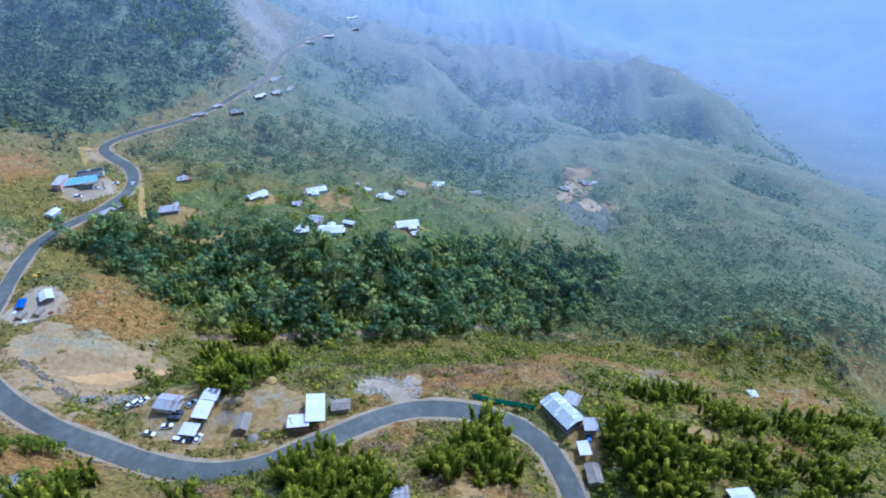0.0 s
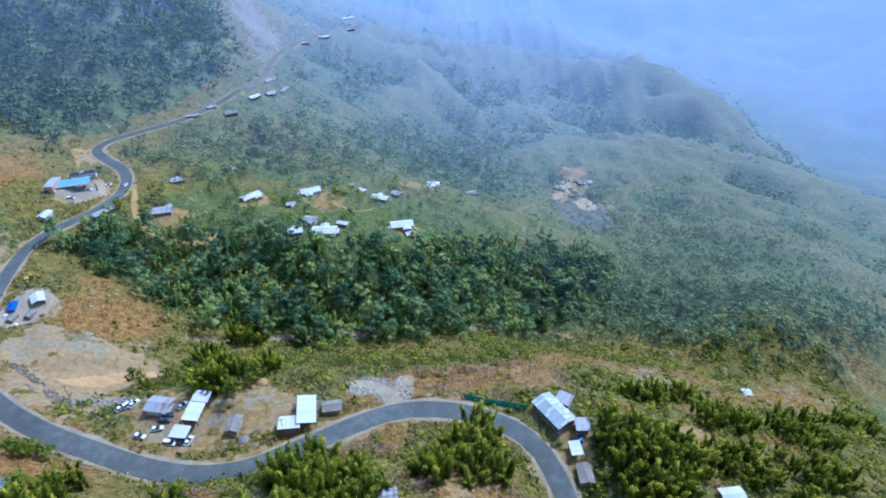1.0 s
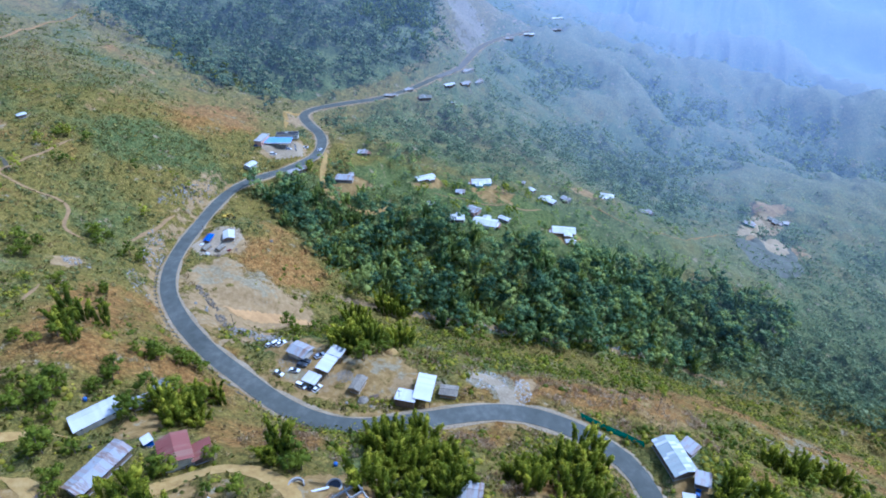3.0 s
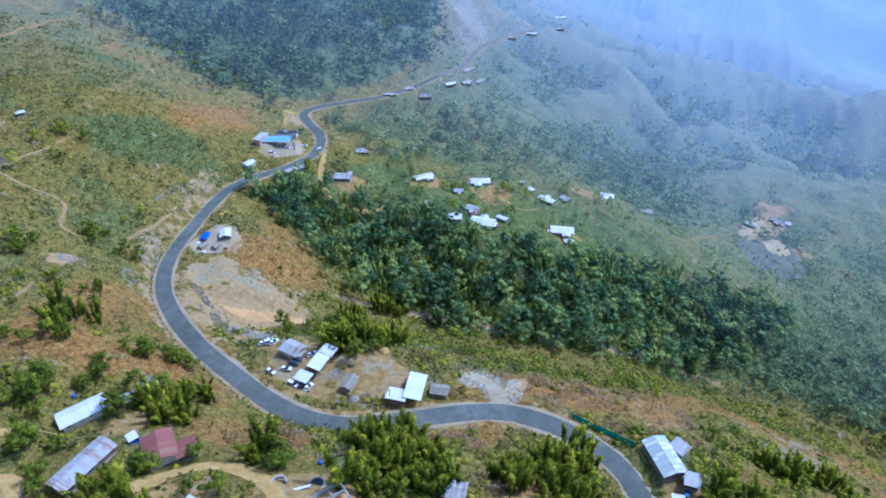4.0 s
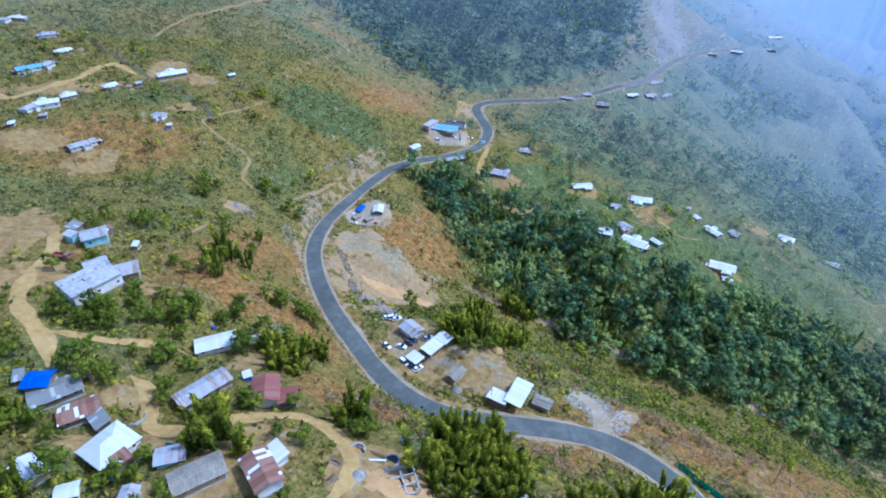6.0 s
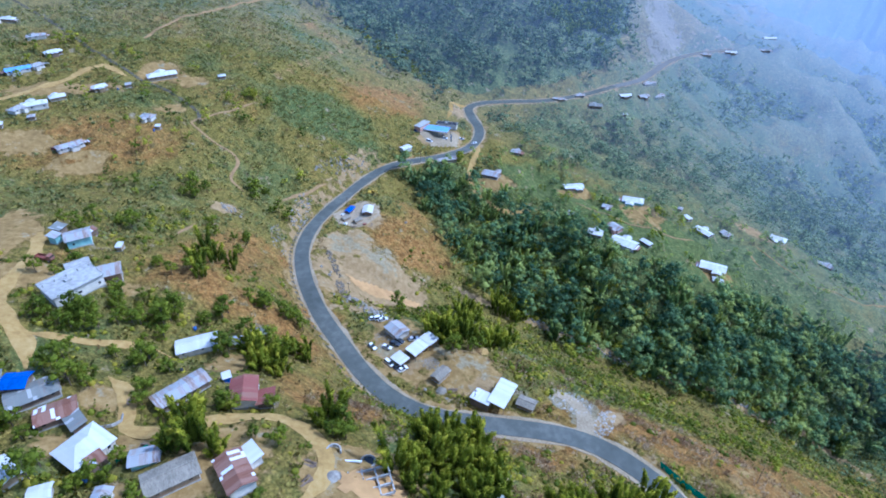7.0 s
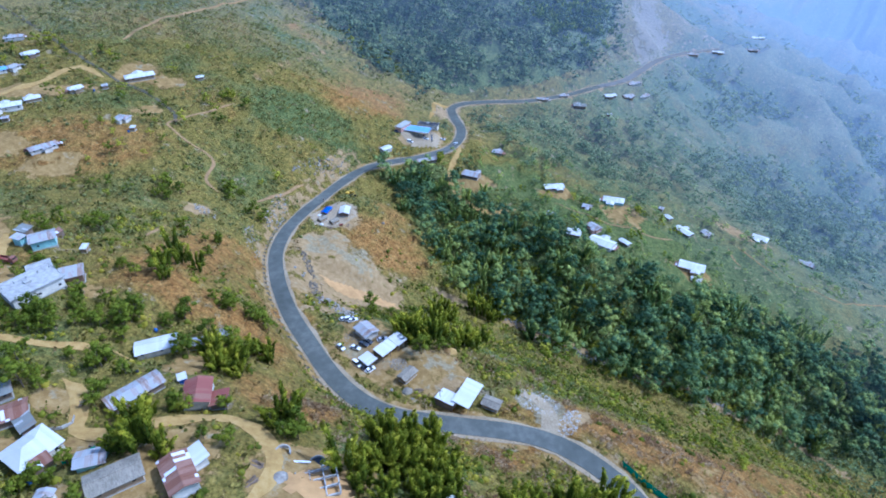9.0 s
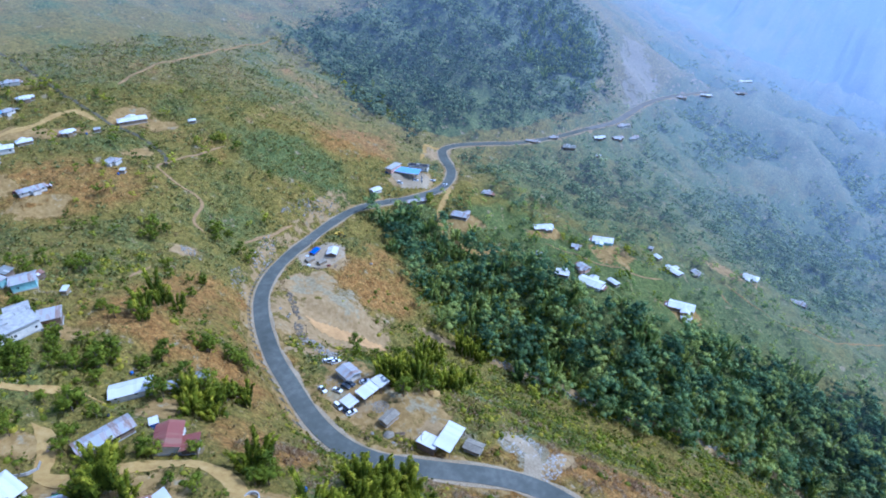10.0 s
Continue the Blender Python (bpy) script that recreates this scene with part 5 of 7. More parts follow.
def house(name, label, x, y, z, turn, L, W, high, roof, tin_kind, wall, group):
    ob = thing(name, x, y, z - 0.1, turn, label, "house" if L * W > 30 else "shed", group)
    rng2 = np.random.RandomState(int(abs(x * 13 + y * 7)) % 9999)
    pitch = {"gable": 0.30, "hip": 0.36, "shed": 0.16, "shed2": 0.12, "canopy": 0.05, "canopy2": 0.06, "flat": 0.0}[roof]
    over = 0.6 if W > 3.5 else 0.25
    lx, wy = L - 2 * over, W - 2 * over
    eave = high - pitch * W / 4
    hl, hw = L / 2, W / 2
    if roof in ("gable", "hip"):
        ridge, inset = eave + pitch * hw, (hw * 0.8 if roof == "hip" else 0.0)
        for s in (-1, 1):
            n = max(1, int(round(L / 2.7))) if roof == "gable" else 1
            for i in range(n):
                x0, x1 = -hl + L * i / n, -hl + L * (i + 1) / n
                lift = rng2.uniform(0, 0.05)
                bm = bmesh.new()
                if roof == "hip":
                    slab(bm, [(-hl, s * hw, eave), (hl, s * hw, eave), (hl - inset, 0, ridge), (-hl + inset, 0, ridge)][::s], 0.1)
                else:
                    slab(bm, [(x0, s * hw, eave + lift - (0.1 if rng2.rand() < 0.2 else 0)), (x1 + 0.08, s * hw, eave + lift), (x1 + 0.08, 0, ridge + lift), (x0, 0, ridge + lift)][::s], 0.1 if tin_kind != "thatch" else 0.28)
                part("roof_sheet", bm, tin_kind, ob)
        if roof == "hip":
            for s in (-1, 1):
                part("hip_end", plate([(s * hl, -s * hw, eave), (s * hl, s * hw, eave), (s * (hl - inset), 0, ridge)], 0.1), tin_kind, ob)
        if tin_kind != "thatch":
            part("ridge_cap", boxed((-hl + inset, -0.16, ridge - 0.04), (hl - inset, 0.16, ridge + 0.07)), tin_kind, ob)
        else:
            part("ridge_roll", boxed((-hl, -0.3, ridge - 0.1), (hl, 0.3, ridge + 0.14), 0.1), tin_kind, ob)
    elif roof == "flat":
        part("roof_slab", boxed((-hl, -hw, eave - 0.25), (hl, hw, eave), 0.04), tin_kind, ob)
        for s in (-1, 1):
            part("parapet", boxed((-hl + 0.05, s * (hw - 0.2) - 0.1, eave), (hl - 0.05, s * (hw - 0.2) + 0.1, eave + 0.16)), "concrete", ob)
            part("parapet", boxed((s * (hl - 0.2) - 0.1, -hw + 0.35, eave), (s * (hl - 0.2) + 0.1, hw - 0.35, eave + 0.16)), "concrete", ob)
        if L > 14:
            part("roof_hatch", boxed((-hl * 0.2, -0.9, eave), (hl * 0.05, 0.9, eave + 0.7), 0.05), "concrete", ob)
            for i in range(5):
                part("column_stub", boxed((-hl + 1 + i * (L - 2) / 4 - 0.15, hw * 0.4 - 0.15, eave), (-hl + 1 + i * (L - 2) / 4 + 0.15, hw * 0.4 + 0.15, eave + 0.9)), "concrete", ob)
    else:
        dz = pitch * W
        part("roof_sheet", plate([(-hl, -hw, eave), (hl, -hw, eave), (hl, hw, eave + dz), (-hl, hw, eave + dz)], 0.1), tin_kind, ob)
        if roof == "canopy":
            for s in (-1, 1):
                part("fascia", boxed((-hl, s * hw - 0.08, eave - 0.6), (hl, s * hw + 0.08, eave + dz * (s + 1) / 2 + 0.06)), "car_white", ob, "white fascia board")
    if roof in ("canopy", "canopy2", "shed2"):
        nx2 = max(2, int(L / 3.2) + 1)
        for i in range(nx2):
            for s in (-1, 1):
                px = -hl + 0.4 + i * (L - 0.8) / (nx2 - 1)
                part("post", boxed((px - 0.09, s * (hw - 0.4) - 0.09, -0.6), (px + 0.09, s * (hw - 0.4) + 0.09, eave + (pitch * W if s > 0 else 0) - 0.08)), "timber", ob)
        if roof == "shed2":
            part("back_wall", boxed((-hl + 0.4, hw - 0.55, -0.4), (hl - 0.4, hw - 0.45, eave + pitch * W - 0.4)), wall, ob)
        if roof == "canopy":
            for i in range(2):
                px = -hl / 2 + i * hl
                pump = part("fuel_pump", boxed((px - 0.4, -0.3, -0.1), (px + 0.4, 0.3, 1.6), 0.06), "red_tin", ob, "red fuel pump")
                part("pump_face", boxed((px - 0.3, -0.33, 0.9), (px + 0.3, 0.33, 1.4)), "car_white", pump)
        return ob
    # four walls and a plinth
    top = eave - 0.02
    rise = {"gable": pitch * (hw - over), "shed": pitch * wy, "hip": 0, "flat": -0.2}[roof]
    for s in (-1, 1):
        t2 = top + (rise if roof == "shed" and s > 0 else 0) + pitch * over * (1 if roof in ("gable", "hip") else 0) - 0.12
        part("long_wall", boxed((-lx / 2, s * wy / 2 - 0.06, 0.3), (lx / 2, s * wy / 2 + 0.06, t2)), wall, ob)
        bm = bmesh.new()
        sx = s * (lx / 2 - 0.06)
        if roof == "gable":
            prof = [(-wy / 2 + 0.06, 0.3), (wy / 2 - 0.06, 0.3), (wy / 2 - 0.06, top + 0.02), (0, top + rise + pitch * over - 0.2), (-wy / 2 + 0.06, top + 0.02)]
        else:
            prof = [(-wy / 2 + 0.06, 0.3), (wy / 2 - 0.06, 0.3), (wy / 2 - 0.06, top - 0.14 + max(rise, 0)), (-wy / 2 + 0.06, top - 0.14)]
        a = [bm.verts.new((sx - 0.05, u, v)) for u, v in prof]
        b = [bm.verts.new((sx + 0.05, u, v)) for u, v in prof]
        bm.faces.new(a)
        bm.faces.new(b[::-1])
        for i in range(len(prof)):
            bm.faces.new((a[i], b[i], b[(i + 1) % len(prof)], a[(i + 1) % len(prof)]))
        part("end_wall", bm, wall, ob)
    if group in ("village houses", "hillside houses", "far roadside houses") and L * W > 34 and roof in ("gable", "hip"):
        # a lower cross wing or porch on one side, and a small back porch
        s, wx, ww, wl = rng2.choice((-1, 1)), rng2.uniform(-0.25, 0.25) * L, L * rng2.uniform(0.3, 0.42), W * rng2.uniform(0.3, 0.5)
        low = eave - 0.12
        for k in (-1, 1):
            part("wing_roof", plate([(wx, s * (hw - W * 0.3), low + pitch * ww * 0.45), (wx, s * (hw + wl), low + pitch * ww * 0.45), (wx + k * ww / 2, s * (hw + wl), low), (wx + k * ww / 2, s * (hw - W * 0.1), low)][::k * s], 0.08), tin_kind, ob)
        y0, y1 = sorted((s * (wy / 2 + 0.07), s * (hw + wl - 0.35)))
        part("wing_wall", boxed((wx - ww / 2 + 0.3, y0, -1.2), (wx + ww / 2 - 0.3, y1, low - 0.1)), wall, ob)
        if rng2.rand() < 0.7:
            e, d2 = rng2.choice((-1, 1)), rng2.uniform(1.6, 2.8)
            part("porch_roof", plate([(e * (hl + d2), -hw * 0.7, eave - 0.75), (e * (hl + d2), hw * 0.5, eave - 0.75), (e * (hl - 0.3), hw * 0.5, eave - 0.2), (e * (hl - 0.3), -hw * 0.7, eave - 0.2)][::-e], 0.07), rng2.choice(("worn_tin", "grey_tin", "rust_tin")), ob, "worn porch roof sheet")
            for yy in (-hw * 0.6, hw * 0.4):
                part("porch_post", boxed((e * (hl + d2 - 0.2) - 0.07, yy - 0.07, -1.2), (e * (hl + d2 - 0.2) + 0.07, yy + 0.07, eave - 0.82)), "timber", ob)
    part("plinth", boxed((-lx / 2 - 0.12, -wy / 2 - 0.12, -1.8), (lx / 2 + 0.12, wy / 2 + 0.12, 0.3), 0.03), "concrete", ob, "rough concrete plinth")
    if L * W > 14 and top > 1.9:
        for s in (-1, 1):
            openings(ob, rng2, lx, wy, 0.3, top, s)
    return ob


for q in LOTS:
    house(*q)


# ---- road drain, vehicles, rocks, works ----
def offset_line(line, off):
    p = np.array(line, float)
    tan = np.gradient(p[:, :2], axis=0)
    tan /= np.linalg.norm(tan, axis=1)[:, None]
    p[:, :2] += np.c_[-tan[:, 1], tan[:, 0]] * off
    return p


def wall_run(name, line, half, top, low, material, label, category):
    """A low masonry wall along a line, in lengths with uneven tops."""
    ob = new(name)
    tagged(ob, label, category, kind="structure")
    rs2 = np.random.RandomState(4)
    for a, b in zip(line[:-1], line[1:]):
        d = b - a
        n = np.array([-d[1], d[0]]) / np.hypot(d[0], d[1]) * half
        t2 = rs2.uniform(-0.02, 0.02)
        bm = bmesh.new()
        slab(bm, [(a[0] - n[0], a[1] - n[1], a[2] + top + t2), (b[0] - n[0], b[1] - n[1], b[2] + top + t2), (b[0] + n[0], b[1] + n[1], b[2] + top + t2), (a[0] + n[0], a[1] + n[1], a[2] + top + t2)], top - low)
        part("wall_length", bm, material, ob)
    return ob


inner = [q for q in offset_line(ROAD_LINE, -(ROAD_HALF + 2.3)) if -206 < q[0] < -52 and q[1] < 200]
wall_run("drain_wall", inner, 0.22, 0.42, -0.9, "dark_rock", "weathered grey masonry drain wall along the road", "drain")
wall_run("drain_channel", [q for q in offset_line(ROAD_LINE, -(ROAD_HALF + 1.75)) if -206 < q[0] < -52 and q[1] < 200], 0.42, 0.06, -0.6, "ditch", "dark open drain beside the road", "drain")


def lathe(profile, sides=10):
    """A turned shape: (radius, height) pairs."""
    bm = bmesh.new()
    rings = [[bm.verts.new((r * math.cos(6.2832 * i / sides), r * math.sin(6.2832 * i / sides), z)) for i in range(sides)] for r, z in profile]
    for a, b in zip(rings[:-1], rings[1:]):
        for i in range(sides):
            bm.faces.new((a[i], a[(i + 1) % sides], b[(i + 1) % sides], b[i]))
    bm.faces.new(rings[0][::-1])
    bm.faces.new(rings[-1])
    return bm


def wheel(parent, x, y, r=0.33, w=0.22):
    bm = lathe([(r * 0.9, -w / 2), (r, -w / 4), (r, w / 4), (r * 0.9, w / 2)], 12)
    bmesh.ops.transform(bm, matrix=pose(x, y, r, 90, 0, 0), verts=bm.verts)
    t = part("wheel", bm, "rubber", parent)
    bm = lathe([(r * 0.55, -w / 2 - 0.01), (r * 0.55, w / 2 + 0.01)], 10)
    bmesh.ops.transform(bm, matrix=pose(x, y, r, 90, 0, 0), verts=bm.verts)
    part("rim", bm, "concrete", t)


def prism(profile, half, material, name, parent, label="", bevel=0.05, taper=1.0):
    """A side profile (x, z) pulled out across, narrower at the top by taper."""
    bm = bmesh.new()
    zs = [z for _, z in profile]
    lo, hi = min(zs), max(zs)
    rows = []
    for s in (-1, 1):
        rows.append([bm.verts.new((x, s * half * (1 + (taper - 1) * (z - lo) / (hi - lo)), z)) for x, z in profile])
    bm.faces.new(rows[0])
    bm.faces.new(rows[1][::-1])
    n = len(profile)
    for i in range(n):
        bm.faces.new((rows[0][i], rows[0][(i + 1) % n], rows[1][(i + 1) % n], rows[1][i]))
    if bevel:
        bmesh.ops.bevel(bm, geom=bm.edges[:], offset=bevel, segments=2, affect="EDGES")
    return part(name, bm, material, parent, label)


def car(x, y, turn, paint, label, van=False):
    ob = thing("car" if not van else "van", x, y, height(x, y) + 0.02, turn, label, "car", "parked vehicles")
    top = 1.85 if van else 1.45
    prism([(-2.05, 0.3), (2.05, 0.3), (2.1, 0.62), (1.95, 0.85), (0.95, 0.95), (-1.75, 0.98), (-2.08, 0.85)], 0.84, paint, "body", ob, bevel=0.06, taper=0.97)
    cab = [(-1.85, 0.94), (1.0, 0.9), (0.35, top - 0.04), (-0.2, top), (-1.5, top)] if not van else [(-1.95, 0.94), (1.45, 0.9), (1.0, top - 0.04), (0.6, top), (-1.9, top)]
    glass = prism(cab, 0.80, "glass", "glasshouse", ob, bevel=0.03, taper=0.86)
    r = part("roof_panel", boxed((cab[-1][0] + 0.05, -0.66, top - 0.05), (cab[-2][0] - 0.05, 0.66, top + 0.03), 0.03), paint, ob)
    for px in (-1.3, 1.3):
        for s in (-1, 1):
            wheel(ob, px, s * 0.8)
    for s in (-1, 1):
        part("headlight", boxed((2.02, s * 0.6 - 0.16, 0.62), (2.12, s * 0.6 + 0.16, 0.76), 0.02), "car_white", ob)
        part("tail_light", boxed((-2.12, s * 0.65 - 0.12, 0.66), (-2.03, s * 0.65 + 0.12, 0.84), 0.02), "red_tin", ob)
    return ob


car(-114, 147.5, 60, "car_white", "white car parked in the roadside yard")
car(-111.4, 148, 60, "car_white", "white car parked in the roadside yard", True)
car(-108.8, 147.6, 60, "car_white", "white car parked in the roadside yard")
car(-100.5, 132.6, -10, "car_white", "white car parked near the road edge")
car(-96, 136, 15, "car_white", "white car parked on grey rubble")
car(-94.5, 139.2, 10, "car_dark", "dark car parked beside the workshop")
car(-94, 141.2, 8, "car_dark", "dark car parked beside the workshop")
car(-90.3, 145.5, 55, "car_white", "white car parked between the sheds")
car(-89.8, 130.3, -8, "car_white", "white car parked at the carport", True)
car(-86, 131.5, 75, "car_dark", "dark car parked under the carport")
car(-83.6, 131.2, 75, "car_white", "white car parked under the carport")
car(-205.6, 351.5, 80, "car_white", "white car on the tarred road bend")
car(-219, 333.5, 20, "car_white", "white car on the fuel station forecourt")
car(-239, 326, 20, "car_blue", "blue car parked at the fuel station")
car(-224, 322, 15, "car_white", "pale car parked by the fuel station", True)
car(-214, 347, 35, "car_white", "pale car parked behind the forecourt")
car(48.5, 132.6, 80, "car_blue", "blue car parked beside the small carport")
car(-289, 112, 30, "red_tin", "red car parked by the hillside house")


def truck(x, y, turn, paint, label):
    ob = thing("truck", x, y, height(x, y), turn, label, "truck", "parked vehicles")
    part("chassis", boxed((-3.2, -0.8, 0.55), (3.0, 0.8, 0.8), 0.04), "dark", ob)
    cab = prism([(1.6, 0.6), (3.2, 0.6), (3.25, 1.5), (2.95, 2.5), (1.6, 2.5)], 1.05, paint, "cab", ob, taper=0.94)
    part("windscreen", boxed((2.98, -0.85, 1.55), (3.2, 0.85, 2.2), 0.02), "glass", cab)
    bm = bmesh.new()
    box(bm, (-3.3, -1.1, 0.8), (1.5, 1.1, 0.92))
    for lo, hi in (((-3.3, -1.1, 0.92), (1.5, -1.0, 1.7)), ((-3.3, 1.0, 0.92), (1.5, 1.1, 1.7)), ((-3.3, -1.0, 0.92), (-3.2, 1.0, 1.7)), ((1.4, -1.0, 0.92), (1.5, 1.0, 1.7))):
        box(bm, lo, hi)
    part("load_bed", bm, paint, ob)
    for px in (-2.4, -1.3, 2.3):
        for s in (-1, 1):
            wheel(ob, px, s * 0.9, 0.48, 0.28)


truck(-181.5, 62, 25, "red_tin", "small red tipper truck by the concrete house")


def excavator(x, y, turn):
    ob = thing("excavator", x, y, height(x, y), turn, "yellow tracked excavator parked by the road", "excavator")
    for s in (-1, 1):
        prism([(-1.7, 0.25), (-1.4, 0.0), (1.4, 0.0), (1.7, 0.25), (1.4, 0.75), (-1.4, 0.75)], 0.28, "rubber", "track", ob).location = (0, s * 1.05, 0)
    part("turntable", boxed((-0.9, -0.9, 0.6), (0.9, 0.9, 0.95), 0.05), "dark", ob)
    part("engine_house", boxed((-1.9, -1.2, 0.95), (0.3, 1.2, 1.9), 0.12), "yellow", ob)
    cab = part("cab", boxed((0.25, 0.1, 0.95), (1.6, 1.15, 2.6), 0.1), "yellow", ob)
    part("cab_glass", boxed((0.35, 0.06, 1.6), (1.64, 1.19, 2.45), 0.04), "glass", cab)
    for n, a, b, w in (("boom", (1.2, -0.4, 1.4), (3.6, -0.4, 3.5), 0.24), ("dipper", (3.5, -0.4, 3.5), (4.6, -0.4, 1.3), 0.18)):
        d = Vector(b) - Vector(a)
        m = Matrix.Translation(a) @ d.to_track_quat("X", "Z").to_matrix().to_4x4()
        part(n, boxed((0, -w, -w), (d.length, w, w), 0.06, m), "yellow", ob)
    prism([(4.2, 1.3), (4.9, 1.4), (4.8, 0.5), (4.2, 0.4), (3.9, 0.8)], 0.45, "dark", "bucket", ob).location = (0, -0.4, 0)


excavator(-203.5, 240, 20)


def boulder_mesh(seed):
    rs2 = np.random.RandomState(seed)
    bm = bmesh.new()
    bmesh.ops.create_icosphere(bm, subdivisions=1, radius=0.5)
    for v in bm.verts:
        v.co *= rs2.uniform(0.7, 1.15)
        v.co.z *= 0.7
    return bm


def rubble(name, label, x, y, rx, ry, turn, n, lo, hi, seed, material="rock"):
    """A spread of broken stone, too many to count."""
    rs2 = np.random.RandomState(seed)
    bm0 = boulder_mesh(seed)
    base = np.array([[v.co[:] for v in f.verts] for f in bm0.faces]).reshape(-1, 3)
    bm0.free()
    out = []
    for i in range(n):
        a, r = rs2.uniform(0, 6.28), math.sqrt(rs2.uniform(0, 1))
        u, v = rx * r * math.cos(a), ry * r * math.sin(a)
        px, py = x + u * math.cos(radians(turn)) - v * math.sin(radians(turn)), y + u * math.sin(radians(turn)) + v * math.cos(radians(turn))
        b, s = rs2.uniform(0, 6.28), lo + (hi - lo) * rs2.uniform(0, 1) ** 2
        rot = np.array([[math.cos(b), -math.sin(b), 0], [math.sin(b), math.cos(b), 0], [0, 0, 1]])
        out.append(base @ rot.T * s * rs2.uniform(0.8, 1.2, 3) + [px, py, height(px, py) + s * 0.1])
    ob = new(name, fast_mesh(name, np.concatenate(out), 3, material))
    return tagged(ob, label, "rubble", kind="stuff")


def fast_mesh(name, verts, sides, material):
    """verts (n, 3) taken in order, so many to a face."""
    me = bpy.data.meshes.new(name)
    n = len(verts)
    me.vertices.add(n)
    me.vertices.foreach_set("co", np.asarray(verts, np.float32).ravel())
    me.loops.add(n)
    me.loops.foreach_set("vertex_index", np.arange(n, dtype=np.int32))
    me.polygons.add(n // sides)
    me.polygons.foreach_set("loop_start", np.arange(0, n, sides, dtype=np.int32))
    me.update(calc_edges=True)
    me.validate()
    me.materials.append(M[material])
    return me


rubble("quarry_rubble", "grey broken rock at the foot of the cut slope", -126, 156, 17, 3, -14, 260, 0.5, 1.7, 1)
rubble("stream_boulders", "pale boulders along the stream bed", -60, 256, 50, 3, 12, 260, 0.6, 2.0, 2)
rubble("stream_boulders", "pale boulders along the lower stream bed", 10, 284, 40, 3, 30, 220, 0.6, 2.2, 3)
rubble("cut_slope_stones", "loose stones on the rocky road cutting", -211, 193, 4, 18, 35, 150, 0.3, 1.8, 4)
rubble("junction_stones", "crushed pale stone at the side road", -27, 160, 9, 8, 40, 420, 0.25, 0.9, 5, "pale_rock")
rubble("junction_stones", "crushed pale stone tipped beside the side road", -13, 158, 3.5, 11, 10, 260, 0.25, 1.0, 15, "pale_rock")
rubble("yard_rubble", "grey stone chips in the vehicle yard", -101, 139.5, 4, 3, 0, 160, 0.2, 0.6, 6)
rubble("excavation_boulders", "dark boulders along the edge of the excavated ground", -166, 173, 11, 1.8, -28, 110, 0.5, 2.0, 7, "dark_rock")
rubble("excavation_boulders", "dark boulders fallen below the road edge", -148, 161, 9, 2.2, -34, 110, 0.5, 2.2, 17, "dark_rock")
rubble("cutting_rocks", "broken tan rock face above the road", -231, 246, 5, 24, 0, 170, 0.4, 2.2, 9)
rubble("cutting_rocks", "broken rock above the inner road bend", -190, 160, 3, 14, 55, 90, 0.3, 1.5, 10)
rubble("path_stones", "pale rock outcrop on the hillside", -209, 150, 6, 3, 10, 70, 0.5, 1.6, 8)

for i, (bx, by, s) in enumerate([(-163, 163, 2.2), (-160, 165.5, 1.8), (-157.5, 162.5, 2.6), (-139, 156, 2.4), (-136, 153, 2.0), (-141, 150.5, 1.7), (-134, 148, 2.3), (-130, 147, 1.6), (-172, 235, 2.4), (-66, 130, 1.5), (-61, 129, 1.3), (-70, 128, 1.7)]):
    ob = part("boulder", boulder_mesh(30 + i), "rock")
    ob.matrix_world = Matrix.LocRotScale((bx, by, height(bx, by) + 0.15 * s), Euler((0, 0, i * 1.3)), (s, s * 0.8, s * 0.9))
    tagged(ob, "grey-brown boulder on bare excavated ground", "boulder", "boulders")


def heap(name, x, y, r, h, material, label):
    bm = lathe([(r * 1.05, -0.3), (r * 0.8, h * 0.3), (r * 0.45, h * 0.75), (r * 0.12, h)], 14)
    rs2 = np.random.RandomState(int(abs(x)))
    for v in bm.verts:
        v.co.x *= rs2.uniform(0.85, 1.2)
        v.co.y *= rs2.uniform(0.85, 1.2)
    ob = part(name, bm, material, smooth=True)
    ob.location = (x, y, height(x, y))
    return tagged(ob, label, "heap")


rubble("gravel_spread", "dark grey gravel tipped beside the open shed", -76.8, 139.5, 3.6, 3.2, 20, 420, 0.2, 0.55, 21)
heap("sand_mound", -41, 61, 2.0, 0.8, "rock", "heap of dark wet sand at the building site")
heap("earth_mound", -66, 158, 3.0, 1.5, "dirt", "heap of bare earth at the yard edge")
heap("straw_mound", -65, 131, 2.2, 1.3, "thatch", "heap of brown straw beside the hut")


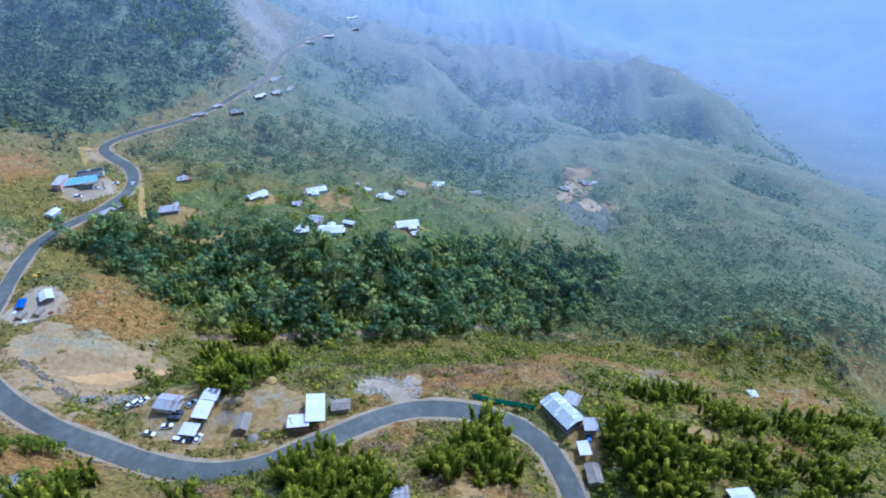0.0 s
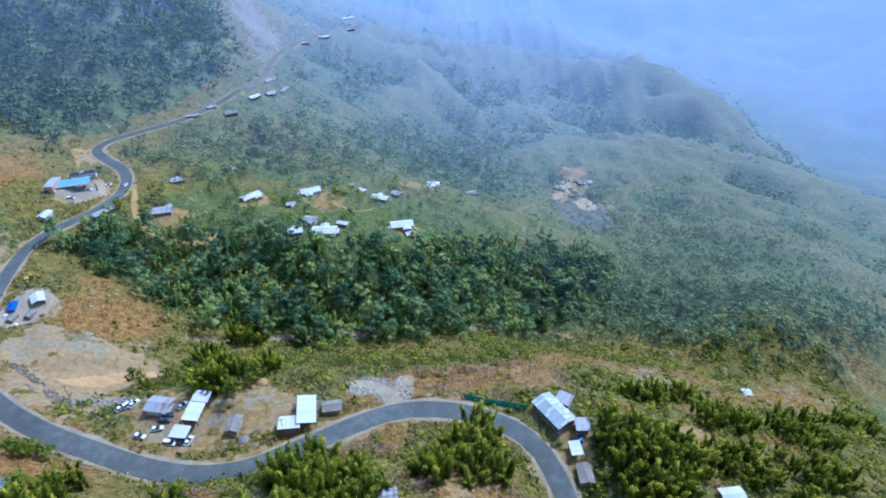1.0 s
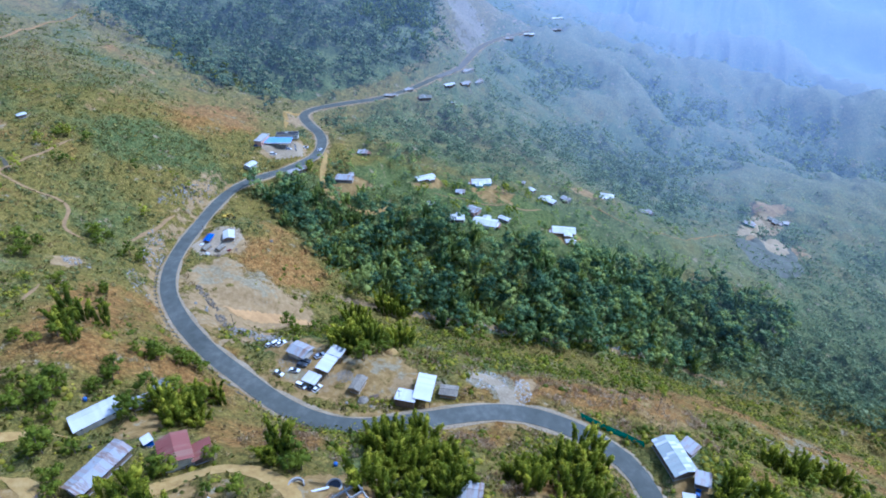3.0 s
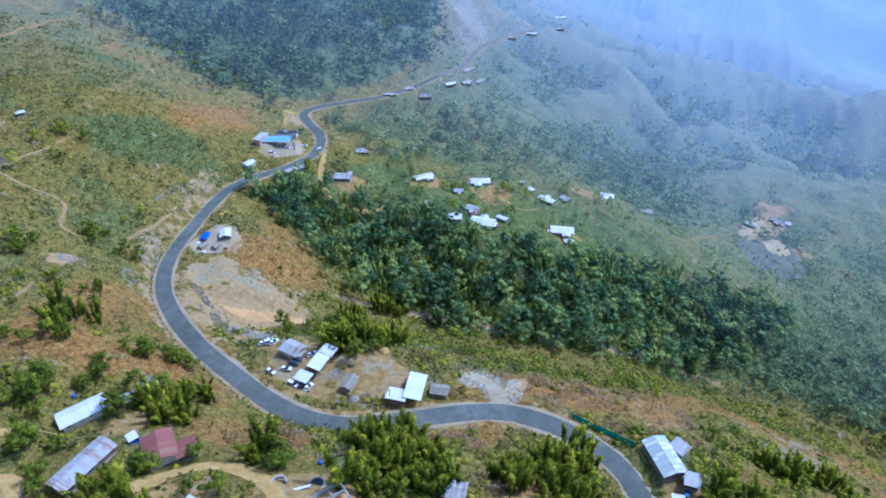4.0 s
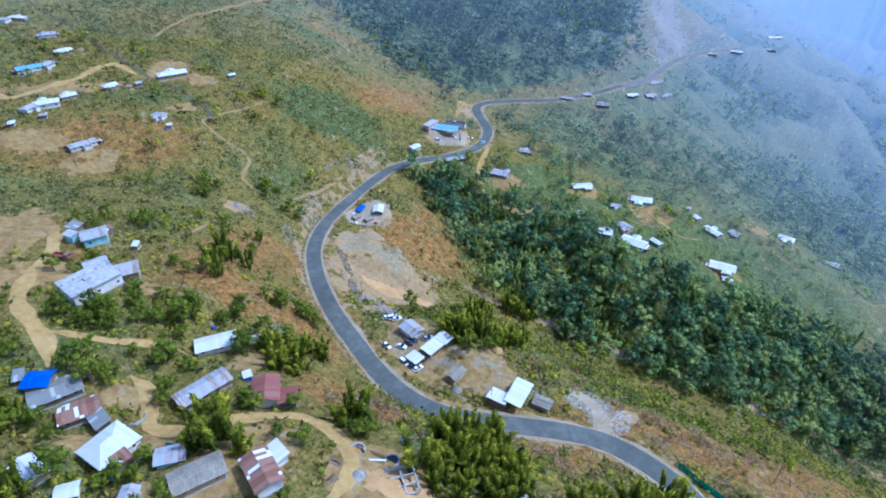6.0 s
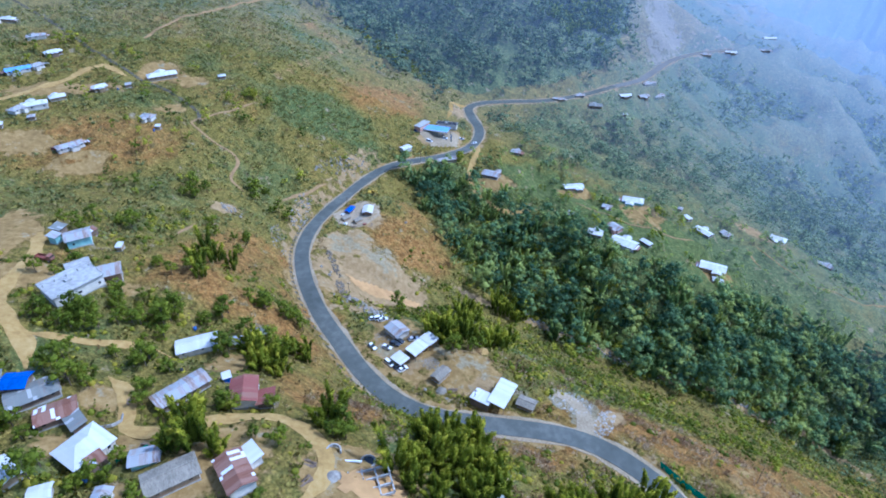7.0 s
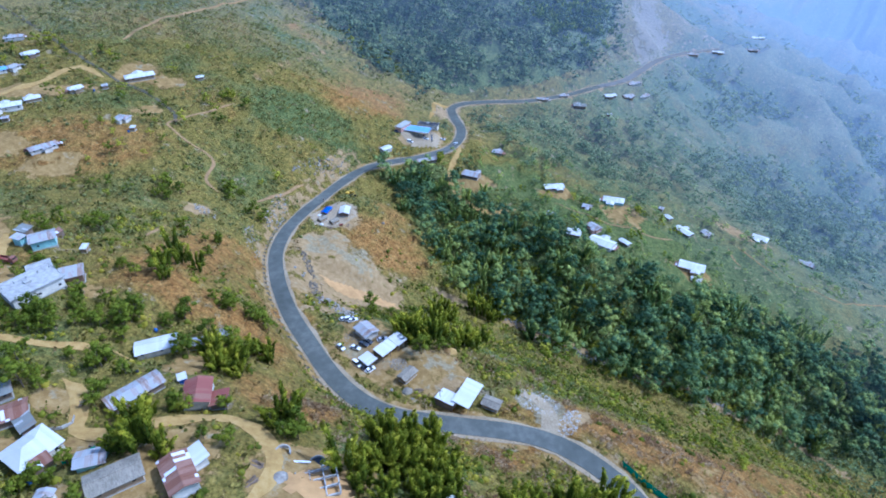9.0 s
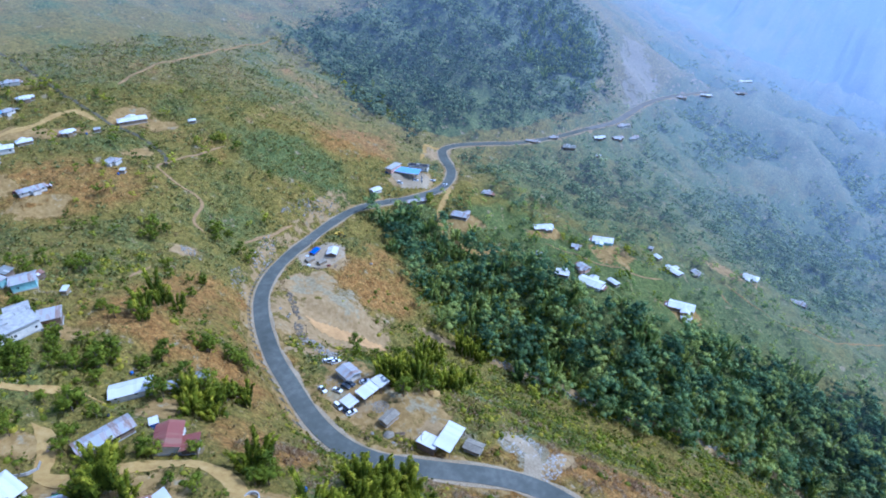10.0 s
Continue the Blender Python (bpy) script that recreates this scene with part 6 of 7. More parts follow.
def net_fence():
    line = spline([(9, 151.5, 0), (13, 150.5, 0), (19, 149, 0), (25, 148, 0), (31, 146, 0)], 1.6)
    ob = new("net_fence")
    tagged(ob, "sagging green shade-net fence beside the road", "fence")
    z = [height(*q[:2]) for q in line]
    for i, (a, b) in enumerate(zip(line[:-1], line[1:])):
        bm = bmesh.new()
        sag = 0.12 * math.sin(i * 1.7)
        slab(bm, [(a[0], a[1], z[i] + 1.9 + sag), (b[0], b[1], z[i + 1] + 1.9 - sag), (b[0] + 0.5, b[1] - 0.6, z[i + 1] + 1.0), (a[0] + 0.5, a[1] - 0.6, z[i] + 1.0)], 0.05)
        slab(bm, [(a[0] + 0.5, a[1] - 0.6, z[i] + 1.0), (b[0] + 0.5, b[1] - 0.6, z[i + 1] + 1.0), (b[0] + 0.8, b[1] - 0.9, z[i + 1]), (a[0] + 0.8, a[1] - 0.9, z[i])], 0.05)
        part("net_panel", bm, "green_net", ob)
    for i in range(0, len(line), 2):
        q = line[i]
        part("post", boxed((q[0] - 0.05, q[1] - 0.05, z[i] - 0.4), (q[0] + 0.05, q[1] + 0.05, z[i] + 2.1)), "timber", ob)


net_fence()


def garden_fence(name, label, places, tall, material, step):
    """A low fence of separate panels between stakes, following the ground."""
    line = spline([(*q, 0.0) for q in places], step)
    ob = new(name)
    tagged(ob, label, "fence")
    z = [height(*q[:2]) for q in line]
    for i, (a, b) in enumerate(zip(line[:-1], line[1:])):
        d = b[:2] - a[:2]
        n = np.array([-d[1], d[0]]) / np.hypot(*d) * 0.06
        bm = bmesh.new()
        slab(bm, [(a[0] - n[0], a[1] - n[1], z[i] + tall), (b[0] - n[0], b[1] - n[1], z[i + 1] + tall), (b[0] + n[0], b[1] + n[1], z[i + 1] + tall), (a[0] + n[0], a[1] + n[1], z[i] + tall)], tall + 0.3)
        part("panel", bm, material, ob)
        part("stake", boxed((a[0] - 0.06, a[1] - 0.06, z[i] - 0.3), (a[0] + 0.06, a[1] + 0.06, z[i] + tall + 0.15)), "timber", ob)
    return ob


garden_fence("garden_fence", "teal shade-net fence beside the small tin house", [(-80.5, 33.5), (-79, 36.5), (-77.6, 40)], 1.3, "green_net", 1.5)
garden_fence("garden_wall", "curved grey plastered garden wall below the track", [(-94.5, 36), (-93, 38.5), (-93.2, 41), (-95.5, 42.5)], 1.0, "concrete", 1.4)


def bare_pole(x, y, tall, label, arms=False):
    z = height(x, y)
    ob = thing("utility_pole" if arms else "bare_tree", x, y, z, 20, label, "pole" if arms else "tree")
    part("shaft", lathe([(0.16, -0.8), (0.13, tall * 0.5), (0.08, tall)], 8), "timber", ob)
    if arms:
        part("cross_arm", boxed((-0.9, -0.06, tall - 0.7), (0.9, 0.06, tall - 0.55)), "timber", ob)
        for px in (-0.75, 0, 0.75):
            part("insulator", lathe([(0.05, 0), (0.07, 0.1), (0.03, 0.25)], 6), "car_white", ob).location = (px, 0, tall - 0.55)
    else:
        for k in range(6):
            a, h0 = k * 1.9, tall * (0.5 + 0.08 * k)
            m = Matrix.Translation((0, 0, h0)) @ pose(0, 0, 0, 40 + 6 * k, 0, math.degrees(a))
            bm = lathe([(0.05, 0), (0.03, 0.8), (0.012, 1.7)], 5)
            bmesh.ops.transform(bm, matrix=m, verts=bm.verts)
            part("branch", bm, "bark", ob)


bare_pole(36.5, 173, 9.5, "bare dead tree trunk on the dry knoll")
for ux, uy in ((-143, 161), (-199, 216), (-52, 133.5), (-238, 318), (-214, 300)):
    bare_pole(ux, uy, 7.5, "weathered timber utility pole with a cross arm", True)


def building_site():
    x, y = -34, 66
    ob = thing("house_foundation", x, y, height(x, y), 55, "foundation of a house under construction with trenches and columns", "foundation")
    for i in range(4):
        part("plinth_beam", boxed((-4.5, -3.6 + i * 2.4 - 0.15, -0.4), (4.5, -3.6 + i * 2.4 + 0.15, 0.35), 0.02), "concrete", ob)
        part("cross_beam", boxed((-4.5 + i * 3 - 0.15, -3.4, -0.4), (-4.5 + i * 3 + 0.15, 3.6, 0.3), 0.02), "concrete", ob)
        for j in range(4):
            part("column", boxed((-4.5 + i * 3 - 0.14, -3.6 + j * 2.4 - 0.14, 0.3), (-4.5 + i * 3 + 0.14, -3.6 + j * 2.4 + 0.14, 0.9 + 0.4 * ((i + j) % 2))), "concrete", ob)
    x, y = -40, 71
    ring = thing("water_pit", x, y, height(x, y), 0, "round open concrete water pit at the building site", "pit")
    for k in range(14):
        m = pose(0, 0, 0, 0, 0, k * 360 / 14)
        part("rim_stone", boxed((1.5, -0.38, -0.4), (1.85, 0.38, 0.45), 0.03, m), "concrete", ring)
    part("water", lathe([(1.5, -0.2), (1.5, 0.1)], 14), "glass", ring)
    pipe = thing("drain_pipe", -42, 68, height(-42, 68) + 0.15, 35, "white concrete pipe lying at the building site", "pipe")
    bm = lathe([(0.28, -2.2), (0.28, 2.2)], 10)
    bmesh.ops.transform(bm, matrix=pose(0, 0, 0.2, 0, 90, 0), verts=bm.verts)
    part("barrel", bm, "car_white", pipe)
    tank = thing("sunken_tank", -47, 67, height(-47, 67), 40, "half-built curved stone water tank", "tank")
    for k in range(9):
        part("wall_block", boxed((1.5, -0.45, -0.4), (1.8, 0.45, 0.6), 0.03, pose(0, 0, 0, 0, 0, k * 30)), "concrete", tank)


building_site()


def barrel(x, y, colour, label):
    ob = part("water_tank", lathe([(0.5, 0), (0.55, 0.1), (0.55, 1.1), (0.42, 1.25), (0.2, 1.32)], 12), colour, smooth=True)
    ob.location = (x, y, height(x, y))
    tagged(ob, label, "water tank", "water tanks")


for bx, by in ((-81, 27), (-276, 156), (-121, 77), (-45, 80), (-330, 168), (-60, 53)):
    barrel(bx, by, "car_blue", "blue plastic water tank beside a house")
for bx, by in ((-148, 56), (-100, 61), (-95, 30)):
    barrel(bx, by, "dark", "black plastic water tank beside a house")


def field(name, poly, material, lift, label, category):
    """A flat patch on the ground inside an outline."""
    xs, ys = np.arange(min(p[0] for p in poly), max(p[0] for p in poly), 1.5), np.arange(min(p[1] for p in poly), max(p[1] for p in poly), 1.5)
    verts, faces, index = [], [], {}
    gx2, gy2 = np.meshgrid(xs, ys)
    m = inside(gx2.ravel() + 0.75, gy2.ravel() + 0.75, poly)
    for x, y in zip(gx2.ravel()[m], gy2.ravel()[m]):
        f = []
        for q in ((x, y), (x + 1.5, y), (x + 1.5, y + 1.5), (x, y + 1.5)):
            if q not in index:
                index[q] = len(verts)
                verts.append((*q, height(*q) + lift))
            f.append(index[q])
        faces.append(f)
    return tagged(mesh_object(name, verts, faces, material), label, category, kind="structure")


field("drained_pond", [(109, 517), (133, 554), (158, 588), (166, 556), (171, 528), (169, 503), (157, 483), (139, 474), (118, 468), (114, 492)], "mud", 0.3, "drained grey mud pond below a farmhouse", "pond")
field("sand_bank", [(136, 551), (151, 577), (160, 582), (163, 560), (161, 540), (148, 520), (138, 526)], "gravel", 0.42, "pale brown sand bank at the head of the drained pond", "sand")
field("farm_yard", [(138, 624), (143, 632), (153, 630), (151, 618), (166, 610), (161, 598), (156, 592), (133, 560), (114, 546), (120, 574)], "gravel", 0.3, "trodden pale yard between the farm buildings", "yard")
field("clay_strip", [(-158, 173), (-151, 179), (-140, 188), (-131, 196), (-125, 194), (-131, 185), (-141, 176), (-151, 171)], "clay", 0.15, "strip of bare orange clay in the excavation", "clay")
field("clay_floor", [(-41, 62), (-36, 59.5), (-28, 63), (-26, 69), (-31, 73), (-38, 70)], "clay", 0.12, "freshly dug orange clay round the new foundation", "clay")
field("camp_floor", [(-200, 205), (-190, 200), (-180, 207), (-180, 222), (-190, 232), (-198, 228)], "gravel", 0.14, "trampled pale gravel round the roadside camp", "gravel pad")
field("forecourt", [(-238, 326), (-219, 318), (-210, 336), (-215, 346), (-230, 348), (-240, 340)], "gravel", 0.22, "pale concrete fuel station forecourt", "forecourt")


def sign_pillar(x, y):
    ob = thing("station_sign", x, y, height(x, y), 30, "tall narrow fuel station sign pillar", "sign")
    part("pillar", boxed((-0.5, -0.15, -0.3), (0.5, 0.15, 5.5), 0.03), "grey_tin", ob)
    for i in range(4):
        part("price_bar", boxed((-0.4, -0.18, 1.6 + i * 0.8), (0.4, 0.18, 2.1 + i * 0.8)), "car_white" if i % 2 else "tarp", ob)


sign_pillar(-214.5, 335)


# ---- loose building stuff round the camp, the yard and the houses ----
def plank_pile(x, y, turn, n):
    rs2 = np.random.RandomState(int(abs(x * 3 + y)))
    ob = thing("plank_pile", x, y, height(x, y), turn, "loose pile of weathered timber planks on bare ground", "planks", "plank piles")
    for i in range(n):
        w, k = rs2.uniform(-0.7, 0.7), i // 4
        part("plank", boxed((-1.6 + rs2.uniform(-0.3, 0.3), w - 0.12, 0.02 + 0.1 * k), (1.6 + rs2.uniform(-0.3, 0.3), w + 0.12, 0.1 + 0.1 * k), 0.0, pose(0, 0, 0, 0, 0, rs2.uniform(-14, 14))), "timber", ob)
    return ob


for x, y, turn in ((-183, 204, 20), (-194, 213, 70), (-179, 214, 110), (-62, 134, 30), (-92, 146, 60), (-47, 60, 10), (-44, 56, 80), (-61, 52, 40), (-79, 40, 20), (-99, 45, 120), (-158, 54, 40), (-146, 68, 90)):
    plank_pile(x, y, turn, 9)


def sheeted_stack(x, y, turn, material, label):
    bm = bmesh.new()
    box(bm, (-1.1, -0.8, 0), (1.1, 0.8, 1.0))
    bmesh.ops.bevel(bm, geom=bm.edges[:], offset=0.28, segments=2, affect="EDGES")
    for v in bm.verts:
        v.co.z += 0.12 * math.sin(v.co.x * 3 + v.co.y * 2)
    ob = part("sheeted_stack", bm, material)
    ob.matrix_world = pose(x, y, height(x, y) - 0.05, 0, 0, turn)
    return tagged(ob, label, "stack", "sheeted stacks")


for x, y, turn, material, label in ((-188, 203, 10, "car_white", "stack of sacks under a white sheet by the roadside camp"), (-181, 211, 60, "red_tin", "stack of goods under a red-brown sheet by the camp"), (-192, 224, 30, "mud", "stack of goods under a dark sheet by the camp"),
                                    (-196, 209, 80, "car_white", "stack of sacks under a pale sheet by the road"), (-150, 54, 20, "tarp", "stack of goods under a blue sheet by the concrete house")):
    sheeted_stack(x, y, turn, material, label)


# ---- green things ----
def leaf_mesh(name, v, material):
    """v (n, 6 or 7): places of four-sided leaves, the outward direction of the foliage there, and the plant's tone."""
    p, n = v[:, :3].reshape(-1, 4, 3).copy(), v[:, 3:6].reshape(-1, 4, 3).copy()
    face = np.cross(p[:, 2] - p[:, 0], p[:, 3] - p[:, 1])
    turned = (face * n[:, 0]).sum(1) < 0
    p[turned], n[turned] = p[turned][:, ::-1], n[turned][:, ::-1]
    me = fast_mesh(name, p.reshape(-1, 3), 4, material)
    me.shade_smooth()
    me.normals_split_custom_set_from_vertices(n.reshape(-1, 3).astype(np.float32))
    if v.shape[1] > 6:
        me.attributes.new("tone", "FLOAT", "POINT").data.foreach_set("value", v[:, 6].astype(np.float32))
    return me


def leaves(rs, centres, size, long=1.6, droop=0.0, outward=None, core=(0, 0, 0)):
    """One four-sided leaf tuft at each centre, turned at random, with the outward direction of the crown."""
    n = len(centres)
    d = rs.normal(size=(n, 3))
    d[:, 2] = d[:, 2] * 0.6 - droop
    d /= np.linalg.norm(d, axis=1)[:, None]
    s = np.cross(d, rs.normal(size=(n, 3)))
    s /= np.linalg.norm(s, axis=1)[:, None]
    w = size * rs.uniform(0.6, 1.3, n)[:, None]
    a, b = d * w * long / 2, s * w / 2
    v = np.empty((n, 4, 3))
    v[:, 0], v[:, 1], v[:, 2], v[:, 3] = centres - a, centres + b * 0.9, centres + a, centres - b * 0.9
    out = centres - np.array(core) if outward is None else outward
    out = out / (np.linalg.norm(out, axis=1)[:, None] + 1e-6) + rs.normal(size=(n, 3)) * 0.34
    out /= np.linalg.norm(out, axis=1)[:, None] + 1e-6
    return np.concatenate([v, np.repeat(out[:, None], 4, 1)], 2).reshape(-1, 6)


def tube(p, radii, sides=4):
    """Quads of a tapered tube along places p."""
    p = np.array(p, float)
    out = []
    ang = np.arange(sides) * 2 * np.pi / sides
    rings = [q + r * np.c_[np.cos(ang), np.sin(ang), np.zeros(sides)] for q, r in zip(p, radii)]
    for a, b in zip(rings[:-1], rings[1:]):
        for i in range(sides):
            j = (i + 1) % sides
            out += [a[i], a[j], b[j], b[i]]
    return np.array(out)


def dome(rs, c, r, rings=((28, 1.0), (72, 1.0), (118, 0.8)), squash=0.8):
    """The dense inside of a clump of leaves: an uneven six-sided dome of quads, with its outward directions."""
    hoops = []
    for polar, k in rings:
        a = np.arange(6) * math.pi / 3 + rs.uniform(0, 1)
        q = np.c_[np.cos(a) * math.sin(radians(polar)), np.sin(a) * math.sin(radians(polar)), np.full(6, math.cos(radians(polar)))]
        hoops.append(q * k * rs.uniform(0.82, 1.12, (6, 1)))
    quads = [hoops[0][[0, 1, 2, 3]], hoops[0][[0, 3, 4, 5]]]
    for a, b in zip(hoops[:-1], hoops[1:]):
        for i in range(6):
            quads.append(np.array([a[i], a[(i + 1) % 6], b[(i + 1) % 6], b[i]]))
    q = np.concatenate(quads)
    n = q / np.linalg.norm(q, axis=1)[:, None]
    return np.c_[c + q * r * [1, 1, squash], n]


def bamboo_parts(seed, tall, culms_n=6, per=84, size=0.34, wide=2.9):
    """A clump of upright culms, each one a thick tapering feathery plume that nods at its tip."""
    rs = np.random.RandomState(seed)
    culms, tufts, outs, plumes, tones = [], [], [], [], []
    for k in range(culms_n):
        a, lean = k * 2.4 + rs.uniform(-0.5, 0.5), rs.uniform(0.6, 3.0)
        h = tall * rs.uniform(0.45, 0.95)
        fat = rs.uniform(1.05, 1.75)
        out = np.array([math.cos(a), math.sin(a), 0])
        base = out * wide * math.sqrt((k + 0.3) / culms_n)

        def at(u):
            return base + out * lean * u ** 3 + np.array([0, 0, 1]) * h * (u - 0.12 * u ** 6)

        def girth(u):
            return fat * (0.12 + 0.62 * np.clip(np.sin(np.clip((u - 0.08) / 0.98, 0, 1) * np.pi), 0, 1) ** 0.5 * (1.05 - 0.3 * u))
        u = np.linspace(0, 1, 6)[:, None]
        culms.append(tube(at(u), np.linspace(0.06, 0.015, 6)))
        u = np.linspace(0.16, 0.98, 6)[:, None]
        core = tube(at(u), girth(u[:, 0]) * 0.72, 5)
        mid = np.repeat(at(u), 5, 0).reshape(6, 5, 3).mean(1)
        n = core.reshape(5, 5, 4, 3) - ((mid[:-1] + mid[1:]) / 2)[:, None, None, :] * [1, 1, 0] - core.reshape(5, 5, 4, 3) * [0, 0, 1]
        n = n.reshape(-1, 3) / (np.linalg.norm(n.reshape(-1, 3), axis=1)[:, None] + 1e-6) + [0, 0, 0.25]
        core = core + rs.normal(size=core.shape) * 0.16
        # inner core toned darker towards the base, as painted shade
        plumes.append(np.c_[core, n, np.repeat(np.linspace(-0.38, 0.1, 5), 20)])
        v = 0.12 + 0.88 * rs.uniform(0, 1, per)[:, None] ** 0.8
        ang = rs.uniform(0, 6.28, (per, 1))
        off = np.c_[np.cos(ang), np.sin(ang), rs.normal(size=(per, 1)) * 0.3] * girth(v) * rs.uniform(0.6, 1.3, (per, 1))
        tufts.append(at(v) + off)
        outs.append(off / (np.linalg.norm(off, axis=1)[:, None] + 1e-6) + np.array([0, 0, 1]) * (0.15 + 0.6 * v ** 4))
        # young tips yellower; lit tips and shaded bases also painted in as tone
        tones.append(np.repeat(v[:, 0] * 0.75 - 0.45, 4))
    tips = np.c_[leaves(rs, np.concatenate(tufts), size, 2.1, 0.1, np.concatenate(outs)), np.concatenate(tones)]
    return np.concatenate(culms), np.concatenate([tips, *plumes])


def tree_parts(seed, tall, spread_out, clumps, per, size, rings=((28, 1.0), (72, 1.0), (118, 0.8))):
    """Trunk and limbs, and a crown of rounded leafy lobes of many sizes with gaps between them."""
    rs = np.random.RandomState(seed)
    trunk = [tube([(0, 0, -0.6), (0.05, 0, tall * 0.3), (0.1, 0.08, tall * 0.62)], (0.2, 0.15, 0.07), 5)]
    crown, centres, outs = [], [], []
    for k in range(clumps):
        a, u = k * 2.4 + rs.uniform(-0.7, 0.7), rs.uniform(0.38, 0.95)
        r = spread_out * math.sqrt((k + 0.2) / clumps) * (1.2 - 0.85 * abs(u - 0.5)) * rs.uniform(0.8, 1.1)
        c = np.array([r * math.cos(a), r * math.sin(a), tall * (u + 0.22 * (1 - r / spread_out))])
        if k < 7:
            trunk.append(tube([(0.05, 0.03, tall * rs.uniform(0.2, 0.5)), c * [0.6, 0.6, 0.85], c], (0.07, 0.04, 0.015)))
        lobe = spread_out * rs.choice((0.24, 0.34, 0.44, 0.56)) * rs.uniform(0.9, 1.1)
        crown.append(dome(rs, c, lobe * 0.66, rings))
        q = rs.normal(size=(per, 3))
        q[:, 2] = np.abs(q[:, 2]) * 1.2 - 0.35
        q /= np.linalg.norm(q, axis=1)[:, None] / rs.uniform(0.6, 1.28, per)[:, None]
        centres.append(c + q * lobe * [1, 1, 0.8])
        outs.append(q + (c - [0, 0, tall * 0.45]) / spread_out * 0.5)
    return np.concatenate(trunk), np.concatenate([leaves(rs, np.concatenate(centres), size, 1.4, 0.0, np.concatenate(outs)), *crown])


def plant_kind(name, make, stem, leafage, label, category, group):
    ob = new(name)
    tagged(ob, label, category, group)
    a, b = make
    for part_name, v, mat in (("stem" if name.startswith("bamboo") else "trunk", a, stem), ("crown", b, leafage)):
        child = tagged(new(part_name, leaf_mesh(part_name, v, mat) if part_name == "crown" else fast_mesh(part_name, v, 4, mat)), kind="stuff")
        child.parent = ob
    return ob


M["culm"] = speckled("bamboo_culm", spread((0.24, 0.24, 0.07), 0.3), 2, 0.3, 0.5, 0)
KINDS = {
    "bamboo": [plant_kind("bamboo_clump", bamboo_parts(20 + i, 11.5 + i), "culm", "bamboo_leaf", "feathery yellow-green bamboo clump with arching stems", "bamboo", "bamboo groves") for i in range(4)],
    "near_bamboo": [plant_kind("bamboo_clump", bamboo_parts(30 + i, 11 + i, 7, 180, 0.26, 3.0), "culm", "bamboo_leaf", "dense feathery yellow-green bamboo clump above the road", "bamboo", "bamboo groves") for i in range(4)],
    "tree": [plant_kind("tree", tree_parts(40 + i, 5.2 + i * 0.8, 2.1 + 0.25 * i, 12, 38, 0.38), "bark", "tree_leaf", "leafy green tree with an uneven crown", "tree", "hillside trees") for i in range(4)],
}
rs = np.random.RandomState(5)
used = {k: 0 for k in KINDS}


def clear_of_lots(x, y, gap=1.5):
    for q in LOTS:
        if math.hypot(x - q[2], y - q[3]) < max(q[6], q[7]) / 2 + gap:
            return False
    return True


def off_road(x, y, gap):
    return near_line(np.array([[x, y]]), ROAD_LINE)[0][0] > ROAD_HALF + gap


def off_tracks(x, y):
    return all(near_line(np.array([[x, y]]), line)[0][0] > half + 1.3 for half, line in TRACK_LINES)


distant_trees, clumps_at = [], []
for kind, cx, cy, rx, ry, turn, n in GROVES:
    made = 0
    for attempt in range(n * 9):
        if made >= n:
            break
        a, r = rs.uniform(0, 6.28), math.sqrt(rs.uniform(0, 1))
        u, v = rx * r * math.cos(a), ry * r * math.sin(a)
        x, y = cx + u * math.cos(radians(turn)) - v * math.sin(radians(turn)), cy + u * math.sin(radians(turn)) + v * math.cos(radians(turn))
        if kind == "bamboo" and any(math.hypot(x - p, y - q) < 4.0 for p, q in clumps_at):
            continue
        if not (clear_of_lots(x, y) and off_road(x, y, 2.5) and off_tracks(x, y)):
            continue
        if kind == "tree" and (x < -225 or y > 185 or x > 60):
            distant_trees.append((x, y))
            made += 1
            continue
        if kind == "bamboo":
            clumps_at.append((x, y))
        protos = KINDS["near_bamboo" if kind == "bamboo" and -112 < x < 20 and y < 116 else kind]
        src = protos[rs.randint(len(protos))]
        s = rs.uniform(0.6, 1.15) if kind == "bamboo" else rs.uniform(0.45, 1.1)
        m = Matrix.LocRotScale((x, y, height(x, y) - 0.15), Euler((0, 0, rs.uniform(0, 6.28))), (s, s, s * rs.uniform(0.9, 1.1)))
        twin = copy_thing(src, m)
        twin.matrix_basis = m
        made += 1
for protos in KINDS.values():
    for ob in protos:
        for o in (*ob.children_recursive, ob):
            bpy.data.objects.remove(o)


def ground_many(x, y):
    i, j = np.clip(np.searchsorted(GX, x) - 1, 0, len(GX) - 2), np.clip(np.searchsorted(GY, y) - 1, 0, len(GY) - 2)
    u, v = (x - GX[i]) / (GX[i + 1] - GX[i]), (y - GY[j]) / (GY[j + 1] - GY[j])
    return GROUND_GRID[j, i] * (1 - u) * (1 - v) + GROUND_GRID[j, i + 1] * u * (1 - v) + GROUND_GRID[j + 1, i] * (1 - u) * v + GROUND_GRID[j + 1, i + 1] * u * v


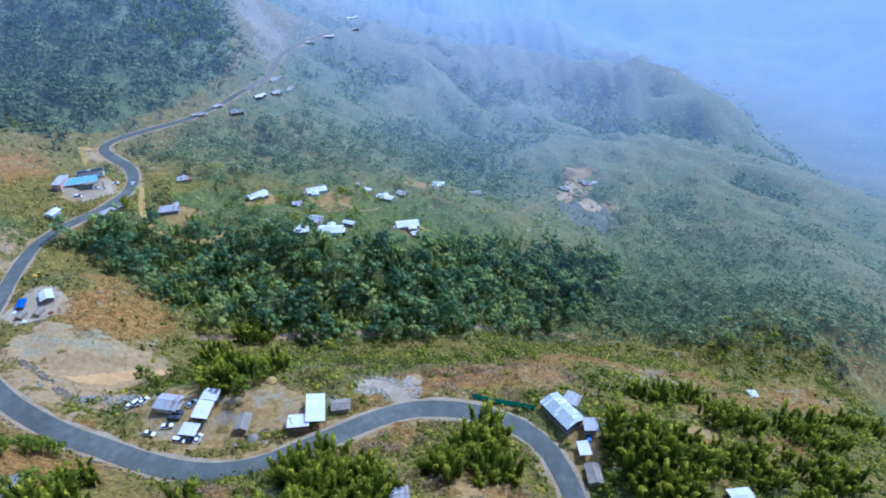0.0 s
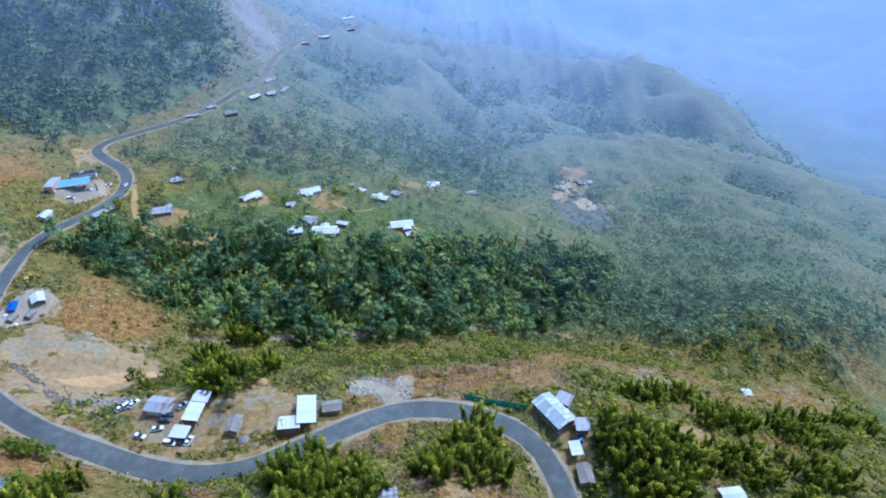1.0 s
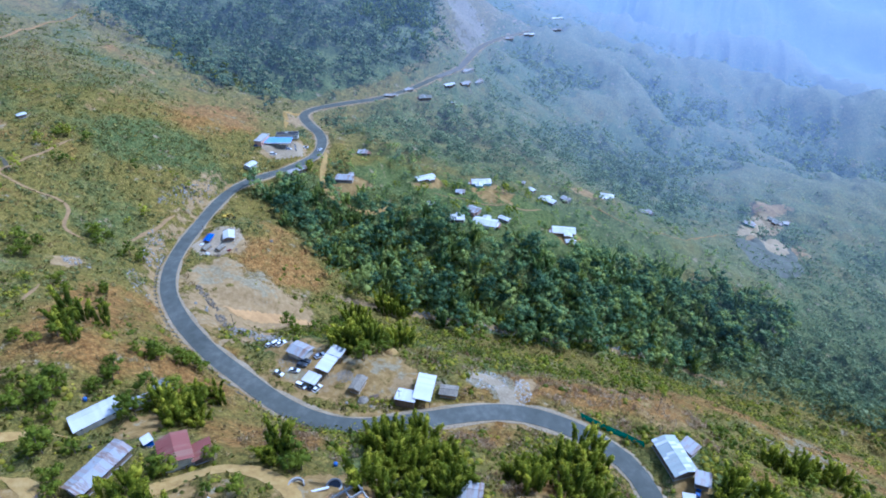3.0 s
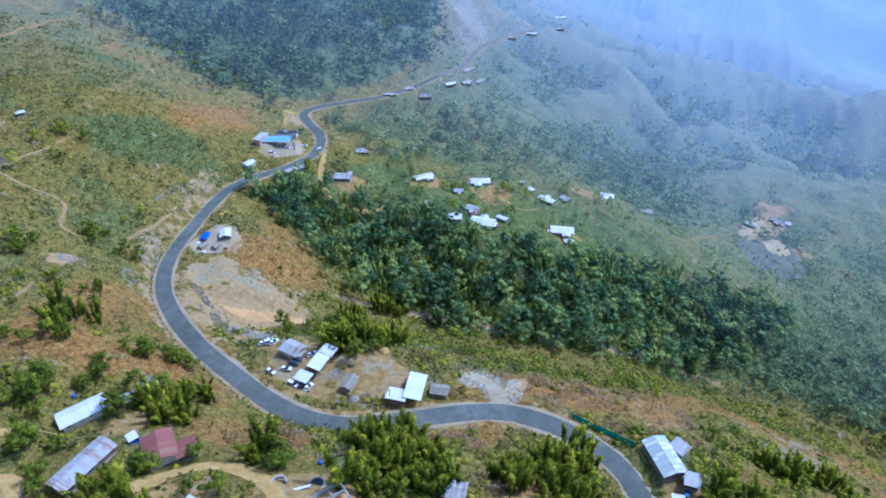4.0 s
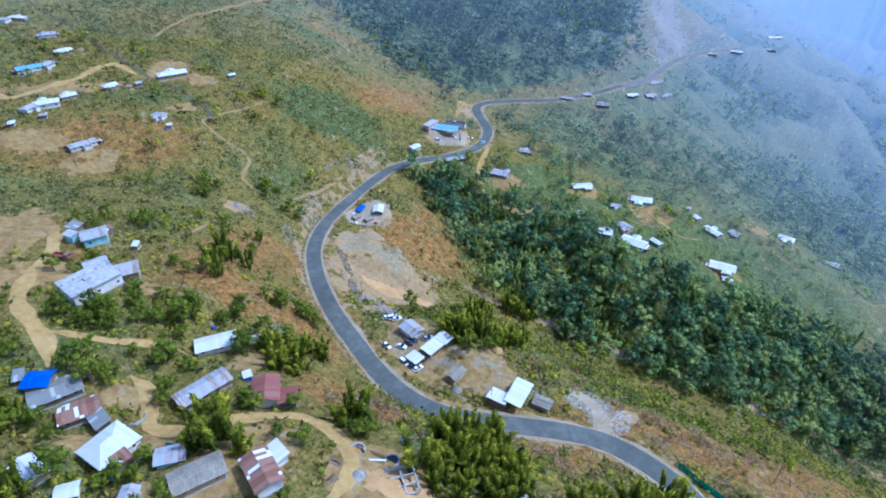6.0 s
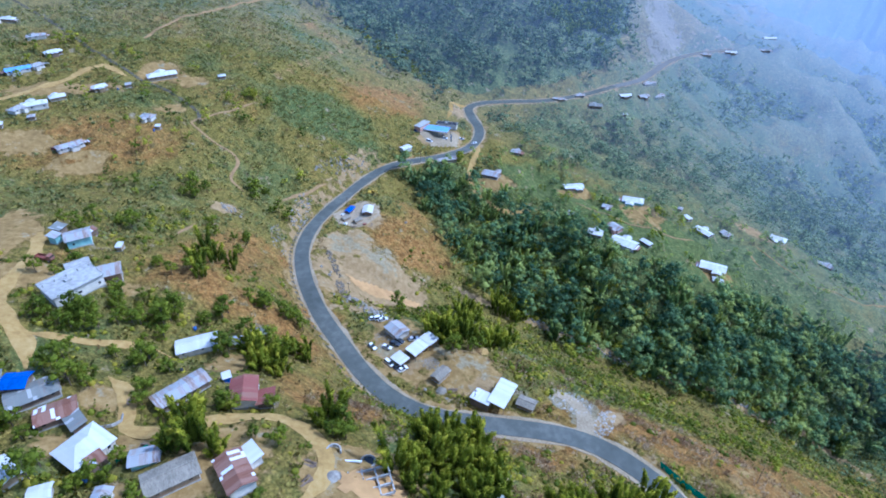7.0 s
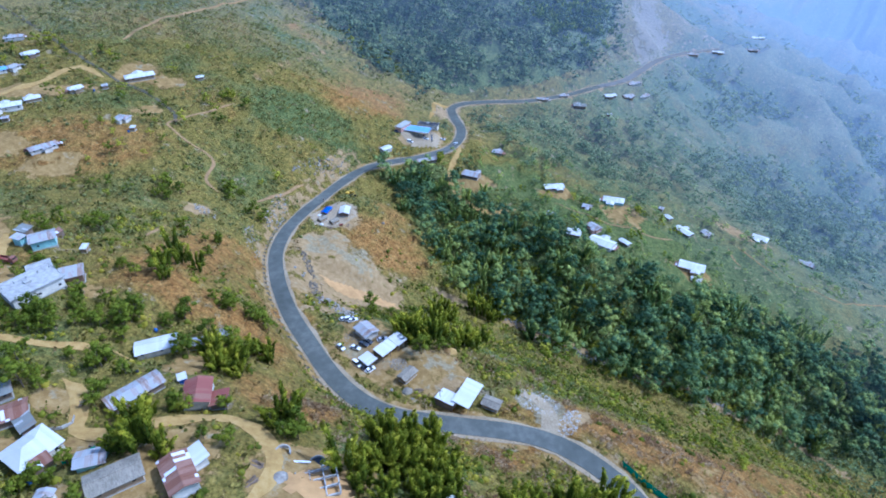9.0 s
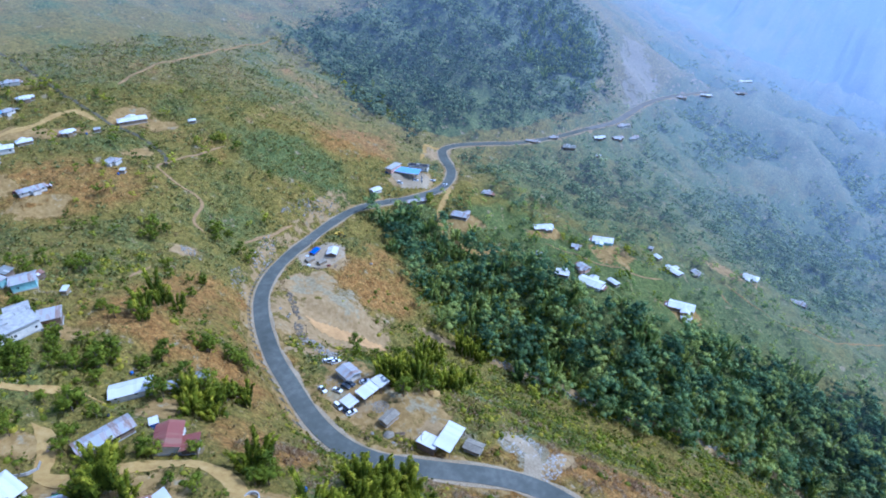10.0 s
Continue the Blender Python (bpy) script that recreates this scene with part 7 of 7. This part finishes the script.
def scatter(rs, variants, x, y, lo, hi, sink=0.2):
    """One leaf soup: a variant at each place, turned and sized at random."""
    out, z = [], ground_many(x, y)
    pick = rs.randint(len(variants), size=len(x))
    for i in range(len(x)):
        a, s = rs.uniform(0, 6.28), rs.uniform(lo, hi)
        c, sn = math.cos(a) * s, math.sin(a) * s
        v = variants[pick[i]]
        out.append(np.c_[v[:, 0] * c - v[:, 1] * sn + x[i], v[:, 0] * sn + v[:, 1] * c + y[i], v[:, 2] * s * rs.uniform(0.85, 1.2) + z[i] - sink,
                         (v[:, 3] * c - v[:, 4] * sn) / s, (v[:, 3] * sn + v[:, 4] * c) / s, v[:, 5], rs.normal() * 0.34 + (v[:, 6] if v.shape[1] > 6 else np.zeros(len(v)))])
    return np.concatenate(out)


def wood(name, label, poly, n, variants, lo, hi, material, seed, fray=6.0, full=1.0):
    rs = np.random.RandomState(seed)
    xs, ys = [p[0] for p in poly], [p[1] for p in poly]
    x, y = rs.uniform(min(xs), max(xs), n * 4), rs.uniform(min(ys), max(ys), n * 4)
    m = inside(x, y, poly)
    x, y = x[m][:n], y[m][:n]
    x, y = x + rs.normal(size=len(x)) * fray, y + rs.normal(size=len(y)) * fray
    ok = rs.uniform(0, 1, len(x)) < full + 0.8 * wave(x, y, 45, seed + 30)
    ok &= near_line(np.c_[x, y], ROAD_LINE)[0] > ROAD_HALF + 3
    for q in LOTS:
        ok &= np.hypot(x - q[2], y - q[3]) > max(q[6], q[7]) / 2 + 3
    x, y = x[ok], y[ok]
    ob = new(name, leaf_mesh(name, scatter(rs, variants, x, y, lo, hi), material))
    return tagged(ob, label, "woods", kind="stuff")


def wood_variant(seed, tall, wide, clumps, per, size, rings=((28, 1.0), (72, 1.0), (118, 0.8))):
    t, c = tree_parts(seed, tall, wide, clumps, per, size, rings)
    return np.concatenate([np.c_[t[:20], np.tile([0.0, 0.0, 1.0], (20, 1))], c])


middling = [wood_variant(50 + i, 5 + 0.8 * i, 2.0 + 0.3 * i, 7, 12, 0.6) for i in range(4)]
spots = np.array(distant_trees)
tagged(new("outlying_trees", leaf_mesh("outlying_trees", scatter(rs, middling, spots[:, 0], spots[:, 1], 0.5, 1.15), "tree_leaf")), "loose leafy trees scattered over the hillsides", "trees", kind="stuff")
big = [wood_variant(60 + i, 8 + 1.6 * i, 3.4 + 0.5 * i, 10, 24, 0.66, ((30, 1.0), (85, 1.0))) for i in range(5)]
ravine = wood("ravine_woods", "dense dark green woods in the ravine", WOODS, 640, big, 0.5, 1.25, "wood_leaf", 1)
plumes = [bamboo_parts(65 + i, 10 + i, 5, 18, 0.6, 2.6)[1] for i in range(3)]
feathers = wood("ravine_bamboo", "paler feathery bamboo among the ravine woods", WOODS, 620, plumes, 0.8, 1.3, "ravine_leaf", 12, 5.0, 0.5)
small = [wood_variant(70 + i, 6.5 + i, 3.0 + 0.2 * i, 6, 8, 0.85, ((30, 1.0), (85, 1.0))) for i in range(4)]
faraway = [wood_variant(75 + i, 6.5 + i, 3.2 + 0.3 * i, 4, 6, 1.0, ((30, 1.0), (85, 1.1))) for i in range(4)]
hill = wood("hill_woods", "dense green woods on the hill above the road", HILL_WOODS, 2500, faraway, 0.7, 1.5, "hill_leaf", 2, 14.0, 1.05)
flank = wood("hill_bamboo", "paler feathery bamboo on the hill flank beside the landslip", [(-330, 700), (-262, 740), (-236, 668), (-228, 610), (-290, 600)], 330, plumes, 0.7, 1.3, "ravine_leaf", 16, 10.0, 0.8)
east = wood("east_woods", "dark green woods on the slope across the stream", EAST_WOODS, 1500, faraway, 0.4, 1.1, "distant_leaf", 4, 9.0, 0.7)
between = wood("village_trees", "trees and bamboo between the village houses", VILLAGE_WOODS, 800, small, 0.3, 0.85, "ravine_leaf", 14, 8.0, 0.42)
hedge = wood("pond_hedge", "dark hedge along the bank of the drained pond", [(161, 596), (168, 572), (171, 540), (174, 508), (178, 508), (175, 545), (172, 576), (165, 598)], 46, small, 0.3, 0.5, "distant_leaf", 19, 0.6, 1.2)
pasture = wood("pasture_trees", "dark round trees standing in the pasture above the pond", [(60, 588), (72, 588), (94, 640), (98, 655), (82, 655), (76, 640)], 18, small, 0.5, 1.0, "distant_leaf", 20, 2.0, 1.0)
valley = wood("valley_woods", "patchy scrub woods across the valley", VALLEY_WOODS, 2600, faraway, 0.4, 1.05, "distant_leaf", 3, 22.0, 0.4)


def shrub_variant(seed, n, wide, tall, size, droop=0.0, solid=False):
    rs = np.random.RandomState(seed)
    q = rs.normal(size=(n, 3)) * [wide / 2, wide / 2, tall / 3]
    q[:, 2] = np.abs(q[:, 2]) + 0.15
    tufts = leaves(rs, q, size, 1.5, droop, core=(0, 0, -0.25 * tall))
    return np.concatenate([tufts, dome(rs, (0, 0, 0.1), 0.42 * wide, ((34, 1.0), (92, 1.05)), 0.62 * tall / wide * 1.6)]) if solid else tufts


def dell_trees(name, label, x0, x1, y0, y1, n, variants, lo, hi, material, seed):
    """Trees gathered in the dells and gullies of the far slopes."""
    rs = np.random.RandomState(seed)
    x, y = rs.uniform(x0, x1, n), rs.uniform(y0, y1, n)
    ok = rs.uniform(0, 1, n) < np.clip(-0.25 - (stand(x, y) + 5 * wave(x, y, 60, 33)) / 7, 0.005, 0.95)
    ok &= near_line(np.c_[x, y], ROAD_LINE)[0] > ROAD_HALF + 6
    ob = new(name, leaf_mesh(name, scatter(rs, variants, x[ok], y[ok], lo, hi), material))
    return tagged(ob, label, "woods", kind="stuff")


def scrub(name, label, x0, x1, y0, y1, n, variants, lo, hi, material, seed, want):
    """Low growth over a stretch of hillside, thick where want(x, y, masks) is high."""
    rs = np.random.RandomState(seed)
    x, y = rs.uniform(x0, x1, n), rs.uniform(y0, y1, n)
    soil, stone, green, pale, grey = cover_masks(x, y)
    ok = rs.uniform(0, 1, n) < want(x, y, green) * (1 - np.clip(soil * 1.3, 0, 1)) * (1 - np.clip(stone, 0, 1)) * (1 - np.clip(grey * 1.2, 0, 1))
    x, y = x[ok], y[ok]
    ok = near_line(np.c_[x, y], ROAD_LINE)[0] > ROAD_HALF + 2.2
    for q in LOTS:
        ok &= np.hypot(x - q[2], y - q[3]) > max(q[6], q[7]) / 2 + 0.8
    for half, line in TRACK_LINES:
        ok &= near_line(np.c_[x, y], line)[0] > half + 0.7
    x, y = x[ok], y[ok]
    ob = new(name, leaf_mesh(name, scatter(rs, variants, x, y, lo, hi, 0.05), material))
    return tagged(ob, label, "scrub", kind="stuff")


bush = [shrub_variant(80 + i, 9, 1.9, 1.7, 0.5, solid=True) for i in range(5)]
low = [shrub_variant(86 + i, 6, 1.7, 0.9, 0.8) for i in range(4)]
tuft = [shrub_variant(90 + i, 8, 1.1, 1.5, 0.5, -1.2) for i in range(4)]
tall_tuft = [shrub_variant(94 + i, 14, 1.0, 3.4, 0.5, -1.4) for i in range(3)]
scrub("green_scrub", "low green scrub on the near hillsides", -460, 260, 15, 330, 84000, low, 0.5, 1.35, "shrub_leaf", 5, lambda x, y, g: np.clip(0.16 + (g - 0.3) * 1.0, 0.03, 1) * np.clip(0.6 + 0.6 * wave(x, y, 18, 21), 0.15, 1.2))
scrub("village_scrub", "thick green scrub between the near houses", -215, 70, 12, 135, 26000, bush, 0.4, 1.5, "grove_leaf", 9, lambda x, y, g: np.clip(0.1 + (g - 0.3) * 1.1, 0, 1) * np.clip(0.3 + 0.8 * wave(x, y, 14, 27), 0, 1))
scrub("slope_scrub", "green scrub on the slope below the road", -160, 260, 100, 300, 32000, bush, 0.5, 1.7, "grove_leaf", 10, lambda x, y, g: np.clip((g - 0.28) * 1.6 + 0.15 * ease(50, 90, x), 0.07, 1) * np.clip(0.55 + 0.75 * wave(x, y, 18, 28), 0.05, 1.2))
scrub("hill_scrub", "darker bushes scattered over the grassy hillside", -460, -180, 60, 420, 27000, bush, 0.45, 1.4, "slope_leaf", 11, lambda x, y, g: np.clip(0.3 + (g - 0.4) * 0.8, 0.05, 1) * np.clip(0.42 + 0.8 * wave(x, y, 26, 29), 0.08, 1.2))
scrub("dry_grass", "tufts of tall dry golden grass", -440, 220, 15, 320, 36000, tuft, 0.5, 1.3, "dry_leaf", 6, lambda x, y, g: np.clip(0.62 - g * 0.62, 0.04, 1))
scrub("plume_grass", "tall pale plume grass along the road bank", -75, 60, 80, 190, 26000, tall_tuft, 0.4, 0.9, "plume_leaf", 13, lambda x, y, g: np.clip(0.2 + 0.9 * wave(x, y, 16, 31), 0, 1) * np.clip(1.1 - g, 0, 1))
far_bush = scrub("far_scrub", "scattered scrub on the far slopes", -240, 420, 300, 720, 42000, low, 0.6, 1.9, "distant_leaf", 7, lambda x, y, g: np.clip(0.08 - stand(x, y) / 16 + 0.35 * wave(x, y, 40, 23) + 0.5 * ease(40, 160, x) * (1 - ease(500, 600, y)), 0.0, 0.9))
distant = scrub("backdrop_scrub", "scrub on the distant slopes with haze painted on", -320, 620, 720, 1500, 30000, low, 1.0, 2.6, "distant_leaf", 8, lambda x, y, g: np.clip(0.1 - stand(x, y) / 26 + 0.25 * wave(x, y, 90, 24), 0.0, 0.8))
gully = dell_trees("gully_woods", "dark woods in the gullies of the far slopes", -180, 640, 430, 1250, 9500, faraway, 0.5, 1.5, "distant_leaf", 15)
# how strongly each leaf takes the painted haze
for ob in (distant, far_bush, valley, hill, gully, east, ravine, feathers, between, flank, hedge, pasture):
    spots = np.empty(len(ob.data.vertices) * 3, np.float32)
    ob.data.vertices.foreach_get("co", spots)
    ob.data.attributes.new("far", "FLOAT", "POINT").data.foreach_set("value", painted_haze(spots[0::3], spots[1::3]).astype(np.float32))
